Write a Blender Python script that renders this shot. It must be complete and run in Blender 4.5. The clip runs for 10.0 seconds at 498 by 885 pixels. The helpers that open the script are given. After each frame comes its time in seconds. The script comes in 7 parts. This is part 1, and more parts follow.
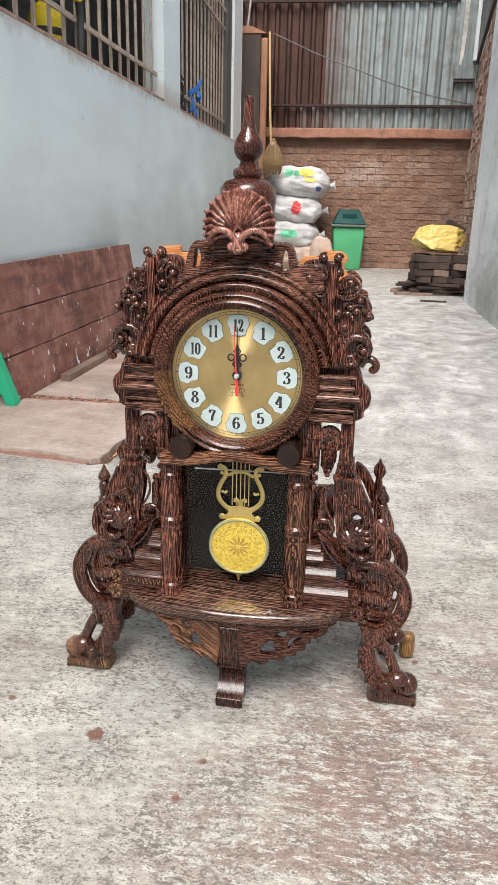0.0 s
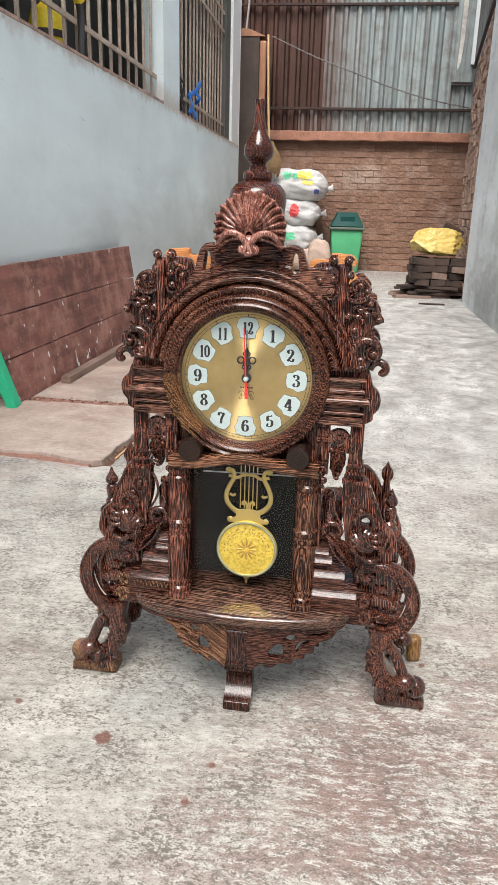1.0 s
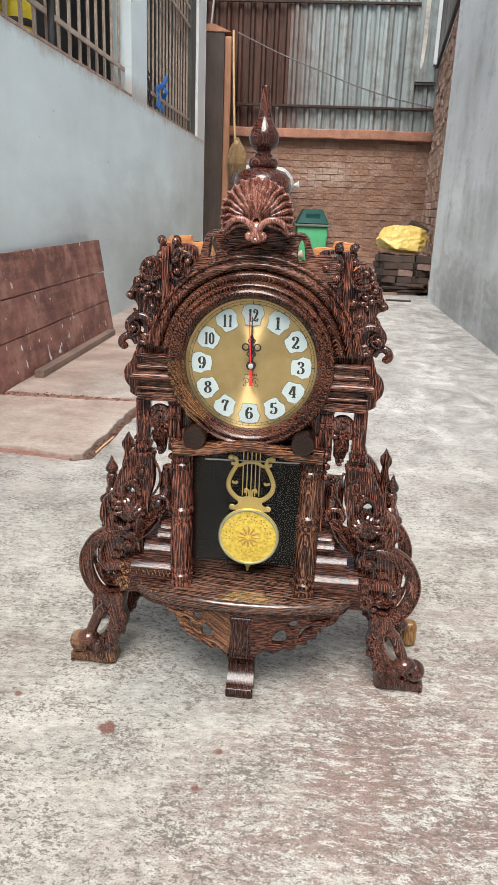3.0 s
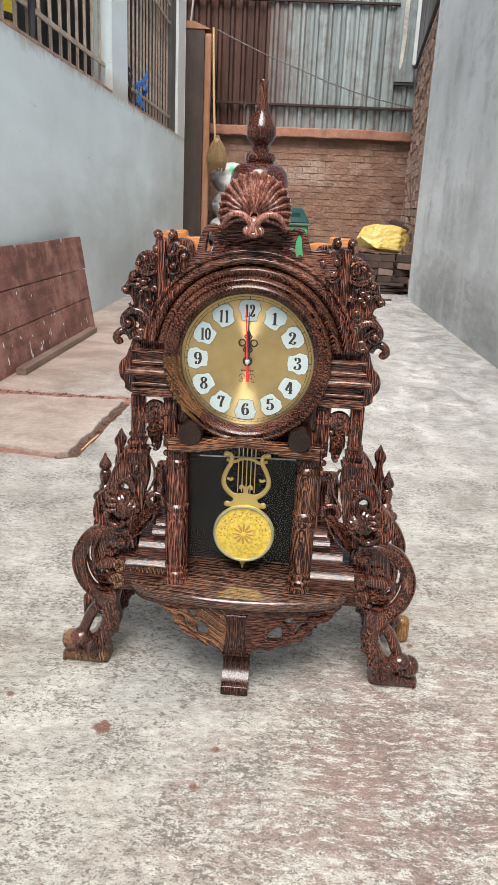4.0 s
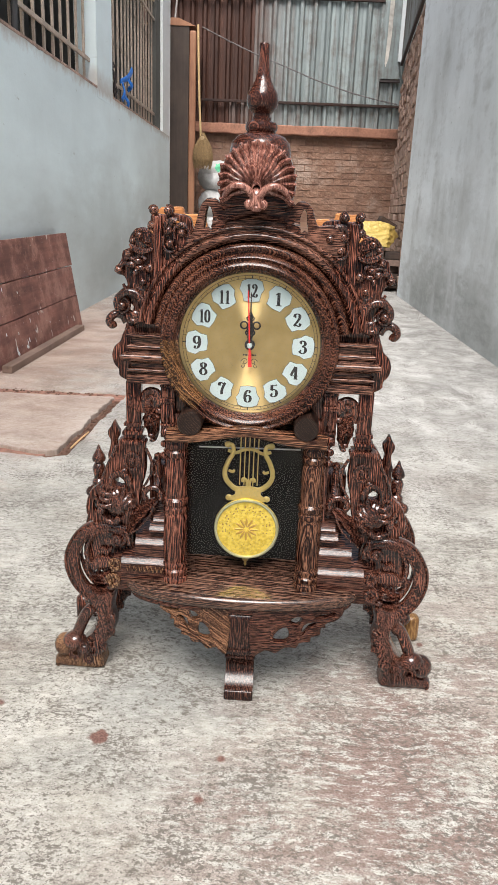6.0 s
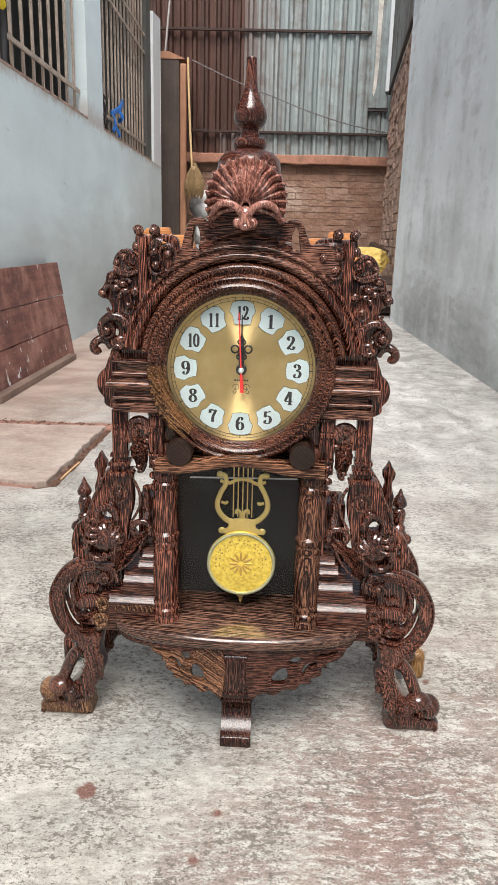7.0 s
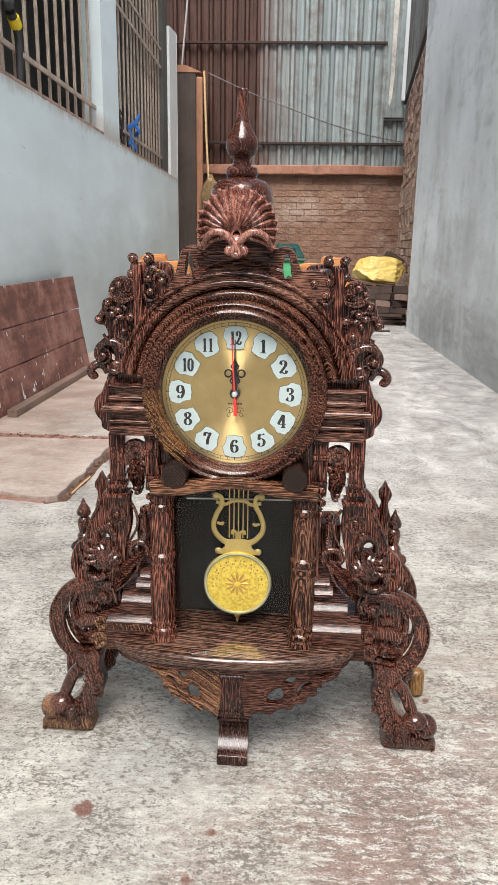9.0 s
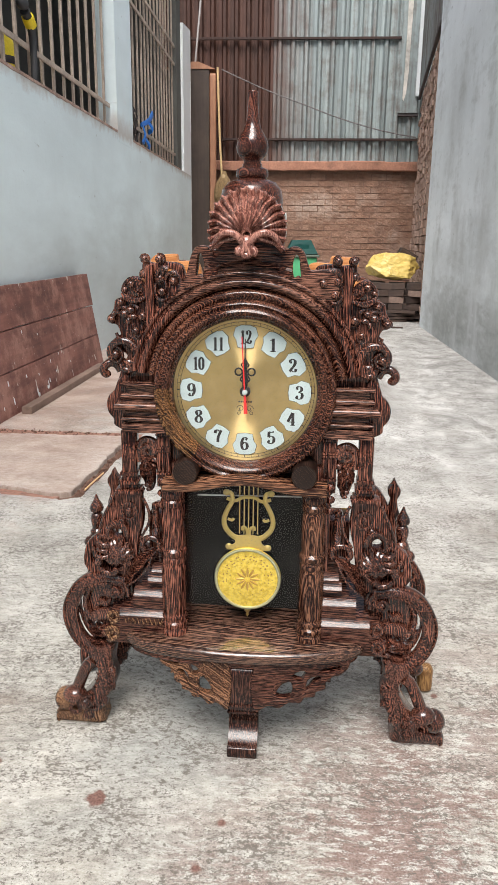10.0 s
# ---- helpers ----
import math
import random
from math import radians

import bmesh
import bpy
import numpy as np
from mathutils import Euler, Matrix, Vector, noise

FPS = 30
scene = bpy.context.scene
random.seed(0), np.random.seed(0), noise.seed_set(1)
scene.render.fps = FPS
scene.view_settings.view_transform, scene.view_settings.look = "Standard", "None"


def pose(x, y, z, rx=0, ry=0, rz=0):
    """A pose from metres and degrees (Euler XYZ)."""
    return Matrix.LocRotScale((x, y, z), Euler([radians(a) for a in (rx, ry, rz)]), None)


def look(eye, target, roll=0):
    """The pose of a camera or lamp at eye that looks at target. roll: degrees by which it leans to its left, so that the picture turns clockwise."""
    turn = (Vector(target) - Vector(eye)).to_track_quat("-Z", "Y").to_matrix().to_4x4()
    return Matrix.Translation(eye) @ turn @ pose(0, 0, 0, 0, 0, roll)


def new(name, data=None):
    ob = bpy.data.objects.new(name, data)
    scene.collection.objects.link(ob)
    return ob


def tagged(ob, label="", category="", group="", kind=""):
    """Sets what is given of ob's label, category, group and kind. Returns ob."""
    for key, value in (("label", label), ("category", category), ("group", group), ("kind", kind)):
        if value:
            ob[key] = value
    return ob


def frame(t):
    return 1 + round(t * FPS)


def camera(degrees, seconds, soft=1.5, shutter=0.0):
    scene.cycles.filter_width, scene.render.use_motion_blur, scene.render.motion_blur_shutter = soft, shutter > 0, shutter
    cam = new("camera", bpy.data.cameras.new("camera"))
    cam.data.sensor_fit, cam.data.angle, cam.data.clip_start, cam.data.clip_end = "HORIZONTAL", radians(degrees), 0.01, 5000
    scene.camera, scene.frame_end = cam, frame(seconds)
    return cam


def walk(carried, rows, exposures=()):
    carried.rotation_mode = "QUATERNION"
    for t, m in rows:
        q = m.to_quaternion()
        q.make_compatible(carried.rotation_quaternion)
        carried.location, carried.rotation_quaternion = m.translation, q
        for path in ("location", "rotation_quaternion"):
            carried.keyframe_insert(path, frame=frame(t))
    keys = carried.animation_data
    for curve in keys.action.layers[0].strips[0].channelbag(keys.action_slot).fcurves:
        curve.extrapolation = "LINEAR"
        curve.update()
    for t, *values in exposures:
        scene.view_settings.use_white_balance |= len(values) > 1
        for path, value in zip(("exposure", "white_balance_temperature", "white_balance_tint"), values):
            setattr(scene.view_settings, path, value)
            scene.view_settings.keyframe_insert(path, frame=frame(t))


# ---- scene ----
cam = camera(37.8, 10.0, 1.0)
PATH = [
    (0, (0.149, 0.054, 0.771), (-0.094, 1.939, 0.149), 1.4),
    (0.5, (0.14, 0.055, 0.772), (-0.097, 1.943, 0.156), 1.5),
    (1, (0.13, 0.053, 0.771), (-0.103, 1.941, 0.155), 1.6),
    (1.5, (0.121, 0.045, 0.771), (-0.096, 1.934, 0.149), 1.8),
    (2, (0.11, 0.04, 0.77), (-0.081, 1.933, 0.154), 2.4),
    (2.5, (0.089, 0.038, 0.762), (-0.072, 1.933, 0.144), 2.3),
    (4, (0.043, 0.041, 0.749), (-0.027, 1.941, 0.129), 2.7),
    (4.5, (0.035, 0.04, 0.746), (-0.016, 1.94, 0.123), 2.9),
    (5, (0.031, 0.041, 0.744), (-0.021, 1.941, 0.12), 2.6),
    (6.5, (0.018, 0.128, 0.702), (-0.009, 2.037, 0.104), 2.1),
    (7, (0.023, 0.146, 0.701), (-0.005, 2.07, 0.155), 1.5),
    (7.5, (0.028, 0.155, 0.694), (-0.029, 2.074, 0.133), 0.4),
    (8, (0.032, 0.15, 0.7), (-0.031, 2.071, 0.146), 0.9),
    (8.5, (0.043, 0.144, 0.711), (-0.02, 2.07, 0.175), 0.9),
    (9, (0.057, 0.139, 0.724), (-0.026, 2.067, 0.198), 0.9),
    (9.5, (0.061, 0.132, 0.729), (-0.045, 2.058, 0.199), 0.9),
    (10, (0.062, 0.126, 0.729), (-0.057, 2.05, 0.193), 0.7),
]
walk(cam, [(t, look(eye, target, roll)) for t, eye, target, roll in PATH])

# ---- light: bright overcast daylight from the open strip above the alley ----
world = bpy.data.worlds.new("sky")
scene.world = world
world.use_nodes = True
_t = world.node_tree
_sky = _t.nodes.new("ShaderNodeTexSky")
_sky.sky_type, _sky.sun_disc = "NISHITA", False
_sky.sun_elevation, _sky.sun_rotation = radians(62), radians(160)
_sky.air_density, _sky.dust_density, _sky.ozone_density = 1.0, 4.0, 0.6
_bg = _t.nodes["Background"]
_hs = _t.nodes.new("ShaderNodeHueSaturation")
_hs.inputs["Saturation"].default_value = 0.45
_t.links.new(_sky.outputs[0], _hs.inputs["Color"])
_t.links.new(_hs.outputs[0], _bg.inputs[0])
_bg.inputs[1].default_value = 0.105
sun_data = bpy.data.lights.new("sun", "SUN")
sun_data.energy, sun_data.angle, sun_data.color = 2.6, radians(30), (1.0, 0.965, 0.925)
sun = new("sun", sun_data)
sun.matrix_world = look((0, 0, 10), (0.38, 2.4, 6.4))
scene.view_settings.exposure = 1.00


# ---- materials ----
class Nodes:
    """A small builder for node materials."""

    def __init__(self, name):
        self.m = bpy.data.materials.new(name)
        self.m.use_nodes = True
        self.t = self.m.node_tree
        self.b = self.t.nodes["Principled BSDF"]
        self.pos = self.t.nodes.new("ShaderNodeTexCoord").outputs["Object"]

    def put(self, socket, value):
        if isinstance(value, bpy.types.NodeSocket):
            self.t.links.new(value, socket)
        elif isinstance(value, tuple) and len(value) == 3 and socket.type == "RGBA":
            socket.default_value = (*value, 1)
        else:
            socket.default_value = value

    def node(self, kind, out=0, op="", clamp=False, dims="", **ins):
        n = self.t.nodes.new("ShaderNode" + kind)
        if op:
            n.operation = op
        if clamp:
            n.use_clamp = True
        if dims:
            n.noise_dimensions = dims
        for k, v in ins.items():
            self.put(n.inputs[int(k[1:])] if k[0] == "i" and k[1:].isdigit() else n.inputs[k], v)
        return n.outputs[out]

    def scaled(self, x, y, z, vec=None):
        return self.node("VectorMath", 0, "MULTIPLY", i0=vec or self.pos, i1=(x, y, z))

    def noise(self, scale, detail=4.0, rough=0.55, vec=None, distort=0.0):
        return self.node("TexNoise", 0, Vector=vec or self.pos, Scale=scale, Detail=detail, Roughness=rough, Distortion=distort)

    def math(self, op, a, b=0.5, clamp=False):
        return self.node("Math", 0, op, clamp, i0=a, i1=b)

    def ramp(self, fac, *stops):
        n = self.t.nodes.new("ShaderNodeValToRGB")
        self.put(n.inputs[0], fac)
        e = n.color_ramp.elements
        while len(e) < len(stops):
            e.new(0.5)
        for el, (p, c) in zip(e, stops):
            el.position = p
            el.color = (*c, 1) if isinstance(c, tuple) else (c, c, c, 1)
        return n.outputs[0]

    def mix(self, fac, a, b, blend="MIX"):
        n = self.t.nodes.new("ShaderNodeMix")
        n.data_type, n.blend_type = "RGBA", blend
        self.put(n.inputs[0], fac)
        self.put(n.inputs[6], a)
        self.put(n.inputs[7], b)
        return n.outputs[2]

    def random(self):
        return self.node("ObjectInfo", "Random")

    def bump(self, height, strength=0.3, distance=0.01):
        self.put(self.b.inputs["Normal"], self.node("Bump", 0, Height=height, Strength=strength, Distance=distance))

    def done(self, colour, rough=0.6, metal=0.0, coat=0.0, spec=0.5, sheen=0.06):
        self.put(self.b.inputs["Base Color"], colour)
        self.put(self.b.inputs["Roughness"], rough)
        self.put(self.b.inputs["Metallic"], metal)
        self.put(self.b.inputs["Coat Weight"], coat)
        self.put(self.b.inputs["Specular IOR Level"], spec)
        self.b.inputs["Coat Roughness"].default_value = sheen
        return self.m


def plain(name, colour, rough=0.6, metal=0.0, vary=0.25, scale=18.0, bump=0.1, spec=0.5):
    """Paint, plastic or metal with a little unevenness at two scales."""
    k = Nodes(name)
    f = k.math("ADD", k.math("MULTIPLY", k.noise(scale), 0.6), k.math("MULTIPLY", k.noise(scale * 7), 0.4))
    lo, hi = (tuple(c * (1 - vary) for c in colour), tuple(min(1, c * (1 + vary)) for c in colour))
    if bump:
        k.bump(f, bump, 0.004)
    return k.done(k.ramp(f, (0.3, lo), (0.7, hi)), k.ramp(f, (0.3, rough * 0.85), (0.7, min(1, rough * 1.15))), metal, 0.0, spec)


def wenge(name, grain, light=(0.25, 0.100, 0.058), dark=(0.0075, 0.0023, 0.0018), streak=0.535, rough=0.11, fine=1.0, coat=0.30, sheen=0.06):
    """Lacquered dark rosewood: tight alternating dark and tan layers; grain: the axis along which they run."""
    k = Nodes(name)
    along = {"x": (1.6, 15, 15), "y": (15, 1.6, 15), "z": (15, 15, 1.6), "deep": (11, 9, 2.6), "swirl": (7, 9, 7), "carve": (10, 10, 5)}[grain]
    across = {"x": (0.03, 0.28, 0.95), "y": (0.75, 0.03, 0.66), "z": (0.92, 0.38, 0.03), "deep": (0.16, 0.97, 0.05), "swirl": (0.34, 0.86, 0.38), "carve": (0.50, 0.86, 0.08)}[grain]
    wander = k.noise(1.0, 2.0, 0.5, k.scaled(*along))
    quiver = k.noise(1.0, 2.0, 0.5, k.scaled(*[a * 7 for a in along]))
    s = k.node("VectorMath", 1, "DOT_PRODUCT", i0=k.pos, i1=across)
    w = k.math("ADD", k.math("MULTIPLY", s, 1000.0 * fine), k.math("MULTIPLY", wander, 8.0))
    w = k.math("ADD", w, k.math("MULTIPLY", quiver, 0.7))
    lines = k.node("TexNoise", 0, dims="1D", W=w, Scale=1.0, Detail=1.8, Roughness=0.6)
    pores = k.noise(1.0, 2.0, 0.5, k.scaled(*[58 if a < 5 else 600 for a in along]))
    blotch = k.noise(19.0, 3.0)
    f = k.math("ADD", lines, k.math("MULTIPLY", k.math("SUBTRACT", pores, 0.5), 0.84))
    f = k.math("ADD", f, k.math("MULTIPLY", k.math("SUBTRACT", blotch, 0.5), 0.36))
    mid = tuple(0.72 * a + 0.28 * b for a, b in zip(dark, light))
    colour = k.ramp(f, (streak - 0.10, dark), (streak + 0.01, mid), (streak + 0.11, light))
    k.bump(f, 0.16, 0.0008)
    return k.done(colour, k.ramp(blotch, (0.3, rough * 0.8), (0.7, rough * 1.4)), 0.0, coat, 0.14, sheen)


def blob(k, vec, cx, cy, sx, sy, r0, r1, rag):
    """1 inside a ragged oval on the floor, 0 outside."""
    d = k.node("VectorMath", "Value", "LENGTH", i0=k.scaled(sx, sy, 0, k.node("VectorMath", 0, "SUBTRACT", i0=vec, i1=(cx, cy, 0))))
    d = k.math("ADD", d, k.math("MULTIPLY", k.math("SUBTRACT", rag, 0.5), r1 * 1.4))
    return k.ramp(d, (r0, 1.0), (r1, 0.0))


def concrete(name, warm=0.0):
    """Old floor screed: pale skin with clusters of small dark pits, scoured strokes, and brown dust where it has flaked off."""
    k = Nodes(name)
    warp = k.node("VectorMath", 0, "ADD", i0=k.pos, i1=k.node("VectorMath", 0, "SCALE", i0=k.node("TexNoise", 1, Vector=k.pos, Scale=7.0, Detail=4.0), Scale=0.03))
    rag = k.noise(7.0, 6.0, 0.72)
    tone = k.noise(1.0, 6.0, 0.62, k.scaled(3.0, 4.0, 1, warp), 0.4)
    mottle = k.noise(1.0, 8.0, 0.80, k.scaled(38, 72, 1, warp), 0.25)
    grit = k.noise(330.0, 3.0, 0.7)
    scour = k.noise(1.0, 7.0, 0.68, k.scaled(7, 62, 1, warp), 0.3)
    f = k.math("ADD", k.math("MULTIPLY", tone, 0.30), k.math("ADD", k.math("MULTIPLY", mottle, 0.48), k.math("MULTIPLY", grit, 0.22)))
    col = k.ramp(f, (0.412, (0.150, 0.137, 0.119)), (0.466, (0.305, 0.288, 0.254)), (0.525, (0.425, 0.407, 0.367)), (0.590, (0.55, 0.533, 0.488)))
    col = k.mix(k.ramp(scour, (0.52, 0.0), (0.64, 0.45)), col, (0.225, 0.215, 0.195))
    col = k.mix(k.ramp(scour, (0.34, 0.40), (0.45, 0.0)), col, (0.52, 0.505, 0.465))
    # warm stains, then four ragged grey ovals under and in front of the clock
    col = k.mix(k.ramp(k.noise(3.4, 6.0, 0.7), (0.50, 0.0), (0.62, 0.25)), col, (0.34, 0.285, 0.22))
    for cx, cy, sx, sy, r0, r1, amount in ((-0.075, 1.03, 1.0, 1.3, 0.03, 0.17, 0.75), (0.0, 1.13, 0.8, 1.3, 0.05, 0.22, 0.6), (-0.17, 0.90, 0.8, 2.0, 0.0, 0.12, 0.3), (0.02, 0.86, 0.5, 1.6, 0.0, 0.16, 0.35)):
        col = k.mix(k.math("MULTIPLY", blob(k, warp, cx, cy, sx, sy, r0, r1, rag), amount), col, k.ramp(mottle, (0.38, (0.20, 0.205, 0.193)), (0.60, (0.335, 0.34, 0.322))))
    # brown dust rubbed into the worn places; a ragged net of the pale skin stays on top
    flakes = k.math("ADD", k.math("MULTIPLY", k.noise(1.0, 8.0, 0.80, k.scaled(40, 110, 1, warp), 0.4), 0.72), k.math("ADD", k.math("MULTIPLY", scour, 0.18), k.math("MULTIPLY", grit, 0.10)))
    patchy = k.math("ADD", flakes, k.math("MULTIPLY", k.math("SUBTRACT", k.noise(1.0, 4.0, 0.6, k.scaled(7, 16, 1, warp)), 0.5), 0.45))
    islands = k.ramp(patchy, (0.480, 1.0), (0.535, 0.08))
    dust = k.ramp(k.math("ADD", k.math("MULTIPLY", grit, 0.45), k.math("MULTIPLY", mottle, 0.55)), (0.40, (0.118, 0.078, 0.066)), (0.50, (0.205, 0.145, 0.126)), (0.60, (0.290, 0.222, 0.196)))
    for cx, cy, sx, sy, r0, r1, amount in ((0.30, 0.88, 0.8, 1.0, 0.12, 0.36, 1.0), (0.55, 1.25, 0.8, 1.4, 0.0, 0.45, 0.8), (0.1, 0.70, 0.6, 1.4, 0.0, 0.28, 0.5), (-1.0, 3.9, 1.0, 0.45, 0.1, 0.95, 0.8), (-0.42, 1.12, 1.0, 2.0, 0.0, 0.16, 0.5), (-0.95, 2.86, 0.7, 7.0, 0.1, 0.55, 1.0), (-0.95, 2.14, 0.8, 9.0, 0.05, 0.5, 0.8), (0.3, 9.7, 0.5, 1.0, 0.2, 0.9, 0.9), (0.62, 2.0, 0.9, 1.6, 0.0, 0.35, 0.45)):
        col = k.mix(k.math("MULTIPLY", k.math("MULTIPLY", blob(k, warp, cx, cy, sx, sy, r0, r1, rag), amount), islands), col, dust)
    worn = blob(k, warp, 0.32, 0.88, 0.75, 0.9, 0.15, 0.45, rag)
    col = k.mix(k.math("MULTIPLY", worn, k.ramp(flakes, (0.525, 0.0), (0.560, 0.75))), col, k.ramp(grit, (0.4, (0.42, 0.41, 0.375)), (0.6, (0.56, 0.55, 0.51))))
    # farther in, the skin is rubbed smoother and shows long pale and grey smears
    smear = k.noise(1.0, 7.0, 0.68, k.scaled(6.5, 4.2, 1, warp), 0.7)
    soft = k.ramp(smear, (0.38, (0.205, 0.203, 0.200)), (0.46, (0.345, 0.340, 0.334)), (0.53, (0.43, 0.423, 0.414)), (0.61, (0.60, 0.596, 0.59)))
    far = k.ramp(k.math("MULTIPLY", k.node("SeparateXYZ", 1, i0=k.pos), 0.1), (0.13, 0.0), (0.26, 0.60), (0.70, 0.62), (0.88, 0.15))
    col = k.mix(k.math("MULTIPLY", far, k.ramp(blob(k, warp, -1.15, 3.9, 1.2, 0.42, 0.3, 1.0, rag), (0.0, 1.0), (1.0, 0.12))), col, soft)
    # small dark pits in clusters, and stray larger ones
    cluster = k.math("MULTIPLY", k.math("SUBTRACT", k.noise(9.0, 5.0, 0.65), 0.5), 0.42)
    pits = k.math("ADD", k.noise(1.0, 4.0, 0.72, k.scaled(100, 150, 1, warp), 0.2), cluster)
    col = k.mix(k.ramp(pits, (0.555, 0.0), (0.590, 0.85)), col, (0.108, 0.092, 0.078))
    fine = k.math("ADD", k.noise(1.0, 2.0, 0.6, k.scaled(260, 340, 1)), cluster)
    col = k.mix(k.ramp(fine, (0.59, 0.0), (0.63, 0.75)), col, (0.12, 0.104, 0.09))
    col = k.mix(k.ramp(k.noise(62.0, 3.0, 0.6, warp), (0.70, 0.0), (0.715, 0.75)), col, (0.13, 0.108, 0.095))
    # hair cracks
    crack = k.math("ABSOLUTE", k.math("SUBTRACT", k.noise(1.0, 6.0, 0.6, k.scaled(3.1, 4.2, 1, warp), 0.6), 0.5))
    col = k.mix(k.math("MULTIPLY", k.ramp(crack, (0.0015, 0.6), (0.0035, 0.0)), k.ramp(tone, (0.48, 0.0), (0.55, 1.0))), col, (0.16, 0.14, 0.12))
    for cx, cy, r in ((-0.188, 0.929, 0.017), (-0.015, 0.900, 0.009), (-0.039, 0.827, 0.009), (-0.35, 0.99, 0.008), (0.31, 1.20, 0.008)):
        d = k.node("VectorMath", "Value", "LENGTH", i0=k.scaled(1, 1, 0, k.node("VectorMath", 0, "SUBTRACT", i0=k.pos, i1=(cx, cy, 0))))
        d = k.math("ADD", d, k.math("MULTIPLY", k.math("SUBTRACT", k.noise(60.0, 4.0, 0.65), 0.5), r * 1.3))
        col = k.mix(k.ramp(d, (r * 0.80, 0.95), (r * 0.88, 0.0)), col, k.ramp(grit, (0.4, (0.10, 0.042, 0.032)), (0.6, (0.185, 0.095, 0.074))))
    col = k.mix(k.math("MULTIPLY", blob(k, warp, -1.15, 3.9, 1.2, 0.42, 0.3, 1.0, rag), 0.75), col, k.ramp(tone, (0.39, (0.32, 0.220, 0.172)), (0.59, (0.49, 0.375, 0.315))))
    if warm:
        col = k.mix(warm, col, k.ramp(k.math("ADD", k.math("MULTIPLY", tone, 0.6), k.math("MULTIPLY", mottle, 0.4)), (0.40, (0.275, 0.190, 0.150)), (0.50, (0.395, 0.300, 0.252)), (0.60, (0.50, 0.415, 0.365))))
    k.bump(k.math("ADD", k.math("MULTIPLY", f, 0.7), k.math("MULTIPLY", pits, -0.4)), 0.5, 0.003)
    return k.done(col, k.ramp(f, (0.4, 0.75), (0.6, 0.55)))


def plaster(name, base, dirt, dark, amount, damp, sill=0.0):
    """Limewashed render with soft dark clouds, damp and painted shade, at given spots (y, z, width, height, strength),
    faint runs and chips.
    """
    k = Nodes(name)
    big = k.noise(1.0, 3.0, 0.5, k.scaled(1, 0.45, 0.9))
    cloud = k.noise(1.0, 6.0, 0.58, k.scaled(1, 0.8, 2.4))
    runs = k.noise(1.0, 6.0, 0.62, k.scaled(1, 2.6, 1.5))
    mottle = k.noise(1.0, 7.0, 0.72, k.scaled(1, 4.5, 15))
    fine = k.noise(45.0, 4.0)
    f = k.math("ADD", k.math("MULTIPLY", big, 0.55), k.math("ADD", k.math("MULTIPLY", mottle, 0.12), k.math("MULTIPLY", cloud, 0.33)))
    col = k.ramp(f, (0.36, dirt), (0.58, base))
    for y, z, wide, high, strength in damp:
        d = k.node("VectorMath", "Value", "LENGTH", i0=k.scaled(0, 1 / wide, 1 / high, k.node("VectorMath", 0, "SUBTRACT", i0=k.pos, i1=(0, y, z))))
        d = k.math("ADD", d, k.math("MULTIPLY", k.math("SUBTRACT", cloud, 0.5), 0.9))
        d = k.math("ADD", d, k.math("MULTIPLY", k.math("SUBTRACT", mottle, 0.5), amount * 2.4))
        col = k.mix(k.ramp(d, (0.05, strength), (1.0, 0.0)), col, dark)
    smear = k.math("ADD", k.math("MULTIPLY", runs, 0.62), k.math("MULTIPLY", mottle, 0.38))
    col = k.mix(k.ramp(smear, (0.51, 0.0), (0.66, amount)), col, dark)
    col = k.mix(k.ramp(smear, (0.36, amount * 0.6), (0.47, 0.0)), col, tuple(min(1.0, c * 1.12) for c in base))
    col = k.mix(k.ramp(k.noise(1.0, 3.0, 0.6, k.scaled(1, 9, 26)), (0.70, 0.0), (0.735, 0.45)), col, dark)
    col = k.mix(k.ramp(k.noise(1.0, 2.0, 0.5, k.scaled(1, 6, 18)), (0.73, 0.0), (0.76, 0.4)), col, (0.66, 0.68, 0.68))
    if sill:
        h = k.math("ADD", k.node("SeparateXYZ", 2, i0=k.pos), k.math("MULTIPLY", k.math("SUBTRACT", k.noise(6.0, 6.0, 0.72), 0.5), 0.20))
        band = k.ramp(k.math("SUBTRACT", h, sill - 0.5), (0.44, 0.0), (0.50, 0.6), (0.56, 0.4), (0.64, 0.0))
        col = k.mix(band, col, (0.36, 0.265, 0.21))
    k.bump(k.math("ADD", fine, mottle), 0.15, 0.006)
    return k.done(col, 0.8)


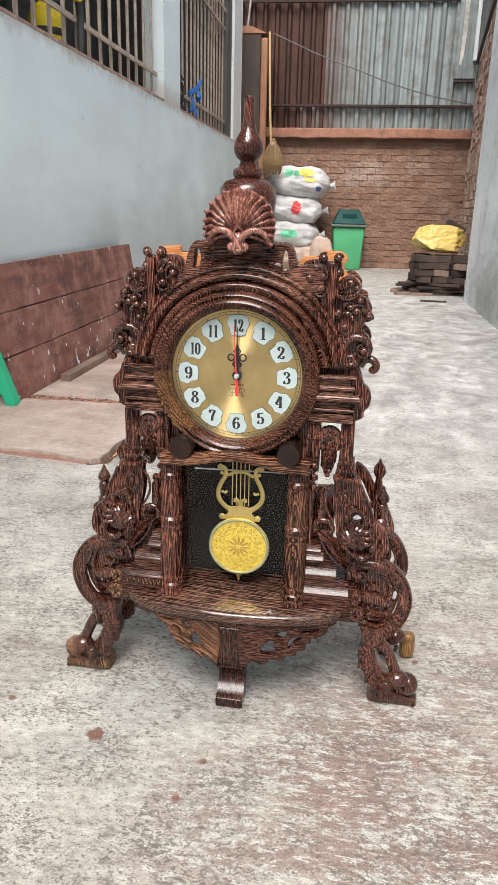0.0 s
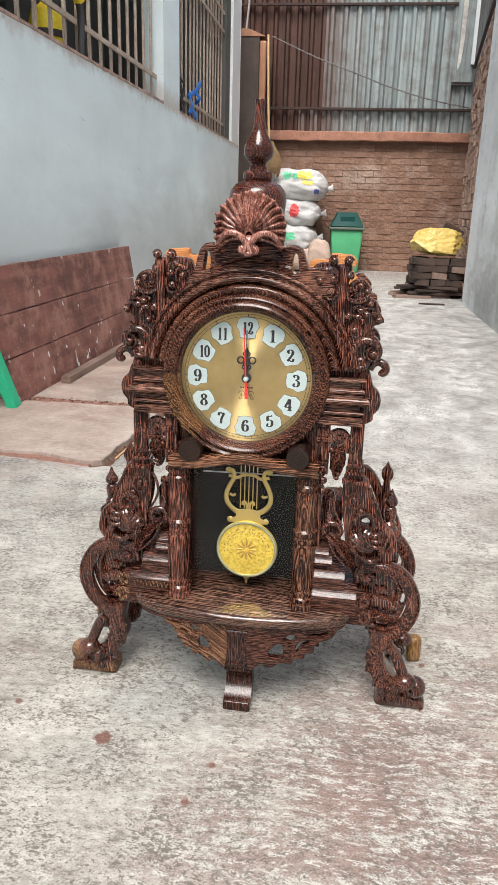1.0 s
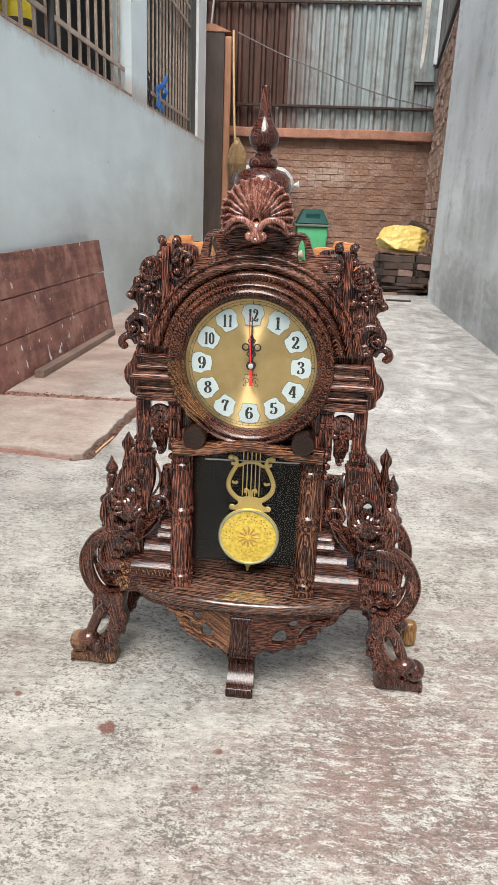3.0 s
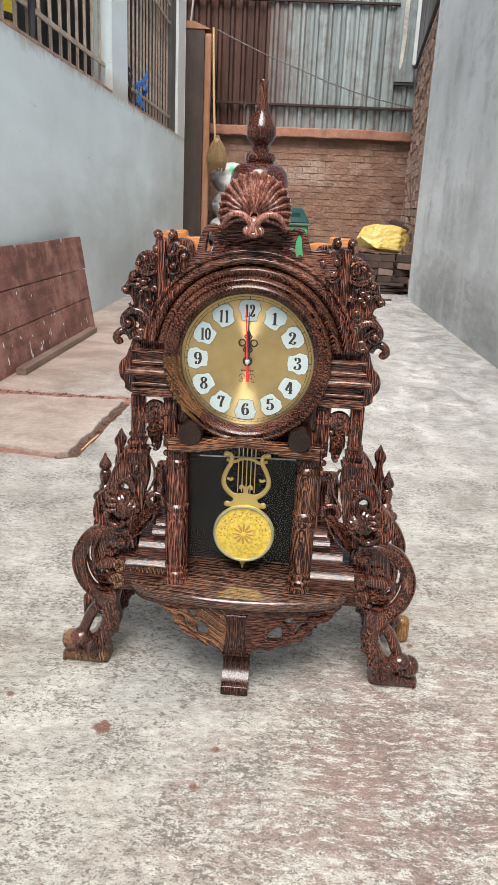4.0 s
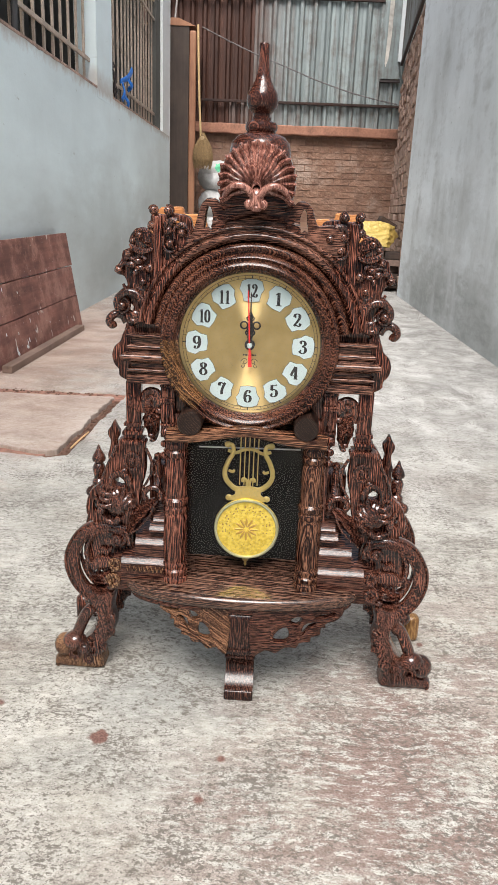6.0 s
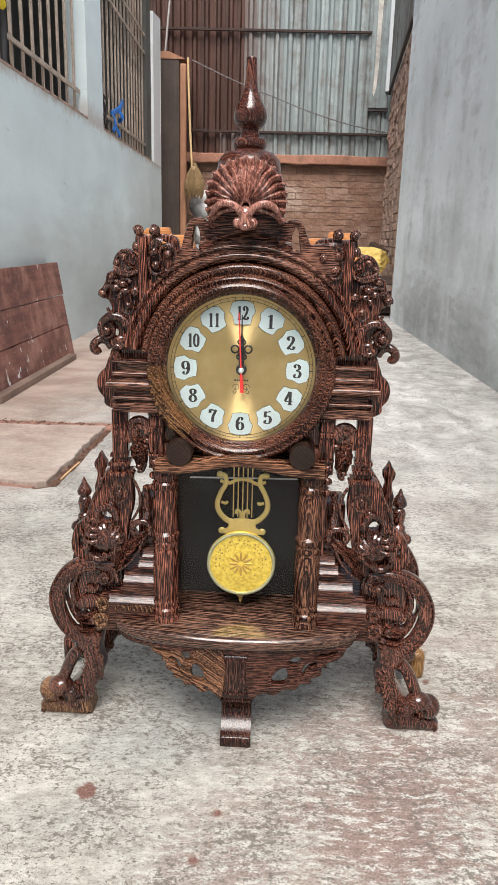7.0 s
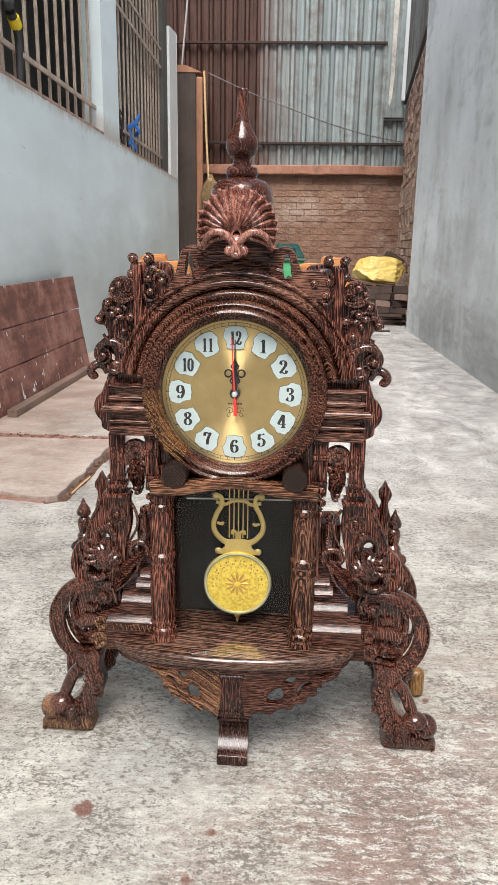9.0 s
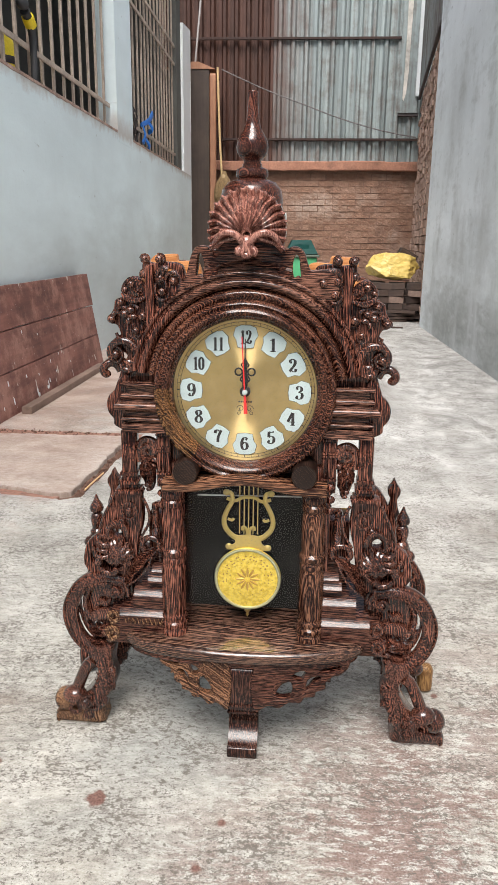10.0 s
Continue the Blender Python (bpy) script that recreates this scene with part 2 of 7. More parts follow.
def bricks(name, dust=(0.33, 0.245, 0.20), amount=0.0):
    k = Nodes(name)
    r = k.random()
    world = k.node("NewGeometry", "Position")
    f = k.noise(22.0, 5.0, 0.65)
    cloud = k.noise(2.2, 5.0, 0.65, world)
    col = k.ramp(r, (0.0, (0.190, 0.100, 0.068)), (0.4, (0.225, 0.122, 0.082)), (0.8, (0.25, 0.140, 0.097)), (1.0, (0.285, 0.172, 0.125)))
    col = k.mix(k.ramp(f, (0.4, 0.0), (0.68, 0.55)), col, (0.27, 0.175, 0.122))
    col = k.mix(k.ramp(cloud, (0.52, 0.0), (0.66, 0.6)), col, (0.33, 0.245, 0.20))
    col = k.mix(k.ramp(k.noise(5.0, 4.0, 0.6, world), (0.36, 0.6), (0.47, 0.0)), col, (0.15, 0.085, 0.06))
    d = k.node("VectorMath", "Value", "LENGTH", i0=k.scaled(2.2, 0, 4.5, k.node("VectorMath", 0, "SUBTRACT", i0=world, i1=(0.28, 0, 1.17))))
    d = k.math("ADD", d, k.math("MULTIPLY", k.math("SUBTRACT", k.noise(9.0, 5.0, 0.7, world), 0.5), 2.0))
    col = k.mix(k.ramp(d, (0.1, 0.5), (0.95, 0.0)), col, (0.46, 0.38, 0.32))
    if amount:
        col = k.mix(k.ramp(k.noise(9.0, 6.0, 0.7, world), (0.34, amount), (0.64, amount * 0.35)), col, dust)
    k.bump(f, 0.9, 0.02)
    return k.done(col, 0.92)


def sheet(name, pale, rust, amount, edge=None):
    """Galvanised or painted corrugated iron with runs of rust and uneven bleaching from rib to rib."""
    k = Nodes(name)
    strips = k.noise(1.0, 3.0, 0.6, k.scaled(16, 1, 0.25))
    runs = k.noise(1.0, 4.0, 0.6, k.scaled(9, 9, 0.5))
    spots = k.noise(7.0, 5.0, 0.65)
    f = k.math("ADD", k.math("MULTIPLY", runs, 0.6), k.math("MULTIPLY", spots, 0.4))
    col = k.ramp(strips, (0.33, tuple(c * 0.68 for c in pale)), (0.50, pale), (0.64, tuple(min(1, c * 1.25) for c in pale)))
    col = k.mix(k.ramp(f, (0.52 - amount, 0.0), (0.68 - amount, 0.85)), col, rust)
    if edge:
        x = k.math("ADD", k.node("SeparateXYZ", 0, i0=k.pos), k.math("MULTIPLY", k.math("SUBTRACT", k.noise(1.0, 4.0, 0.7, k.scaled(14, 1, 0.6)), 0.5), 1.4))
        col = k.mix(k.ramp(k.math("ADD", x, 0.5), (0.15, 0.8), (0.75, 0.0)), col, edge)
    k.bump(spots, 0.1, 0.003)
    return k.done(col, k.ramp(f, (0.4, 0.42), (0.7, 0.8)), 0.3)


def timber(name, dark, light, axis="y", rough=0.7, paint=None):
    k = Nodes(name)
    sc = {"x": (2, 26, 26), "y": (26, 2, 26), "z": (26, 26, 2)}[axis]
    g = k.noise(1.0, 5.0, 0.6, k.scaled(*sc), 0.3)
    b = k.noise(4.5, 6.0, 0.68)
    col = k.ramp(k.math("ADD", k.math("MULTIPLY", g, 0.5), k.math("MULTIPLY", b, 0.5)), (0.38, dark), (0.60, light))
    if paint:
        col = k.mix(k.ramp(k.noise(6.0, 7.0, 0.76), (0.48, 0.0), (0.62, 0.75)), col, (0.36, 0.19, 0.15))
        col = k.mix(k.ramp(k.noise(3.0, 6.0, 0.7), (0.36, 0.5), (0.46, 0.0)), col, (0.07, 0.028, 0.022))
        col = k.mix(k.ramp(k.noise(16.0, 3.0, 0.6, k.scaled(1, 1, 0.5)), (0.665, 0.0), (0.69, 0.9)), col, paint)
        col = k.mix(k.ramp(k.noise(55.0, 2.0, 0.6), (0.70, 0.0), (0.73, 0.7)), col, paint)
    k.bump(g, 0.3, 0.003)
    return k.done(col, rough)


DARK = (0.0110, 0.0029, 0.0022)
WOOD_X = wenge("rosewood_horizontal", "x", (0.225, 0.087, 0.056), DARK, 0.54, 0.11, 1.25)
WOOD_Z = wenge("rosewood_upright", "z", (0.285, 0.107, 0.069), DARK, 0.57, 0.11, 1.2, 0.45)
WOOD_LEG = wenge("rosewood_leg", "z", (0.115, 0.050, 0.034), DARK, 0.56, 0.2, 1.0, 0.42, 0.2)
WOOD_TOP = wenge("rosewood_platform", "x", (0.170, 0.092, 0.062), (0.016, 0.0066, 0.005), 0.53, 0.17, 1.2, 0.7)
WOOD_STEP = wenge("rosewood_plinth", "x", (0.245, 0.115, 0.078), DARK, 0.535, 0.18, 1.25, 0.32, 0.13)
WOOD_BEZEL = wenge("rosewood_turned", "swirl", (0.195, 0.080, 0.048), DARK, 0.555, 0.10, 1.3)
WOOD_GOLD = wenge("rosewood_golden", "swirl", (0.31, 0.152, 0.060), (0.017, 0.0065, 0.004), 0.55, 0.12, 1.3)
WOOD_FIGURE = wenge("rosewood_figured", "deep", (0.205, 0.094, 0.055), (0.013, 0.0045, 0.0034), 0.535, 0.11, 1.0)
WOOD_CARVE = wenge("rosewood_carved", "carve", (0.215, 0.082, 0.052), (0.0115, 0.0035, 0.0027), 0.565, 0.12, 1.3, 0.9, 0.13)
WOOD_BALL = wenge("rosewood_knob", "carve", (0.23, 0.098, 0.063), (0.0150, 0.0045, 0.0035), 0.54, 0.08, 1.1, 0.75)
WOOD_APRON = wenge("rosewood_apron", "x", (0.140, 0.060, 0.040), (0.0150, 0.0048, 0.0038), 0.54, 0.15, 1.1)
WOOD_CURL = wenge("rosewood_curly", "swirl", (0.28, 0.138, 0.074), (0.020, 0.0075, 0.005), 0.54, 0.15, 0.9)
WOOD_TAN = wenge("rosewood_tan", "carve", (0.30, 0.165, 0.088), (0.034, 0.013, 0.008), 0.51, 0.22, 1.0)
WOOD_RED = wenge("rosewood_red", "deep", (0.40, 0.185, 0.140), (0.135, 0.050, 0.038), 0.50, 0.11, 1.1, 1.0)
WOOD_DOME = wenge("rosewood_polished", "carve", (0.165, 0.058, 0.038), (0.022, 0.0066, 0.005), 0.55, 0.12, 1.1, 0.5, 0.10)
WOOD_BOARD = wenge("rosewood_tawny", "x", (0.27, 0.128, 0.070), (0.018, 0.0066, 0.0045), 0.52, 0.11, 1.0)
WOOD_PALE = wenge("rosewood_sapwood", "x", (0.54, 0.240, 0.090), (0.36, 0.135, 0.045), 0.48, 0.35)
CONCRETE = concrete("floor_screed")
CONCRETE_WARM = concrete("patch_screed", 0.72)
# damp stains; the low and far-end ovals also carry the wall's shade
DAMP_SHADE_L = ((4.3, 0.62, 0.9, 0.40, 0.35), (6.0, 0.30, 2.4, 0.75, 0.75), (3.0, 0.6, 0.9, 0.4, 0.25), (8.3, 0.3, 1.8, 0.9, 0.5))
DAMP_R = ((5.0, 0.25, 2.6, 0.75, 0.45), (5.5, 0.75, 0.35, 0.45, 0.4), (5.2, 0.4, 0.6, 0.35, 0.4), (4.1, 0.10, 1.1, 0.38, 0.9), (4.7, 0.9, 0.35, 0.3, 0.35), (5.6, 0.1, 1.3, 0.42, 0.8), (6.0, 1.6, 0.5, 0.4, 0.3))
PLASTER_L = plaster("pale_blue_render", (0.725, 0.830, 0.855), (0.565, 0.645, 0.665), (0.29, 0.30, 0.285), 0.10, DAMP_SHADE_L, 1.465)
PLASTER_R = plaster("weathered_blue_render", (0.76, 0.805, 0.835), (0.54, 0.575, 0.59), (0.255, 0.265, 0.255), 0.62, DAMP_R)
WHITE_PAINT = plain("white_paint", (0.72, 0.75, 0.76), 0.6, 0, 0.06, 6)
BRICK = bricks("old_brick")
# same brick with dust, also paled to show the stronger light on this wall
BRICK_LIT_DUSTY = bricks("lit_dusty_brick", (0.50, 0.36, 0.30), 0.85)
MORTAR = plain("earth_mortar", (0.205, 0.122, 0.088), 0.95, 0, 0.45, 7, 0.8)
BEAM = plain("brick_red_render", (0.27, 0.130, 0.086), 0.9, 0, 0.55, 6, 0.7)
ZINC = sheet("weathered_zinc", (0.235, 0.272, 0.272), (0.125, 0.098, 0.086), 0.04, (0.115, 0.062, 0.048))
# rust brown, taken darker so the colour holds the far end's shade
RUST = sheet("shaded_rusted_iron", (0.062, 0.027, 0.0185), (0.028, 0.0120, 0.0085), 0.02)
DARK_STEEL = plain("dark_steel", (0.055, 0.045, 0.045), 0.7, 0.3, 0.4, 12)
RAIL_RUST = plain("rusted_rail", (0.040, 0.022, 0.018), 0.8, 0.2, 0.5, 8)
BAR_PAINT = plain("cream_bar_paint", (0.40, 0.325, 0.265), 0.6, 0, 0.45, 6)
# near-black colour puts the dimness of the unlit room into its surfaces
DARK_ROOM = plain("near_black_room", (0.008, 0.007, 0.006), 0.95, 0, 0.4, 2, 0.1, 0.08)
ROOM_PANEL = plain("grey_green_panel", (0.10, 0.10, 0.092), 0.8, 0, 0.2, 3, 0.1, 0.2)
PLANK = timber("red_brown_board", (0.095, 0.034, 0.027), (0.245, 0.100, 0.078), "y", 0.62, (0.55, 0.5, 0.45))
PLANK_RAW = timber("grey_brown_batten", (0.13, 0.085, 0.065), (0.25, 0.17, 0.135), "y")
OFFCUT = timber("dark_offcut", (0.012, 0.0075, 0.006), (0.074, 0.046, 0.035), "x", 0.8)
CABINET = timber("smoked_cabinet_board", (0.032, 0.020, 0.015), (0.062, 0.041, 0.030), "z", 0.6)
CABINET_EDGE = timber("orange_door_edge", (0.235, 0.105, 0.058), (0.36, 0.175, 0.098), "z", 0.5)
SILL = plain("rusty_sill", (0.33, 0.225, 0.18), 0.9, 0, 0.6, 14, 0.5)
GRIT = plain("red_grit", (0.27, 0.135, 0.10), 0.95, 0, 0.55, 60, 1.0)
EARTH = plain("red_earth", (0.125, 0.066, 0.046), 0.95, 0, 0.45, 30, 0.8)


# ---- building helpers ----
def part(name, bm, material, parent=None, label="", smooth=False, m=None):
    """One mesh object out of a bmesh, under a thing or a part."""
    me = bpy.data.meshes.new(name)
    if m is not None:
        bm.transform(m)
    bmesh.ops.recalc_face_normals(bm, faces=bm.faces)
    bm.to_mesh(me)
    bm.free()
    if smooth:
        me.shade_smooth()
        me.set_sharp_from_angle(angle=radians(38))
    me.materials.append(material)
    ob = new(name, me)
    if parent:
        ob.parent = parent
    if label:
        ob["label"] = label
    return ob


def thing(name, label, category, m=Matrix(), group="", kind=""):
    ob = new(name)
    ob.empty_display_size = 0.05
    ob.matrix_world = m
    return tagged(ob, label, category, group, kind)


def add_box(bm, x0, x1, y0, y1, z0, z1, bevel=0.0, seg=2):
    vs = [bm.verts.new(p) for p in ((x0, y0, z0), (x1, y0, z0), (x1, y1, z0), (x0, y1, z0), (x0, y0, z1), (x1, y0, z1), (x1, y1, z1), (x0, y1, z1))]
    fs = [bm.faces.new([vs[i] for i in q]) for q in ((0, 3, 2, 1), (4, 5, 6, 7), (0, 1, 5, 4), (1, 2, 6, 5), (2, 3, 7, 6), (3, 0, 4, 7))]
    if bevel:
        es = {e for f in fs for e in f.edges}
        bmesh.ops.bevel(bm, geom=list(es), offset=bevel, segments=seg, affect="EDGES", profile=0.5)
    return bm


def box(x0, x1, y0, y1, z0, z1, bevel=0.0, seg=2):
    return add_box(bmesh.new(), x0, x1, y0, y1, z0, z1, bevel, seg)


def add_lathe(bm, profile, m=Matrix(), steps=32, a0=0.0, a1=360.0, caps=True):
    """Turns (radius, height) pairs round z, then poses the piece."""
    full = abs(a1 - a0) >= 359.9
    n = steps if full else steps + 1
    rings = []
    for k in range(n):
        a = radians(a0 + (a1 - a0) * k / steps)
        rings.append([bm.verts.new(m @ Vector((r * math.cos(a), r * math.sin(a), h))) for r, h in profile])
    for k in range(steps):
        p, q = rings[k], rings[(k + 1) % n]
        for i in range(len(profile) - 1):
            bm.faces.new((p[i], q[i], q[i + 1], p[i + 1]))
    if full and caps:
        for i in (0, -1):
            if profile[i][0] > 1e-6:
                bm.faces.new([r[i] for r in rings])
    elif not full:
        for r in (rings[0], rings[-1]):
            bm.faces.new(r)
    return bm


def smooth_line(points, per=6, closed=False):
    """A Catmull-Rom line through the points."""
    pts = [Vector(p) for p in points]
    n, out = len(pts), []
    for i in range(n if closed else n - 1):
        a, b, c, d = [pts[j % n] if closed else pts[max(0, min(n - 1, j))] for j in (i - 1, i, i + 1, i + 2)]
        for k in range(per):
            t = k / per
            out.append(0.5 * (2 * b + (c - a) * t + (2 * a - 5 * b + 4 * c - d) * t * t + (3 * b - a - 3 * c + d) * t ** 3))
    return out if closed else out + [pts[-1]]


def add_tube(bm, line, radius, sides=8, flat=1.0, normal=(0, 1, 0)):
    """Sweeps a round (or flattened) section along a line; radius: one value or f(0..1)."""
    f = radius if callable(radius) else (lambda s: radius)
    n, rings = len(line), []
    nrm = Vector(normal)
    for i, p in enumerate(line):
        d = (line[min(n - 1, i + 1)] - line[max(0, i - 1)]).normalized()
        side = d.cross(nrm)
        side = side.normalized() if side.length > 1e-4 else d.orthogonal().normalized()
        up = side.cross(d).normalized()
        r = max(1e-5, f(i / (n - 1)))
        rings.append([bm.verts.new(p + r * (math.cos(a) * side + flat * math.sin(a) * up)) for a in (2 * math.pi * k / sides for k in range(sides))])
    for p, q in zip(rings, rings[1:]):
        for k in range(sides):
            bm.faces.new((p[k], p[(k + 1) % sides], q[(k + 1) % sides], q[k]))
    bm.faces.new(rings[0][::-1])
    bm.faces.new(rings[-1])
    return bm


def add_ball(bm, c, r, sq=(1, 1, 1), seg=10):
    bmesh.ops.create_uvsphere(bm, u_segments=seg, v_segments=max(5, seg * 2 // 3), radius=r, matrix=Matrix.LocRotScale(Vector(c), None, Vector(sq)))
    return bm


def add_slab(bm, outline, y0, y1, bevel=0.0, holes=()):
    """A plate in the xz plane between y0 (front) and y1 with the given outline and holes, front edge eased."""
    loops = [outline, *holes]
    es = []
    front = []
    for loop in loops:
        vs = [bm.verts.new((p[0], y0, p[1])) for p in loop]
        front += vs
        es += [bm.edges.new((a, b)) for a, b in zip(vs, vs[1:] + vs[:1])]
    made = bmesh.ops.triangle_fill(bm, use_beauty=True, use_dissolve=False, edges=es)
    faces = [g for g in made["geom"] if isinstance(g, bmesh.types.BMFace)]
    ext = bmesh.ops.extrude_face_region(bm, geom=faces)
    bmesh.ops.translate(bm, vec=(0, y1 - y0, 0), verts=[g for g in ext["geom"] if isinstance(g, bmesh.types.BMVert)])
    if bevel:
        rim = [e for e in es if e.is_valid]
        bmesh.ops.bevel(bm, geom=rim, offset=bevel, segments=2, affect="EDGES", profile=0.5)
    return bm


def mirrored(bm):
    """The mirror image of a piece."""
    out = bm.copy()
    bmesh.ops.scale(out, vec=(-1, 1, 1), verts=out.verts)
    bmesh.ops.reverse_faces(out, faces=out.faces)
    return out


def pair(name, bm, material, parent, label="", smooth=True):
    """The piece and its mirror image as two parts."""
    other = mirrored(bm)
    return part(name, bm, material, parent, label, smooth), part(name, other, material, parent, label, smooth)


# ---- the alley: floor ----
def ragged(points, step, amount, seed):
    """A closed outline cut into short, slightly broken lengths."""
    out = []
    for i, a in enumerate(points):
        a, b = Vector(a), Vector(points[(i + 1) % len(points)])
        n = max(1, int((b - a).length / step))
        side = Vector((b.y - a.y, a.x - b.x)).normalized()
        for k in range(n):
            p = a.lerp(b, k / n)
            j = amount * (noise.noise((p.x * 7 + seed, p.y * 7, seed)) + 0.6 * noise.noise((p.x * 31, p.y * 31, seed)) + 0.45 * noise.noise((p.x * 90, p.y * 90, seed))) if k else 0
            out.append(p + side * j)
    return out


def flat_slab(outline, z0, z1, bevel):
    bm = bmesh.new()
    vs = [bm.verts.new((p.x, p.y, z1)) for p in outline]
    es = [bm.edges.new((a, b)) for a, b in zip(vs, vs[1:] + vs[:1])]
    made = bmesh.ops.triangle_fill(bm, use_beauty=True, use_dissolve=False, edges=es)
    faces = [g for g in made["geom"] if isinstance(g, bmesh.types.BMFace)]
    ext = bmesh.ops.extrude_face_region(bm, geom=faces)
    bmesh.ops.translate(bm, vec=(0, 0, z0 - z1), verts=[g for g in ext["geom"] if isinstance(g, bmesh.types.BMVert)])
    if bevel:
        bmesh.ops.bevel(bm, geom=[e for e in es if e.is_valid], offset=bevel, segments=2, affect="EDGES")
    return bm


floor = thing("floor", "worn grey brushed concrete floor with brown stains", "floor", kind="structure")
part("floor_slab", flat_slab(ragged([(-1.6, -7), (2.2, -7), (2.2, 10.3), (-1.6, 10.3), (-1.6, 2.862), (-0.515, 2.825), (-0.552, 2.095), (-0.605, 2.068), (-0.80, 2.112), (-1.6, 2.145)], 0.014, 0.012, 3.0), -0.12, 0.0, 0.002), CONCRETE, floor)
part("patch_slab", flat_slab(ragged([(-1.6, 2.205), (-0.82, 2.160), (-0.625, 2.110), (-0.590, 2.130), (-0.555, 2.772), (-1.6, 2.760)], 0.014, 0.012, 8.0), -0.12, 0.004, 0.002), CONCRETE_WARM, floor, "concrete patch with broken edges")
part("joint_bed", box(-1.6, -0.45, 2.0, 2.9, -0.1, -0.013), EARTH, floor, "red earth in the joint")
part("joint_fill", box(-1.6, -0.50, 2.74, 2.89, -0.03, -0.003), GRIT, floor, "red grit filling the joint")
part("joint_fill", box(-1.6, -0.62, 2.08, 2.235, -0.03, -0.006), GRIT, floor, "red grit filling the joint")
bm = bmesh.new()
rng = random.Random(5)
for _ in range(800):
    if rng.random() < 0.4:
        x, y, z = rng.uniform(-1.25, -0.55), 2.815 + rng.gauss(0, 0.016), -0.014
    else:
        y = rng.uniform(2.1, 2.8)
        x = -0.540 - 0.045 * (2.8 - y) + rng.gauss(0, 0.009)
        z = -0.022
    r = rng.uniform(0.0018, 0.0062)
    bmesh.ops.create_icosphere(bm, subdivisions=1, radius=r, matrix=Matrix.LocRotScale(Vector((x, y, z + r * 0.6 + rng.uniform(0, 0.010))), Euler((rng.random() * 3, rng.random() * 3, 0)), Vector((1, rng.uniform(0.6, 1.3), rng.uniform(0.5, 0.9)))))
ob = part("straw", add_tube(bmesh.new(), smooth_line([(-0.560, 2.17, -0.004), (-0.546, 2.23, 0.006), (-0.536, 2.30, 0.009)], 4), 0.0028, 6), plain("orange_straw", (0.52, 0.33, 0.17), 0.7))
tagged(ob, "pale orange straw caught in the floor joint", "straw")
tagged(part("rubble", bm, EARTH), "reddish gravel crumbs lying in the floor joint", "gravel", kind="stuff")
ground = part("ground", box(-30, 30, -30, 40, -0.4, -0.121), EARTH)
tagged(ground, "reddish bare earth under and around the yard", "ground", kind="structure")

# ---- blue wall with the barred openings ----
XW = -1.24
wall = thing("wall_west", "pale blue limewashed wall with barred openings", "wall", kind="structure")
part("lower_wall", box(XW - 0.15, XW, -2.2, 9.31, -0.12, 1.465, 0.004), PLASTER_L, wall)
part("pier", box(XW - 0.15, XW - 0.001, -2.2, 0.9, 1.465, 3.6), PLASTER_L, wall)
part("pier", box(XW - 0.15, XW + 0.0015, 5.62, 6.13, 1.40, 3.6, 0.001), PLASTER_L, wall)
part("lintel", box(XW - 0.15, XW, -2.2, 8.2, 3.6, 3.8), PLASTER_L, wall)
end = box(XW - 0.15, XW - 0.001, 8.78, 9.305, 1.465, 3.03)
for v in end.verts:
    if v.co.z > 3 and v.co.y < 9:
        v.co.z = 2.97
part("pier", end, WHITE_PAINT, wall, "white end pier of the wall")
part("window_post", box(XW - 0.12, XW - 0.03, 8.495, 8.779, 1.466, 3.6, 0.004), ROOM_PANEL, wall, "grey post beside the bars")
part("end_face", box(XW - 0.15, XW + 0.002, 9.312, 9.33, 0.0, 3.02, 0.003), WHITE_PAINT, wall, "white painted end of the wall")


def grille(name, y0, y1, n, rails, label):
    g = thing(name, label, "window grille", kind="structure")
    step = (y1 - y0) / n
    shared = None
    for i in range(n):
        y = y0 + step * (i + 0.5)
        if shared is None:
            shared = part("bar", box(XW - 0.075, XW - 0.061, -0.013, 0.013, 1.46, 3.6, 0.002), BAR_PAINT, g)
            first = shared
        else:
            first = new("bar", shared.data)
            first.parent = g
        first.location.y = y
        first.rotation_euler.y = 0.0012 * math.sin(i * 5.1)
    for z in rails:
        part("rail", box(XW - 0.058, XW - 0.046, y0, y1, z - 0.013, z + 0.013, 0.002), BAR_PAINT, g)
    bm = box(XW - 0.10, XW + 0.0025, y0, y1, 1.450, 1.471, 0.002)
    bmesh.ops.subdivide_edges(bm, edges=[e for e in bm.edges if abs(e.verts[0].co.y - e.verts[1].co.y) > 1], cuts=70)
    for v in bm.verts:
        if v.co.z < 1.46:
            v.co.z += 0.005 + 0.004 * noise.noise((v.co.y * 5, 1, 2)) + 0.006 * noise.noise((v.co.y * 23, 4, 2))
    part("sill", bm, SILL, g, "rust stained crumbling sill edge")
    return g


grille("window_1", 0.9, 5.62, 26, (1.63, 2.5, 2.67), "cream painted steel bars across a dark opening")
grille("window_2", 6.13, 8.49, 15, (1.61, 2.5, 2.67), "cream painted steel bars with blue rag tied on")

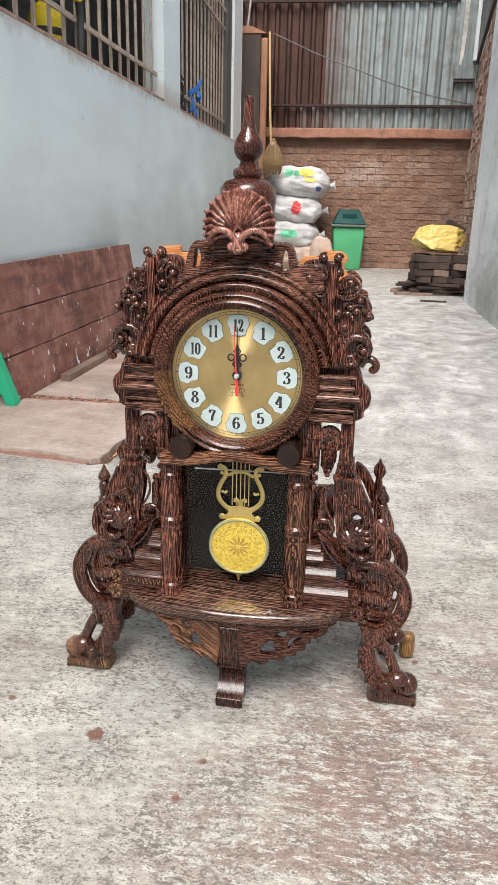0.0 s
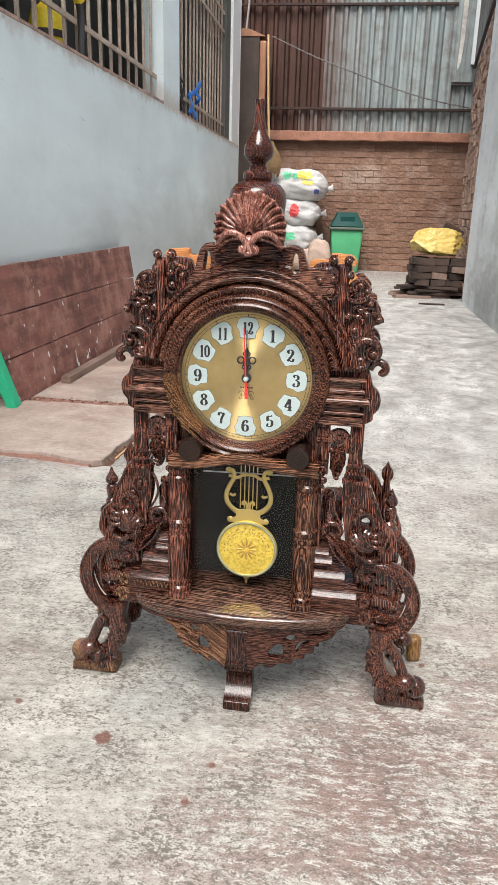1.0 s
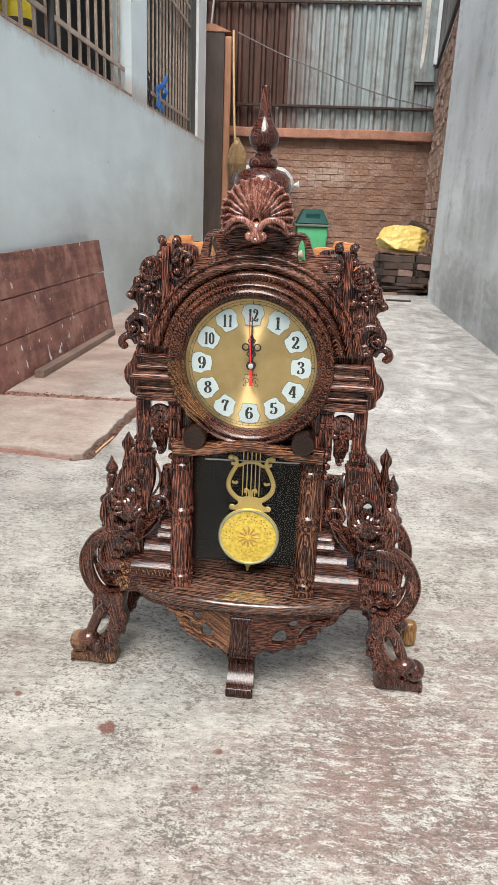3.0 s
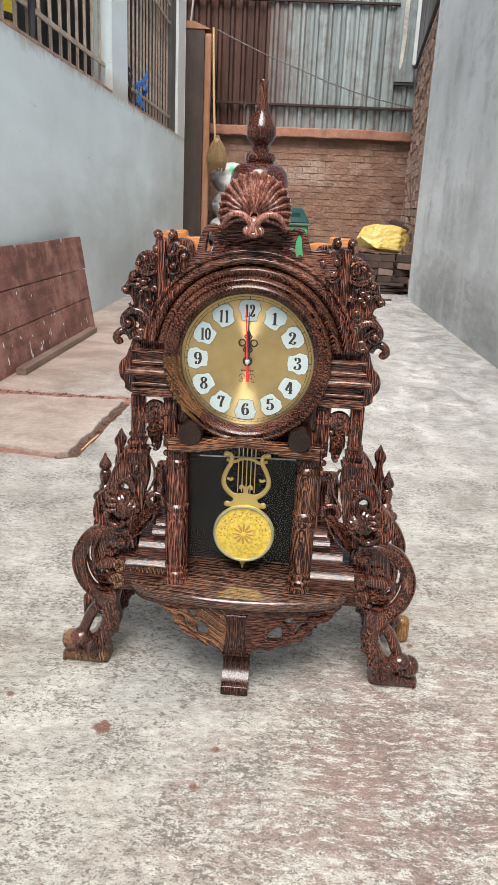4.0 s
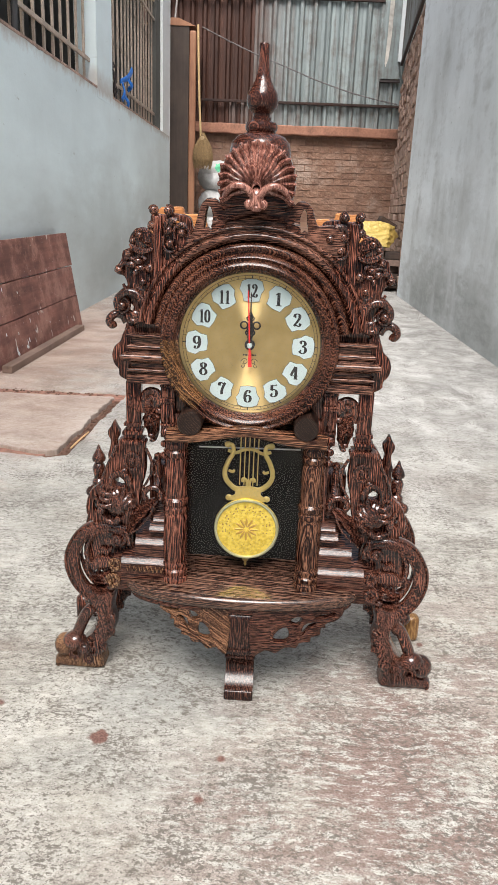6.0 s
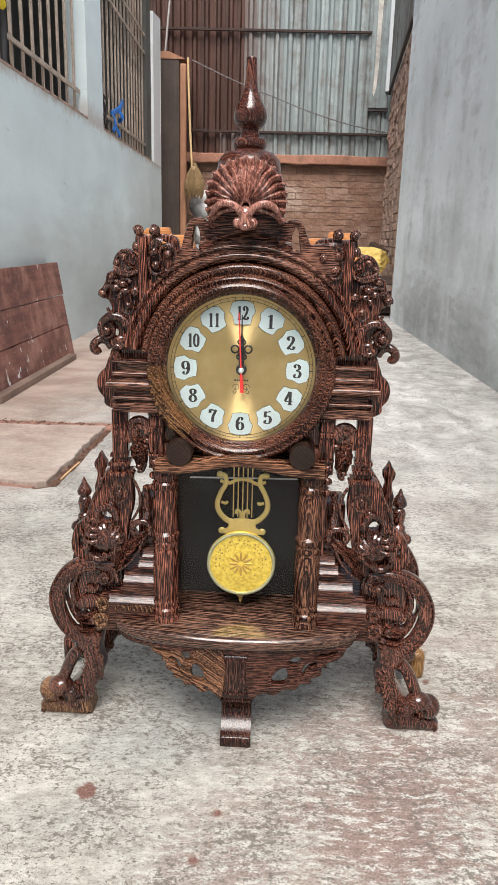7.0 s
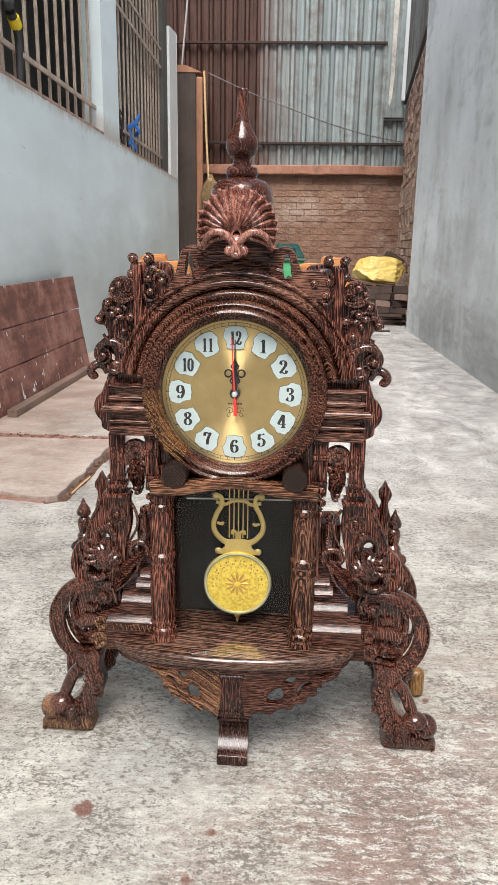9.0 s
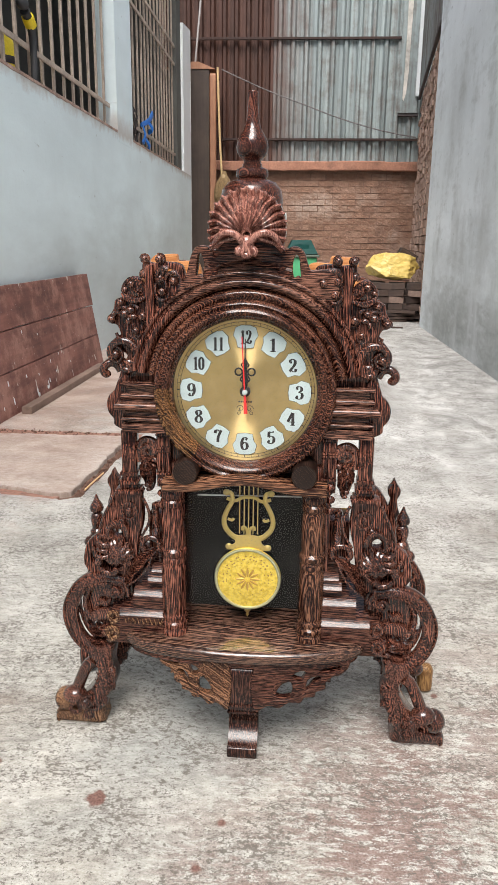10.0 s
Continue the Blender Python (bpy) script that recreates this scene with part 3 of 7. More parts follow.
# the dim room behind the bars
room = thing("room", "dim store room behind the barred wall", "room", kind="structure")
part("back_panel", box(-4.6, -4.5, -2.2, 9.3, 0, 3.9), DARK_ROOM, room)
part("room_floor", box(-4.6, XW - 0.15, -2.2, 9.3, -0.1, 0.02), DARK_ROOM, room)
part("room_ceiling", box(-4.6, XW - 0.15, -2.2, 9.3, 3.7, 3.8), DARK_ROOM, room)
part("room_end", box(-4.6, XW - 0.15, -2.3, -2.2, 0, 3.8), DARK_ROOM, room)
part("partition", box(-3.4, XW - 0.16, 8.2, 8.3, 0, 3.7), ROOM_PANEL, room, "grey green partition")
part("partition", box(-2.6, -2.5, 5.9, 8.2, 0, 3.7), ROOM_PANEL, room, "grey green partition")

# ---- back wall: brick below, iron sheet above ----
YB = 10.18


def brick_mesh(name, l, d, h, seed):
    bm = box(-l / 2, l / 2, -d / 2, d / 2, -h / 2, h / 2)
    bmesh.ops.subdivide_edges(bm, edges=[e for e in bm.edges if abs(e.verts[0].co.x - e.verts[1].co.x) > l / 2], cuts=2)
    for v in bm.verts:
        v.co += Vector((noise.noise(v.co * 40 + Vector((seed, 0, 0))), noise.noise(v.co * 37 + Vector((0, seed, 0))), noise.noise(v.co * 43 + Vector((0, 0, seed))))) * 0.007
    me = bpy.data.meshes.new(name)
    bm.to_mesh(me)
    bm.free()
    me.materials.append(BRICK)
    return me


wall_n = thing("wall_north", "old red brick wall below grey corrugated iron", "wall", kind="structure")
part("mortar", box(-2.2, 1.9, YB + 0.012, YB + 0.2, -0.1, 1.6), MORTAR, wall_n)
beam = bmesh.new()
add_box(beam, -2.2, 1.62, YB - 0.09, YB + 0.2, 1.60, 1.715, 0.012)
bmesh.ops.subdivide_edges(beam, edges=[e for e in beam.edges if abs(e.verts[0].co.x - e.verts[1].co.x) > 1], cuts=40)
for v in beam.verts:
    v.co += Vector((0, noise.noise(v.co * 6), noise.noise(v.co * 5 + Vector((3, 0, 0))))) * 0.012
    v.co.z += 0.010 * noise.noise(v.co * 14) if v.co.z < 1.65 else 0
part("ledge", beam, BEAM, wall_n, "reddish rendered ledge")


def corrugated(name, x0, x1, z0, z1, y, mat, parent, pitch=0.076, depth=0.012, label="", box_rib=0):
    """Iron sheet with trapezoid ribs running upright."""
    bm = bmesh.new()
    xs = []
    x = x0
    while x < x1:
        for fx, fy in ((0.0, 0), (0.22, 0), (0.36, 1), (0.56, 1), (0.70, 0.0), (0.84, 0.12), (0.92, 0.12)):
            if x + fx * pitch <= x1:
                xs.append((x + fx * pitch, fy))
        x += pitch
    low = [bm.verts.new((px, y - depth * fy, z0)) for px, fy in xs]
    top = [bm.verts.new((px, y - depth * fy, z1)) for px, fy in xs]
    for i in range(len(xs) - 1):
        bm.faces.new((low[i], low[i + 1], top[i + 1], top[i]))
    ob = part(name, bm, mat, parent, label)
    s = ob.modifiers.new("thickness", "SOLIDIFY")
    s.thickness = 0.0015
    return ob


corrugated("iron_sheet", -2.2, -0.27, 1.70, 4.6, YB + 0.07, RUST, wall_n, 0.15, 0.034, "brown rusted iron sheet, darkened for shade")
corrugated("iron_sheet", -0.31, 1.9, 1.985, 4.6, YB + 0.03, ZINC, wall_n, 0.165, 0.034, "pale weathered iron sheet")
corrugated("iron_sheet", -0.62, 1.9, 1.70, 1.99, YB + 0.055, ZINC, wall_n, 0.165, 0.034, "pale weathered iron sheet")
for z in (1.985, 3.15):
    part("rail", box(-2.2, 1.56, YB - 0.025, YB + 0.012, z - 0.017, z + 0.012, 0.003), RAIL_RUST, wall_n, "dark steel rail")
part("flashing", box(1.26, 1.50, YB - 0.05, YB - 0.035, 2.29, 4.6, 0.003), ZINC, wall_n, "folded zinc strip")
torn = [(1.300, 4.6), (1.385, 4.6), (1.372, 3.3), (1.365, 2.75), (1.350, 2.52), (1.322, 2.42), (1.308, 2.46), (1.315, 2.7), (1.318, 3.2)]
part("peeled_lining", add_slab(bmesh.new(), torn, YB - 0.062, YB - 0.054, 0.001), plain("dirty_lining", (0.47, 0.44, 0.40), 0.8, 0, 0.4, 4), wall_n, "peeling white strip with a torn lower end")
part("flashing_foot", box(1.27, 1.52, YB - 0.04, YB + 0.01, 2.255, 2.295, 0.003), DARK_STEEL, wall_n)
part("corner_post", box(1.465, 1.525, YB - 0.10, YB - 0.055, 2.48, 4.6, 0.004), WHITE_PAINT, wall_n, "white corner post")

# ---- right side: rendered wall, then bare brick under an iron eave ----
XR = 1.175
wall_e = thing("wall_east", "weathered blue grey rendered wall with damp streaks", "wall", kind="structure")
part("render_wall", box(XR, XR + 0.2, -2.0, 6.83, -0.12, 2.9, 0.006), PLASTER_R, wall_e)
TILT_E = Matrix.Translation((1.20, 6.83, 0)) @ Matrix.Rotation(math.atan2(-0.345, 3.35), 4, "Z")
brick_e = thing("wall_corner", "bare red brick wall beyond the render", "wall", TILT_E, kind="structure")
part("mortar", box(0.017, 0.2, 0.0, 3.5, -0.1, 2.5), MORTAR, brick_e)
eave = bmesh.new()
n = 46
low = [eave.verts.new((-0.03 + 0.018 * (i % 2), i * 0.074, 2.46 + 0.03 * (i % 2))) for i in range(n)]
top = [eave.verts.new((-0.03 + 0.018 * (i % 2), i * 0.074, 3.9)) for i in range(n)]
for i in range(n - 1):
    eave.faces.new((low[i], low[i + 1], top[i + 1], top[i]))
part("eave_edge", box(-0.036, -0.004, 0.0, 3.3, 2.44, 2.475, 0.003), DARK_STEEL, brick_e, "dark edge under the eave")
ob = part("eave_sheet", eave, ZINC, brick_e, "corrugated iron eave with a serrated lower edge")
ob.modifiers.new("thickness", "SOLIDIFY").thickness = 0.002

# ---- unseen wall added behind the camera to close the yard and cut low light ----
wall_s = part("wall_south", box(-9, 9, -6.2, -6.0, -0.4, 3.6), PLASTER_L)
tagged(wall_s, "unseen pale blue wall added to cut low light across the yard", "wall", kind="structure")

# out-of-view roof, added to keep sky and sun off the back wall
roof = thing("roof", "unseen corrugated iron roof added to shade the far end of the alley", "roof", kind="structure")
roof_bm = bmesh.new()
n = 90
near = [roof_bm.verts.new((-2.2 + i * 0.05, 9.85, 4.48 + 0.02 * (i % 2))) for i in range(n)]
far = [roof_bm.verts.new((-2.2 + i * 0.05, 10.5, 4.60 + 0.02 * (i % 2))) for i in range(n)]
for i in range(n - 1):
    roof_bm.faces.new((near[i], near[i + 1], far[i + 1], far[i]))
part("roof_sheet", roof_bm, RUST, roof).modifiers.new("thickness", "SOLIDIFY").thickness = 0.002


# ---- things along the alley ----
def leaning_boards():
    ob = thing("board_panel", "red brown three-board wooden panel leaning on the blue wall", "wooden panel", Matrix.Translation((-1.108, 3.57, 0)) @ Matrix.Rotation(radians(-0.9), 4, "Z") @ Matrix.Rotation(radians(-9.0), 4, "Y"))
    for z0, z1, y0, y1 in ((0.0, 0.178, -0.86, 0.875), (0.182, 0.348, -0.875, 0.87), (0.352, 0.535, -0.88, 0.89)):
        bm = box(-0.03, 0.0, y0, y1, z0, z1, 0.003)
        bmesh.ops.subdivide_edges(bm, edges=[e for e in bm.edges if abs(e.verts[0].co.y - e.verts[1].co.y) > 1], cuts=24)
        for v in bm.verts:
            v.co.z += 0.003 * noise.noise((v.co.y * 6, z0 * 9, 0))
        part("board", bm, PLANK, ob)
    for y, z, wd, ht in ((-0.209, 0.040, 0.006, 0.022), (-0.200, 0.030, 0.012, 0.010), (-0.077, 0.040, 0.010, 0.010), (-0.060, 0.052, 0.005, 0.020), (-0.035, 0.066, 0.006, 0.012), (0.023, 0.151, 0.004, 0.012), (-0.247, 0.326, 0.005, 0.009), (-0.069, 0.295, 0.004, 0.007), (-0.300, 0.133, 0.005, 0.008), (-0.481, 0.058, 0.006, 0.018), (0.075, 0.092, 0.004, 0.007), (-0.155, 0.117, 0.004, 0.006), (0.151, 0.169, 0.003, 0.007), (0.306, 0.103, 0.005, 0.006), (-0.503, 0.135, 0.006, 0.013), (-0.675, 0.288, 0.005, 0.006), (-0.592, 0.047, 0.004, 0.007)):
        bm = bmesh.new()
        bmesh.ops.create_icosphere(bm, subdivisions=2, radius=1.0)
        for v in bm.verts:
            v.co *= 1 + 0.35 * noise.noise((v.co.y * 1.6 + y * 90, v.co.z * 1.6, z * 70))
            v.co = Vector((0.0004 + 0.0010 * v.co.x, y + wd * v.co.y, z + ht * v.co.z))
        part("paint_splash", bm, WHITE_PAINT, ob, "dried white paint")
    for y in (-0.6, 0.55):
        part("batten", box(-0.050, -0.031, y - 0.04, y + 0.04, 0.03, 0.40, 0.003), PLANK_RAW, ob)
    return ob


leaning_boards()
bm = box(-0.022, 0.022, -0.58, 0.58, 0, 0.032, 0.003)
tagged(part("batten_strip", bm, PLANK_RAW, None, "", False, Matrix.Translation((-1.065, 3.67, 0)) @ Matrix.Rotation(radians(-1.0), 4, "Z")), "thin grey brown wooden strip lying on the floor", "wooden strip")
bm = bmesh.new()
add_box(bm, -0.02, 0.02, -0.028, 0.028, 0, 0.62, 0.004)
tagged(part("green_post", bm, plain("green_paint", (0.02, 0.42, 0.22), 0.45, 0, 0.15), None, "", False, Matrix.Translation((-1.12, 2.665, 0.0)) @ Matrix.Rotation(radians(-17), 4, "Y") @ Matrix.Rotation(radians(4), 4, "X")), "bright green painted post leaning on the wall", "post")

# cabinet and broom at the end of the wall
cab = thing("tall_cabinet", "tall smoked brown cabinet with an orange door edge", "cabinet", pose(-1.30, 9.46, 0))
part("body", box(-0.3, 0.262, 0.0, 0.62, 0.0, 2.655, 0.006), CABINET, cab)
part("door_edge", box(0.264, 0.345, 0.0, 0.05, 0.02, 2.615, 0.018, 3), CABINET_EDGE, cab, "orange wooden edge")
cap = box(-0.3, 0.335, -0.01, 0.63, 2.657, 2.675)
for v in cap.verts:
    if v.co.z > 2.67:
        v.co.x, v.co.z = (0.14 if v.co.x > 0 else 0.06), 2.735
part("top_board", cap, CABINET_EDGE, cab, "sloping orange brown top")
broom = thing("broom", "straw broom with a bamboo handle hung head down", "broom", pose(-0.90, 9.42, 1.17))
part("handle", add_tube(bmesh.new(), smooth_line([(0.02, 0, 0.28), (-0.01, 0.01, 0.8), (-0.035, 0.02, 1.5)], 6), 0.013, 8), plain("bamboo", (0.55, 0.38, 0.19), 0.5, 0, 0.2, 20), broom, "pale bamboo handle", True)
STRAW = plain("dry_straw", (0.21, 0.135, 0.062), 0.9, 0, 0.5, 60, 0.5)
bm = add_lathe(bmesh.new(), [(0.0, 0.0), (0.07, 0.01), (0.115, 0.07), (0.12, 0.14), (0.09, 0.24), (0.04, 0.32), (0.02, 0.37), (0, 0.37)], Matrix.Translation((0.045, 0.0, -0.01)) @ Matrix.Diagonal((1, 0.5, 1, 1)), 40)
rng = random.Random(4)
for k in range(90):
    a, r = rng.uniform(0, 6.28), rng.uniform(0.8, 1.03)
    add_tube(bm, smooth_line([(0.045 + 0.02 * math.cos(a), 0.01 * math.sin(a), 0.33), (0.045 + r * 0.10 * math.cos(a), r * 0.055 * math.sin(a), 0.20), (0.045 + r * 0.118 * math.cos(a), r * 0.06 * math.sin(a), 0.05), (0.045 + r * 0.09 * math.cos(a), r * 0.05 * math.sin(a), -0.02 + rng.uniform(-0.03, 0.02))], 3), 0.003, 4)
part("head", bm, STRAW, broom, "round straw head")
part("binding", add_lathe(bmesh.new(), [(0.028, 0.27), (0.034, 0.28), (0.030, 0.31), (0.022, 0.32)], Matrix.Translation((0.04, 0, 0)), 16), plain("twine", (0.35, 0.25, 0.14), 0.9), broom, "twine binding")

# stacked sacks
SACK = plain("white_woven_plastic", (0.47, 0.465, 0.46), 0.6, 0, 0.28, 7, 0.9)
SACK_OLD = plain("dusty_sack", (0.44, 0.33, 0.27), 0.9, 0, 0.25, 12, 0.5)


def sack(l, d, h, seed, m, mat, label, marks=()):
    """A filled sack: pillow body with folds and a tied, flared ear."""
    bm = bmesh.new()
    bmesh.ops.create_cube(bm, size=2)
    bmesh.ops.subdivide_edges(bm, edges=bm.edges, cuts=19, use_grid_fill=True)
    for v in bm.verts:
        x, y, z = v.co
        k = (abs(x) ** 4.5 + abs(y) ** 3.4 + abs(z) ** 2.6) ** (1 / 3.0)
        c = Vector((x, y, z)) / max(k, 1e-4)
        pinch = 1 - 0.30 * max(0, abs(c.x)) ** 6
        w = noise.noise(Vector((c.x * 2.2 + seed, c.y * 2.2, c.z * 2.2))) * 0.12 + noise.noise(Vector((c.x * 5, c.y * 5 + seed, c.z * 7))) * 0.05 - 0.035 * abs(noise.noise(Vector((c.x * 9 + seed, c.y * 4, c.z * 4))))
        v.co = Vector((c.x * l / 2 * (1 + 0.3 * w), c.y * d / 2 * pinch * (1 + w), c.z * h / 2 * pinch * (1 + w) + h * 0.03 * math.sin(c.x * 3 + seed)))
        v.co.z = max(v.co.z, -h * 0.43)
    bm.transform(Matrix.Translation((0, 0, h * 0.43)))
    body = part("sack", bm, mat, None, "", True)
    body.matrix_world = m
    tagged(body, label, "sack", "stacked sacks")
    ear = add_lathe(bmesh.new(), [(0.0, 0), (0.035, 0.0), (0.022, 0.03), (0.035, 0.06), (0.055, 0.085), (0.02, 0.075), (0, 0.07)], Matrix.Translation((l * 0.48, 0, h * 0.42)) @ Matrix.Rotation(radians(80), 4, "Y") @ Matrix.Diagonal((1, 0.6, 1, 1)), 14)
    part("tied_end", ear, mat, body, "", True)
    for x0, x1, z0, z1, mm in marks:
        bm = bmesh.new()
        bmesh.ops.create_grid(bm, x_segments=10, y_segments=10, size=0.5)
        for v in bm.verts:
            u, w = v.co.x * math.sqrt(max(0, 1 - 1.6 * v.co.y ** 2)), v.co.y * math.sqrt(max(0, 1 - 1.6 * v.co.x ** 2))
            u, w = u * (1 + 0.5 * noise.noise((u * 5 + seed, w * 5, x0 * 9))), w * (1 + 0.5 * noise.noise((u * 5, w * 5 + seed, z0 * 9)))
            gx, gz = x0 + (u + 0.5) * (x1 - x0), z0 + (w + 0.5) * (z1 - z0)
            hit, loc, nrm, _ = body.ray_cast(Vector((gx, -2, gz)), Vector((0, 1, 0)))
            v.co = Vector((gx, loc.y - 0.003 if hit else -d / 2, gz))
        part("printed_mark", bm, mm, body)
    return body


GREEN_PRINT = plain("green_print", (0.12, 0.50, 0.28), 0.6)
YELLOW_PRINT = plain("yellow_print", (0.75, 0.60, 0.10), 0.6)
RED_PRINT = plain("red_print", (0.60, 0.06, 0.06), 0.6)
BLUE_PRINT = plain("dark_blue_print", (0.06, 0.08, 0.25), 0.6)
SX, SY = -0.56, 9.78
sack(0.80, 0.5, 0.34, 1.0, pose(SX - 0.02, SY, 0.0, 0, 0, 2), SACK_OLD, "dusty brown sack at the bottom of the stack", ())
sack(0.72, 0.5, 0.36, 2.6, pose(SX - 0.06, SY, 0.26, 0, 0, -2), SACK, "grey white woven sack with faint green print", ((-0.1, 0.1, 0.12, 0.22, GREEN_PRINT),))
sack(0.70, 0.5, 0.36, 4.1, pose(SX - 0.03, SY, 0.57, 0, 2, 3), SACK, "white woven sack with a red printed panel", ((-0.05, 0.07, 0.10, 0.24, RED_PRINT),))
sack(0.78, 0.5, 0.38, 6.3, pose(SX, SY, 0.88, 0, 4, -3), SACK, "white woven sack with green and yellow print", ((-0.16, -0.06, 0.22, 0.31, GREEN_PRINT), (-0.04, 0.02, 0.23, 0.30, GREEN_PRINT), (0.02, 0.19, 0.24, 0.34, YELLOW_PRINT), (0.08, 0.22, 0.18, 0.23, YELLOW_PRINT), (0.24, 0.30, 0.08, 0.14, BLUE_PRINT)))
bag = sack(0.30, 0.22, 0.42, 8.8, pose(-0.22, 9.6, 0.0, 0, 0, 20), SACK_OLD, "slumped dusty pinkish bag on the floor")

# waste bin
bin_m = plain("green_plastic", (0.07, 0.34, 0.155), 0.45, 0, 0.12, 5)
lid_m = plain("dark_green_plastic", (0.004, 0.045, 0.040), 0.6, 0, 0.15, 5, 0.1, 0.2)
wb = thing("waste_bin", "green plastic waste bin with a dark green lid", "waste bin", pose(0.10, 9.86, 0, 0, 0, 4))
bm = box(-0.165, 0.165, -0.15, 0.15, 0.0, 0.53, 0.02, 3)
for v in bm.verts:
    k = 1 + 0.22 * v.co.z / 0.53
    v.co.x, v.co.y = v.co.x * k, v.co.y * k
part("body", bm, bin_m, wb, "", True)
part("rim", box(-0.226, 0.226, -0.209, 0.209, 0.527, 0.56, 0.01, 3), plain("dusty_rim", (0.085, 0.11, 0.085), 0.7, 0, 0.3, 12), wb, "dusty rim", True)
bm = box(-0.205, 0.205, -0.19, 0.19, 0.56, 0.74, 0.012, 3)
for v in bm.verts:
    if v.co.z > 0.65:
        v.co.x = v.co.x * 0.62
        v.co.y = v.co.y * 0.55
part("lid", bm, lid_m, wb, "dark green hood lid", True)
part("flap", box(-0.09, 0.09, -0.158, -0.15, 0.60, 0.69, 0.004), lid_m, wb)

# heap of offcuts and bricks under a yellow sheet
rng = random.Random(21)
z = 0.0
for lv in range(8):
    hgt = 0.028 if lv < 4 else 0.062
    for k in range(7):
        flatl = lv < 4
        l = rng.uniform(0.24, 0.54) if flatl else rng.uniform(0.13, 0.21)
        d = rng.uniform(0.03, 0.05) if flatl else 0.05
        x = 0.97 + rng.uniform(-0.13, 0.06) if flatl else 0.83 + 0.165 * (k % 3) + rng.uniform(-0.03, 0.03)
        y = 7.18 + 0.085 * k if flatl else 7.20 + 0.16 * (k // 3) + rng.uniform(-0.02, 0.03)
        ob = part("offcut", box(-l / 2, l / 2, -d, d, 0, hgt - rng.uniform(0.001, 0.006), 0.003), OFFCUT if rng.random() < 0.88 else PLANK_RAW)
        ob.matrix_world = pose(x, y, z, 0, 0 if flatl else rng.uniform(-5, 5), rng.uniform(-18, 18) if flatl else rng.uniform(-22, 22))
        tagged(ob, "dark rough wooden offcut stacked in the heap", "wood offcut", "heap of offcuts")
    z += hgt
for x, y, a, l in ((0.72, 7.15, 25, 0.3), (0.68, 7.3, -10, 0.26), (0.76, 7.08, 8, 0.34), (0.66, 7.5, 40, 0.2)):
    ob = part("offcut", box(-l / 2, l / 2, -0.025, 0.025, 0, 0.025, 0.002), PLANK_RAW)
    ob.matrix_world = pose(x, y, 0, 0, 0, a)
    tagged(ob, "pale brown offcut fallen beside the heap", "wood offcut", "heap of offcuts")
ob = part("brick_block", box(-0.09, 0.09, -0.05, 0.05, 0, 0.09, 0.005), OFFCUT)
ob.matrix_world = pose(1.10, 7.50, 0.56, 0, 28, 10)
tagged(ob, "dark block poking out of the yellow sheet", "block")
bm = bmesh.new()
bmesh.ops.create_icosphere(bm, subdivisions=5, radius=1)
facets = []
for k in range(22):
    n = Vector((rng.gauss(0, 1), rng.gauss(-0.4, 1), rng.gauss(0.3, 0.8))).normalized()
    facets.append((n, rng.uniform(0.66, 0.98)))
for v in bm.verts:
    # taut flat panes meeting in sharp creases, with fine wrinkles and a hanging hem
    c = v.co.normalized()
    r = min([1.12] + [d / n.dot(c) for n, d in facets if n.dot(c) > 0.2])
    r *= 1 - 0.10 * abs(noise.noise(c * 2.6 + Vector((3, 1, 7)))) - 0.035 * abs(noise.noise(c * 7))
    c *= r
    v.co = Vector((c.x * 0.285 - 0.05 * max(0.0, -c.x - 0.75), c.y * 0.21, c.z * (0.185 - 0.01 * c.x)))
    if v.co.z < -0.06:
        v.co.z = -0.06 - 0.05 * max(0.0, -c.z - 0.36) - 0.07 * max(0.0, abs(c.x) - 0.45) * abs(noise.noise(c * 2.6))
YELLOW = plain("yellow_tarpaulin", (0.60, 0.44, 0.125), 0.45, 0, 0.25, 7, 0.5)
ob = part("yellow_sheet", bm, YELLOW)
ob.matrix_world = pose(0.965, 7.42, 0.468, 0, 4, 5)
tagged(ob, "crumpled yellow plastic sheet over the heap", "plastic sheet")
ob = part("stick", add_tube(bmesh.new(), smooth_line([(0.78, 6.62, 0.008), (0.88, 6.60, 0.009), (1.0, 6.61, 0.008)], 4), 0.008, 6), OFFCUT)
tagged(ob, "thin dark stick lying on the concrete", "stick")

# sagging cable in front of the iron sheet
line = smooth_line([(-0.95, YB - 0.15, 2.77), (-0.4, YB - 0.15, 2.54), (0.10, YB - 0.15, 2.365), (0.497, YB - 0.15, 2.225), (1.0, YB - 0.15, 2.085), (1.50, YB - 0.12, 1.995)], 6)
ob = part("cable", add_tube(bmesh.new(), line, 0.008, 6), plain("grey_cable", (0.12, 0.11, 0.11), 0.6))
tagged(ob, "thin grey cable sagging across the iron wall", "cable")
ob = part("prop", add_tube(bmesh.new(), [Vector((-1.28, 9.95, 2.69)), Vector((-1.16, 9.98, 3.9))], 0.012, 6), plain("grey_pole", (0.35, 0.33, 0.32), 0.6))
tagged(ob, "thin grey pole standing on the cabinet", "pole")

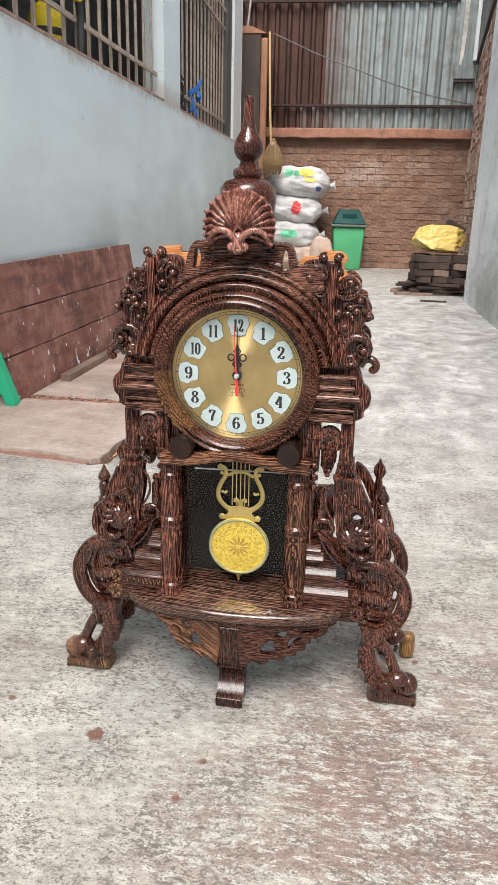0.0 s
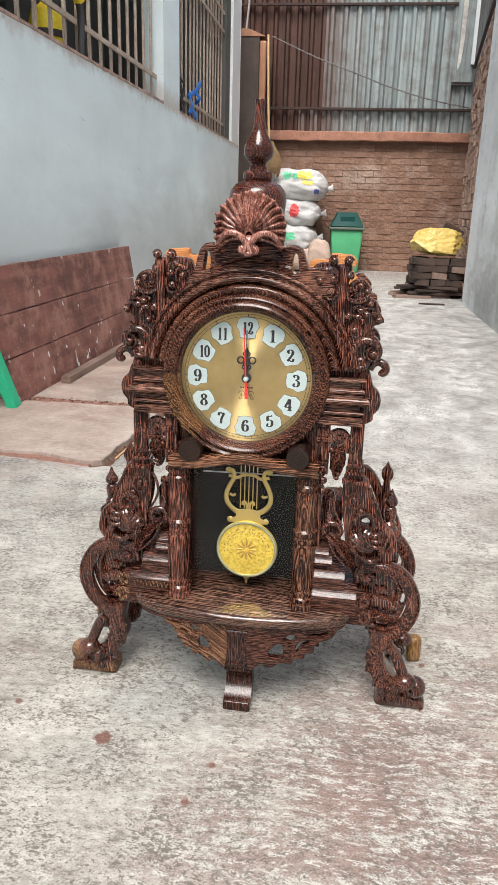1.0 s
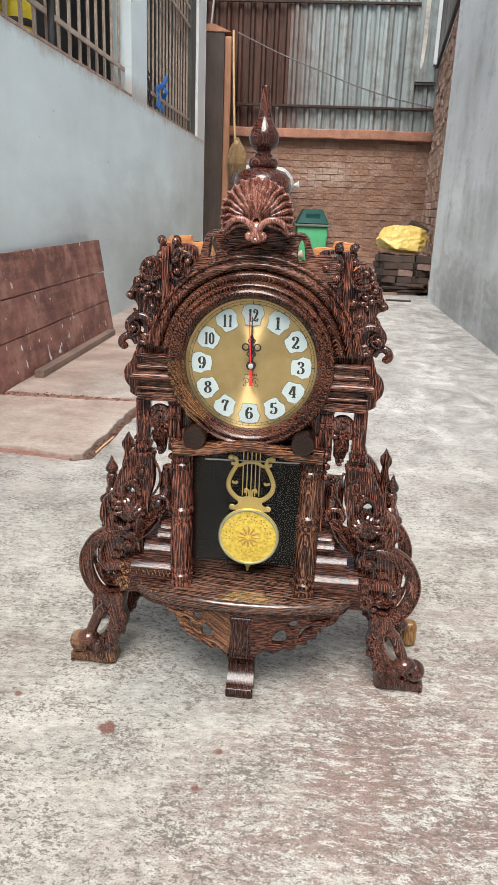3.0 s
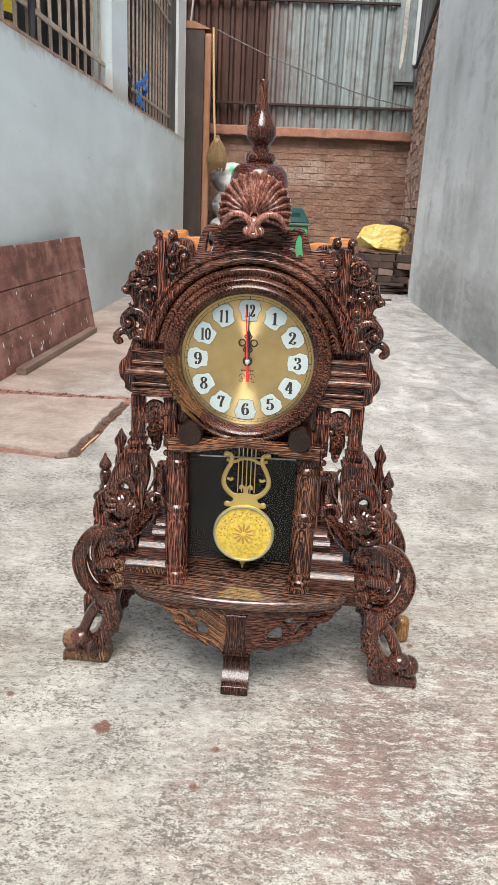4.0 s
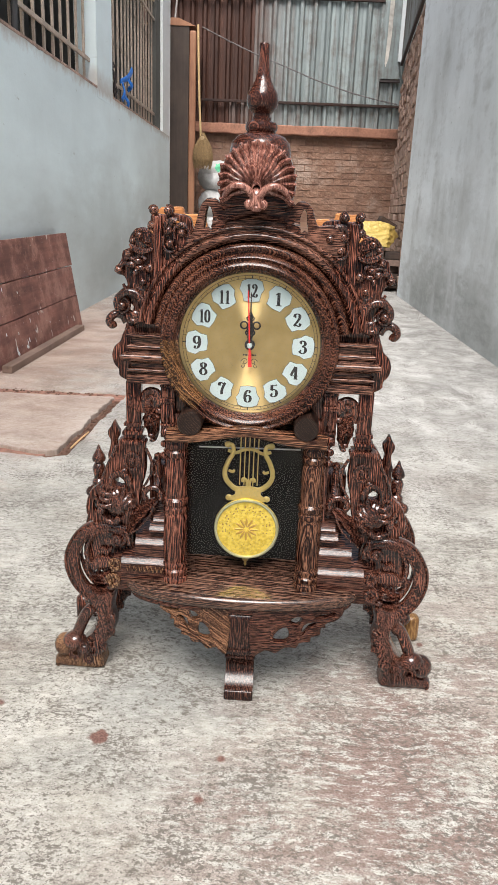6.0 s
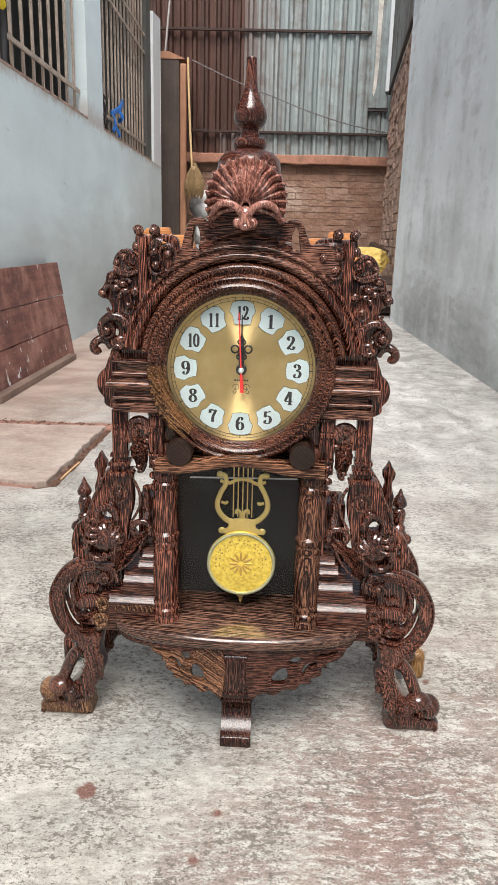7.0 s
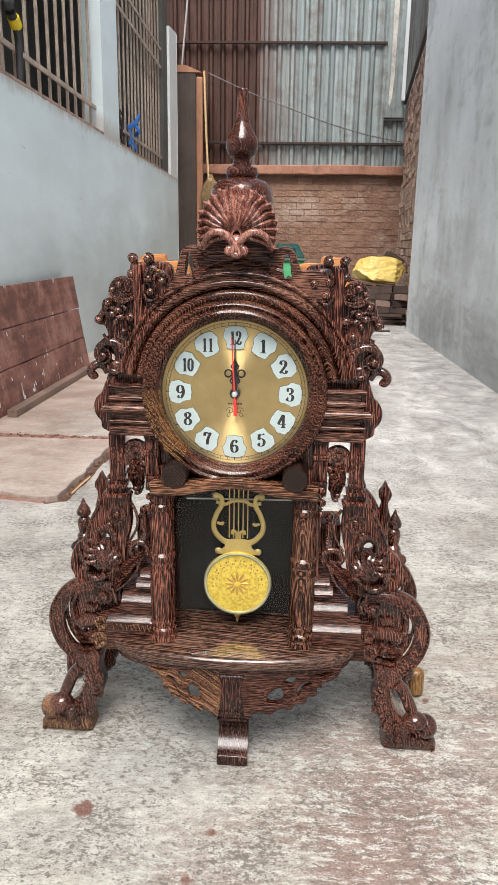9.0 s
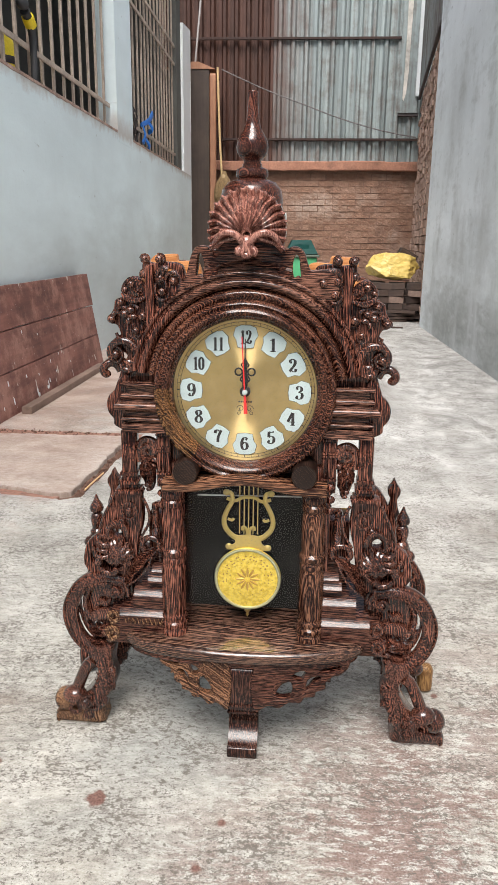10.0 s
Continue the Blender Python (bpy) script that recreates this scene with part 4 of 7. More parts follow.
# things at the barred openings
rag = bmesh.new()
for k, (a, b) in enumerate((((0.02, 0.12), (0.46, 0.27)), ((0.04, 0.12), (0.02, -0.02)), ((0.10, 0.02), (0.20, -0.06)), ((0.22, 0.16), (0.30, 0.10)))):
    pts = smooth_line([(0.01 * k, a[0], a[1]), (0.02 + 0.01 * k, (a[0] + b[0]) / 2 + 0.01, (a[1] + b[1]) / 2 - 0.01), (0.012, b[0], b[1])], 4)
    add_tube(rag, pts, lambda s: 0.018 + 0.014 * s, 8, 0.35, (1, 0, 0))
ob = part("blue_rag", rag, plain("blue_plastic", (0.02, 0.16, 0.55), 0.4))
ob.matrix_world = pose(XW - 0.04, 6.62, 1.53)
tagged(ob, "strip of blue plastic tied to the window bars", "rag")
wires = bmesh.new()
rng = random.Random(9)
for k in range(12):
    p = Vector((rng.uniform(-0.02, 0.02), rng.uniform(0, 0.25), rng.uniform(0.0, 0.25)))
    add_tube(wires, smooth_line([p, p + Vector((0.01, rng.uniform(-0.1, 0.1), rng.uniform(-0.1, 0.1))), p + Vector((0, rng.uniform(-0.15, 0.15), rng.uniform(-0.2, 0.05)))], 4), 0.006, 5)
ob = part("wire_bundle", wires, DARK_STEEL)
ob.matrix_world = pose(XW - 0.045, 6.25, 1.55)
tagged(ob, "tangle of dark wire hung on the window bars", "wire")
yb = thing("yellow_canister", "yellow plastic canister standing inside the window", "canister", pose(XW - 0.24, 4.10, 1.47))
part("body", add_lathe(bmesh.new(), [(0, 0), (0.13, 0), (0.145, 0.03), (0.145, 0.17), (0.12, 0.23), (0.05, 0.26), (0.05, 0.29), (0, 0.29)], Matrix.Diagonal((0.62, 0.62, 1, 1)), 24), plain("yellow_plastic", (0.75, 0.58, 0.02), 0.45), yb, "", True)
part("band", add_lathe(bmesh.new(), [(0.147, 0.10), (0.150, 0.11), (0.150, 0.125), (0.147, 0.135)], Matrix.Diagonal((0.62, 0.62, 1, 1)), 24), DARK_STEEL, yb, "dark band")
# ledge coloured near-black like the room, for the same dimness
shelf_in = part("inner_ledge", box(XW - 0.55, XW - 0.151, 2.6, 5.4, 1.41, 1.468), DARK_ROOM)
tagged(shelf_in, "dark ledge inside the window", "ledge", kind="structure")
tool = thing("hand_tool", "black power tool with a yellow collar hung on the rail", "tool", pose(XW - 0.03, 4.0, 1.63))
part("grip", add_tube(bmesh.new(), smooth_line([(0, -0.06, 0.14), (0, 0.0, 0.10), (0.0, 0.03, 0.03), (0, 0.02, -0.12), (0, 0.015, -0.17)], 5), lambda s: 0.024 - 0.010 * s, 10), plain("black_rubber", (0.03, 0.03, 0.032), 0.6), tool, "", True)
part("collar", add_tube(bmesh.new(), [Vector((0, -0.03, 0.125)), Vector((0, 0.015, 0.095))], 0.029, 12), plain("tool_yellow", (0.8, 0.6, 0.02), 0.45), tool, "yellow collar", True)
part("motor", add_ball(bmesh.new(), (0, -0.09, 0.165), 0.036, (0.8, 1.2, 0.8), 12), plain("black_housing", (0.028, 0.028, 0.03), 0.5), tool, "", True)


# ---- the carved clock ----
clock = thing("mantel_clock", "carved dark rosewood pendulum clock with brass dial on concrete", "clock", pose(-0.001, 1.08, 0, 0, 0, -1.2))
FRONT = Matrix.Rotation(radians(90), 4, "X")  # lathe axis z turned to point at the viewer (-y)


def at_front(x, z, y=0.0):
    return Matrix.Translation((x, y, z)) @ FRONT


def stroke(bm, pts, y, r, flat=0.8, per=6, sides=8):
    """A carved limb through (x, z) points in the plane y, thick r(0..1)."""
    return add_tube(bm, smooth_line([(p[0], p[2] if len(p) > 2 else y, p[1]) for p in pts], per), r, sides, flat)


def spiral(cx, cz, r0, r1, a0, turns, y=0.0, lift=0.0, n=28):
    out = []
    for i in range(n + 1):
        s = i / n
        a, r = radians(a0) + turns * 2 * math.pi * s, r0 + (r1 - r0) * s ** 0.8
        out.append(Vector((cx + r * math.cos(a), y - lift * s, cz + r * math.sin(a))))
    return out


def leaf(bm, a, b, width, y, ridge=0.005, bend=0.2, n=8):
    """A carved acanthus leaf from a to b with a mid rib and curled edges."""
    a, b = Vector((a[0], 0, a[1])), Vector((b[0], 0, b[1]))
    d = b - a
    side = Vector((d.z, 0, -d.x)).normalized()
    rows = []
    for i in range(n + 1):
        s = i / n
        c = a + d * s + side * bend * d.length * math.sin(math.pi * s)
        w = width * (math.sin(math.pi * min(1, 0.12 + s * 0.86)) ** 0.8) * (1 + 0.22 * math.sin(s * 19))
        lift = ridge * (0.4 + math.sin(math.pi * s))
        rows.append([bm.verts.new(c + side * w * k + Vector((0, y - lift * h, 0))) for k, h in ((-1, 0.15), (-0.55, 1.0), (0, 0.45), (0.55, 1.0), (1, 0.15))])
        rows[-1] += [bm.verts.new(c + side * w * k * 0.9 + Vector((0, y + 0.006, 0))) for k in (1, -1)]
    for p, q in zip(rows, rows[1:]):
        for k in range(7):
            bm.faces.new((p[k], p[(k + 1) % 7], q[(k + 1) % 7], q[k]))
    bm.faces.new(rows[0])
    bm.faces.new(rows[-1][::-1])
    return bm


# base platform with a bowed front
def bowed(half, depth, back, z0, z1, bevel, n=40):
    out = [(half, back), *[(half * math.cos(math.pi * k / n), -depth * math.sin(math.pi * k / n) ** 0.75) for k in range(n + 1)], (-half, back)]
    bm = bmesh.new()
    vs = [bm.verts.new((x, y, z1)) for x, y in out]
    f = bm.faces.new(vs)
    rim = list(f.edges)
    ext = bmesh.ops.extrude_face_region(bm, geom=[f])
    low = [g for g in ext["geom"] if isinstance(g, bmesh.types.BMVert)]
    bmesh.ops.translate(bm, vec=(0, 0, z0 - z1), verts=low)
    rim += [e for e in bm.edges if all(v in low for v in e.verts)]
    bmesh.ops.bevel(bm, geom=rim, offset=bevel, segments=4, affect="EDGES", profile=0.5)
    return bm


part("platform", bowed(0.176, 0.067, 0.11, 0.158, 0.178, 0.0085), WOOD_TOP, clock, "bowed polished platform", True)
part("platform_moulding", bowed(0.168, 0.058, 0.11, 0.147, 0.1595, 0.005), WOOD_X, clock, "", True)

# aprons carved in leaf scrolls under the platform
apron = [(0.020, 0.162), (0.080, 0.163), (0.130, 0.164), (0.151, 0.166), (0.1545, 0.158), (0.1500, 0.148), (0.1410, 0.1415), (0.1270, 0.1385), (0.1285, 0.1310), (0.1215, 0.1320), (0.1205, 0.1205), (0.1080, 0.1170), (0.1060, 0.1090), (0.0920, 0.1085), (0.0860, 0.1000), (0.0700, 0.1010), (0.0560, 0.0920), (0.0400, 0.0960), (0.0200, 0.0880)]
holes = [[(0.0540, 0.1140), (0.0590, 0.1270), (0.0690, 0.1320), (0.0720, 0.1210), (0.0690, 0.1130)], [(0.0760, 0.1440), (0.0830, 0.1500), (0.0900, 0.1490), (0.0850, 0.1390)], [(0.0950, 0.1230), (0.0980, 0.1370), (0.1090, 0.1400), (0.1110, 0.1360), (0.1030, 0.1330)], [(0.1150, 0.1500), (0.1250, 0.1555), (0.1370, 0.1570), (0.1380, 0.1515), (0.1260, 0.1490)]]
mids = [(sum(x for x, z in h) / len(h), sum(z for x, z in h) / len(h)) for h in holes]
holes = [[(cx + 1.28 * (x - cx), cz + 1.28 * (z - cz)) for x, z in h] for h, (cx, cz) in zip(holes, mids)]
bm = add_slab(bmesh.new(), [(p.x, p.y) for p in smooth_line(apron, 3, True)], -0.060, -0.048, 0.003, [[(p.x, p.y) for p in smooth_line(h, 3, True)] for h in holes])
for pts in ([(0.030, 0.100), (0.048, 0.104), (0.070, 0.107), (0.088, 0.114), (0.093, 0.128)], [(0.050, 0.112), (0.050, 0.130), (0.062, 0.140), (0.074, 0.138)], [(0.092, 0.120), (0.108, 0.124), (0.118, 0.134), (0.130, 0.143), (0.146, 0.150)], [(0.074, 0.112), (0.078, 0.126), (0.088, 0.134)]):
    stroke(bm, pts, -0.060, lambda s: 0.0026 * (1 - 0.4 * s), 0.7)
for v in bm.verts:
    v.co.z -= 0.005
    v.co.y += 0.95 * v.co.x ** 2
curly = mirrored(bm)
bmesh.ops.scale(curly, vec=(0.80, 1, 1), verts=curly.verts)
part("apron", curly, WOOD_CURL, clock, "pierced leaf carving with curly golden grain", True)
part("apron", bm, WOOD_APRON, clock, "pierced leaf carving", True)
pair("corner_block", box(0.150, 0.1960, -0.010, 0.10, 0.150, 0.205, 0.003), WOOD_APRON, clock)
for side, mat in ((1, WOOD_CARVE), (-1, WOOD_TAN)):
    bm = bmesh.new()
    for x, z, r in ((0.1930, 0.1945, 0.0105), (0.1965, 0.1680, 0.0125)):
        add_tube(bm, spiral(x, z, r, r * 0.45, -70, -1.05, -0.010, 0.004, 26), lambda s: 0.0038 * (1 - 0.3 * s), 8)
        add_ball(bm, (x + 0.002, -0.008, z), r * 0.55, (1, 0.7, 1), 10)
    part("corner_curl", bm if side > 0 else mirrored(bm), mat, clock, "" if side > 0 else "tan carved curls", True)

# front leg in the middle
prof = smooth_line([(-0.046, 0.150), (-0.056, 0.138), (-0.053, 0.100), (-0.046, 0.072), (-0.035, 0.056), (-0.031, 0.046), (-0.033, 0.037), (-0.042, 0.026), (-0.053, 0.0185), (-0.0565, 0.0165), (-0.0575, 0.0140), (-0.0575, 0.0080), (-0.0555, 0.0)], 4)
back = smooth_line([(-0.026, 0.0), (-0.016, 0.022), (-0.010, 0.050), (-0.012, 0.090), (-0.010, 0.150)], 5)
bm = bmesh.new()
ring = [(p.x, p.y) for p in prof + back]
sides = [[bm.verts.new((x, y, z)) for y, z in ring] for x in (-0.0180, 0.0250)]
for i in range(len(ring)):
    j = (i + 1) % len(ring)
    bm.faces.new((sides[0][i], sides[0][j], sides[1][j], sides[1][i]))
caps = [bm.faces.new(sides[0][::-1]), bm.faces.new(sides[1])]
bmesh.ops.bevel(bm, geom=[e for f in caps for e in f.edges], offset=0.0022, segments=2, affect="EDGES")
for z in (0.084, 0.070):
    add_box(bm, -0.0190, 0.0260, -0.0525 + (0.083 - z) * 0.35, -0.02, z - 0.0016, z + 0.0016, 0.0008)
part("centre_leg", bm, WOOD_LEG, clock, "", True)

# turned front columns
col = [(0.0, 0.178), (0.0185, 0.178), (0.0185, 0.184), (0.0165, 0.187), (0.0185, 0.192), (0.0185, 0.196), (0.016, 0.199), (0.0175, 0.204), (0.0175, 0.207), (0.0155, 0.210), (0.0170, 0.216), (0.0175, 0.250), (0.0168, 0.283), (0.0155, 0.287), (0.0175, 0.291), (0.0175, 0.295), (0.0155, 0.298), (0.0185, 0.303), (0.0185, 0.308), (0.015, 0.312), (0.0155, 0.318), (0.0162, 0.345), (0.0152, 0.369), (0.014, 0.372), (0.017, 0.376), (0.017, 0.381), (0.0145, 0.384), (0.0172, 0.388), (0.0172, 0.393), (0.0155, 0.398), (0.0, 0.398)]
for x in (-0.1000, 0.0955):
    part("column", add_lathe(bmesh.new(), col, Matrix.Translation((x, -0.013, 0.0)) @ Matrix.Diagonal((1.01, 1.01, 1, 1)), 28), WOOD_Z if x < 0 else WOOD_FIGURE, clock, "turned column" if x < 0 else "turned column with oval grain figure", True)

# board over the columns, waved below
n = 36
edge = [(0.112 * (1 - 2 * k / n), 0.404 + 0.013 * (0.5 + 0.5 * math.cos(2 * math.pi * (k / n - 0.5))) ** 1.6) for k in range(n + 1)]
top = [(-0.112 + 0.224 * k / n, 0.419 + 0.012 * (0.5 + 0.5 * math.cos(2 * math.pi * (k / n - 0.5))) ** 1.6) for k in range(n + 1)]
part("cross_board", add_slab(bmesh.new(), [(x, z - 0.006) for x, z in top + edge], -0.034, 0.004, 0.003), WOOD_BOARD, clock, "waved tawny board", True)
PLUG = wenge("dark_end_grain", "y", (0.05, 0.026, 0.018), (0.008, 0.004, 0.003), 0.55, 0.4)
for x in (-0.079, 0.081):
    part("plug", add_lathe(bmesh.new(), [(0, 0), (0.0172, 0), (0.0172, 0.0435), (0.0160, 0.0455), (0.0, 0.0455)], at_front(x, 0.4275, 0.010), 32), PLUG, clock, "round dark plug", True)

# case
CZ = 0.534
case = bmesh.new()
add_box(case, -0.118, -0.086, 0.002, 0.115, 0.172, 0.43)
add_box(case, 0.086, 0.118, 0.002, 0.115, 0.172, 0.43)
add_box(case, -0.086, 0.086, 0.075, 0.115, 0.172, 0.43)
add_box(case, -0.118, 0.118, 0.012, 0.115, 0.43, 0.485, 0.002)
add_box(case, -0.150, 0.150, 0.012, 0.115, 0.485, 0.575, 0.002)
part("case", case, WOOD_Z, clock)
part("case_lining", box(-0.086, 0.086, 0.070, 0.0745, 0.178, 0.44), plain("black_lining", (0.004, 0.0035, 0.0035), 0.9, 0, 0.3, 18, 0.1, 0.08), clock, "black lined case")
part("case_floor", box(-0.086, 0.086, 0.008, 0.07, 0.170, 0.176), WOOD_X, clock)
part("case_head", box(-0.086, 0.086, 0.012, 0.07, 0.402, 0.428), WOOD_X, clock)
part("back_arch", add_lathe(bmesh.new(), [(0.0, 0), (0.120, 0), (0.120, 0.10), (0.0, 0.10)], at_front(0, CZ, 0.115), 48, 0, 180), WOOD_X, clock, "", True)



def clear_glass(name, ior):
    """Thin clear pane: see-through, with a mirror gloss that grows towards grazing angles."""
    k = Nodes(name)
    gloss = k.t.nodes.new("ShaderNodeBsdfGlossy")
    gloss.inputs["Roughness"].default_value = 0.03
    clear = k.t.nodes.new("ShaderNodeBsdfTransparent")
    both = k.t.nodes.new("ShaderNodeMixShader")
    k.put(both.inputs[0], k.node("Fresnel", 0, IOR=ior))
    k.t.links.new(clear.outputs[0], both.inputs[1])
    k.t.links.new(gloss.outputs[0], both.inputs[2])
    k.t.links.new(both.outputs[0], k.t.nodes["Material Output"].inputs["Surface"])
    return k.m


glass_m = clear_glass("dial_glass", 1.25)
pane_m = clear_glass("window_glass", 1.31)
pane = part("door_glass", box(-0.0855, 0.0855, 0.004, 0.0065, 0.1735, 0.404), pane_m, clock, "clear glass door")
pane.visible_shadow = False

# dial
brass_n = Nodes("brushed_brass")
bn = brass_n.noise(1.0, 3.0, 0.5, brass_n.scaled(60, 60, 60))
brass_n.b.inputs["Anisotropic"].default_value = 0.97
brass_n.b.inputs["Anisotropic Rotation"].default_value = 0.25
tg = brass_n.t.nodes.new("ShaderNodeTangent")
tg.direction_type, tg.axis = "RADIAL", "Y"
brass_n.t.links.new(tg.outputs[0], brass_n.b.inputs["Tangent"])
DIAL_BRASS = brass_n.done(brass_n.ramp(bn, (0.3, (0.66, 0.48, 0.21)), (0.7, (0.73, 0.55, 0.26))), 0.37, 0.97)
BRASS = plain("bright_brass", (0.66, 0.50, 0.17), 0.33, 0.85, 0.12, 30)
BADGE = plain("silver_badge", (0.58, 0.685, 0.69), 0.32, 0.35, 0.05, 20)
BLACK = plain("black_enamel", (0.02, 0.018, 0.018), 0.4, 0, 0.2)
RED = plain("red_enamel", (0.75, 0.03, 0.03), 0.4, 0, 0.1)
dial = part("dial", add_lathe(bmesh.new(), [(0, 0), (0.0975, 0), (0.0975, 0.002), (0.0, 0.002)], Matrix.Translation((0, 0, 0)) @ FRONT, 64), DIAL_BRASS, clock, "brushed brass dial")
dial.location = (-0.002, 0.004, CZ)
# broad-nib numerals: upright strokes thick, level ones thin
DIGITS = {
    "0": (((0.30, 0.96), (0.10, 0.78), (0.08, 0.50), (0.10, 0.22), (0.30, 0.04), (0.50, 0.22), (0.52, 0.50), (0.50, 0.78), (0.30, 0.96)),),
    "1": (((0.32, 0.98), (0.32, 0.50), (0.32, 0.03)), ((0.32, 0.95), (0.22, 0.87), (0.10, 0.84)), ((0.10, 0.03), (0.30, 0.03), (0.54, 0.03))),
    "2": (((0.10, 0.72), (0.14, 0.90), (0.30, 0.97), (0.46, 0.87), (0.48, 0.70), (0.38, 0.48), (0.20, 0.24), (0.08, 0.06)), ((0.08, 0.07), (0.22, 0.12), (0.38, 0.05), (0.50, 0.09), (0.55, 0.27))),
    "3": (((0.10, 0.80), (0.18, 0.94), (0.32, 0.97), (0.46, 0.85), (0.44, 0.66), (0.24, 0.53)), ((0.24, 0.53), (0.46, 0.46), (0.53, 0.27), (0.44, 0.08), (0.28, 0.03), (0.14, 0.08), (0.08, 0.22))),
    "4": (((0.38, 0.98), (0.22, 0.66), (0.04, 0.29)), ((0.04, 0.28), (0.30, 0.28), (0.60, 0.28)), ((0.42, 0.98), (0.42, 0.50), (0.42, 0.03)), ((0.24, 0.03), (0.42, 0.03), (0.60, 0.03))),
    "5": (((0.14, 0.94), (0.26, 0.90), (0.40, 0.92), (0.50, 0.98)), ((0.13, 0.94), (0.12, 0.72), (0.11, 0.52)), ((0.11, 0.52), (0.26, 0.61), (0.44, 0.54), (0.52, 0.34), (0.45, 0.11), (0.28, 0.03), (0.13, 0.08), (0.08, 0.22))),
    "6": (((0.48, 0.82), (0.40, 0.95), (0.24, 0.93), (0.10, 0.68), (0.08, 0.38), (0.15, 0.11), (0.30, 0.03), (0.46, 0.12), (0.52, 0.31), (0.45, 0.52), (0.30, 0.58), (0.15, 0.47)),),
    "7": (((0.08, 0.70), (0.09, 0.84), (0.13, 0.95)), ((0.10, 0.92), (0.24, 0.96), (0.38, 0.88), (0.54, 0.94)), ((0.54, 0.94), (0.40, 0.64), (0.30, 0.36), (0.28, 0.02))),
    "8": (((0.30, 0.97), (0.14, 0.86), (0.16, 0.66), (0.30, 0.55), (0.46, 0.42), (0.52, 0.22), (0.42, 0.07), (0.30, 0.03), (0.15, 0.09), (0.08, 0.26), (0.16, 0.45), (0.32, 0.56), (0.45, 0.70), (0.45, 0.87), (0.30, 0.97)),),
}
DIGITS["9"] = tuple(tuple((0.60 - x, 1.0 - z) for x, z in line) for line in DIGITS["6"])
DOTS = {"2": ((0.16, 0.73),), "3": ((0.15, 0.79), (0.14, 0.23)), "5": ((0.14, 0.23),), "6": ((0.44, 0.82),), "9": ((0.16, 0.18),)}


def figure(text, high):
    """A number as flat black enamel, centred on the origin in the xz plane."""
    bm = bmesh.new()
    narrow, thick, thin = (0.98, 0.110, 0.032) if len(text) == 1 else (0.66, 0.085, 0.028)
    for at, ch in enumerate(text):
        ox = (at - (len(text) - 1) / 2) * 0.44 - 0.31 * narrow
        level = 0.0
        for line in DIGITS[ch]:
            pts = smooth_line([(x * narrow + ox, 0, z - 0.5) for x, z in line], 6)
            rows = []
            for i, p in enumerate(pts):
                d = (pts[min(len(pts) - 1, i + 1)] - pts[max(0, i - 1)]).normalized()
                w = thin + (thick - thin) * abs(d.z) ** 1.7
                side = Vector((d.z, 0, -d.x)) * w
                rows.append([bm.verts.new((q.x * high, level, q.z * high)) for q in (p - side, p + side)])
            for p, q in zip(rows, rows[1:]):
                bm.faces.new((p[0], p[1], q[1], q[0]))
            level -= 0.00003
        for x, z in DOTS.get(ch, ()):
            ring = [bm.verts.new(((x * narrow + ox + 0.075 * math.cos(a)) * high, level, (z - 0.5 + 0.085 * math.sin(a)) * high)) for a in (2 * math.pi * j / 14 for j in range(14))]
            bm.faces.new(ring)
    return bm


for h in range(1, 13):
    a = radians(90 - 30 * h)
    c = Vector((0.0725 * math.cos(a), 0, 0.0725 * math.sin(a)))
    out = [(-0.0105, -0.0135), (0.0, -0.0150), (0.0105, -0.0135), (0.0125, -0.004), (0.0165, 0.002), (0.0135, 0.0125), (0.006, 0.0155), (-0.006, 0.0155), (-0.0135, 0.0125), (-0.0165, 0.002), (-0.0125, -0.004)]
    t = a - math.pi / 2
    spun = [(c.x + x * math.cos(t) - z * math.sin(t), c.z + x * math.sin(t) + z * math.cos(t)) for x, z in out]
    part("numeral_plate", add_slab(bmesh.new(), spun, -0.0036, -0.0022), BADGE, dial, "silvery white numeral plate")
    rim = [Vector((x, -0.0034, z)) for x, z in spun]
    part("plate_rim", add_tube(bmesh.new(), rim + rim[:1], 0.00035, 4), BLACK, dial)
    ob = part("numeral", figure(str(h), 0.0180), BLACK, dial, "black numeral")
    ob.location = (c.x, -0.0038, c.z)
bm = bmesh.new()
for r in (0.0885, 0.0925):
    line = [Vector((r * math.cos(a), -0.0023, r * math.sin(a))) for a in (radians(3 * k) for k in range(121))]
    add_tube(bm, line, 0.00025, 4)
for k in range(60):
    a = radians(6 * k)
    add_tube(bm, [Vector((r * math.cos(a), -0.0024, r * math.sin(a))) for r in (0.0885, 0.0925)], 0.00055 if k % 5 == 0 else 0.00022, 4)
part("minute_track", bm, BLACK, dial, "fine black minute track")
# pointers
bm = bmesh.new()
add_slab(bm, [(-0.0030, 0.004), (0.0030, 0.004), (0.0042, 0.018), (0.0026, 0.034), (0.004, 0.039), (0.0, 0.047), (-0.004, 0.039), (-0.0026, 0.034), (-0.0042, 0.018)], -0.008, -0.0072)
for s in (-1, 1):
    ring = [Vector((s * 0.0085 + 0.0048 * math.cos(a), -0.0076, 0.027 + 0.0048 * math.sin(a))) for a in (2 * math.pi * k / 16 for k in range(17))]
    add_tube(bm, ring, 0.0012, 5)
    stroke(bm, [(0, 0.012), (s * 0.006, 0.016), (s * 0.004, 0.021), (s * 0.002, 0.024)], -0.0076, 0.0011)
    stroke(bm, [(0, 0.040), (s * 0.005, 0.037), (s * 0.003, 0.033)], -0.0076, 0.0009)
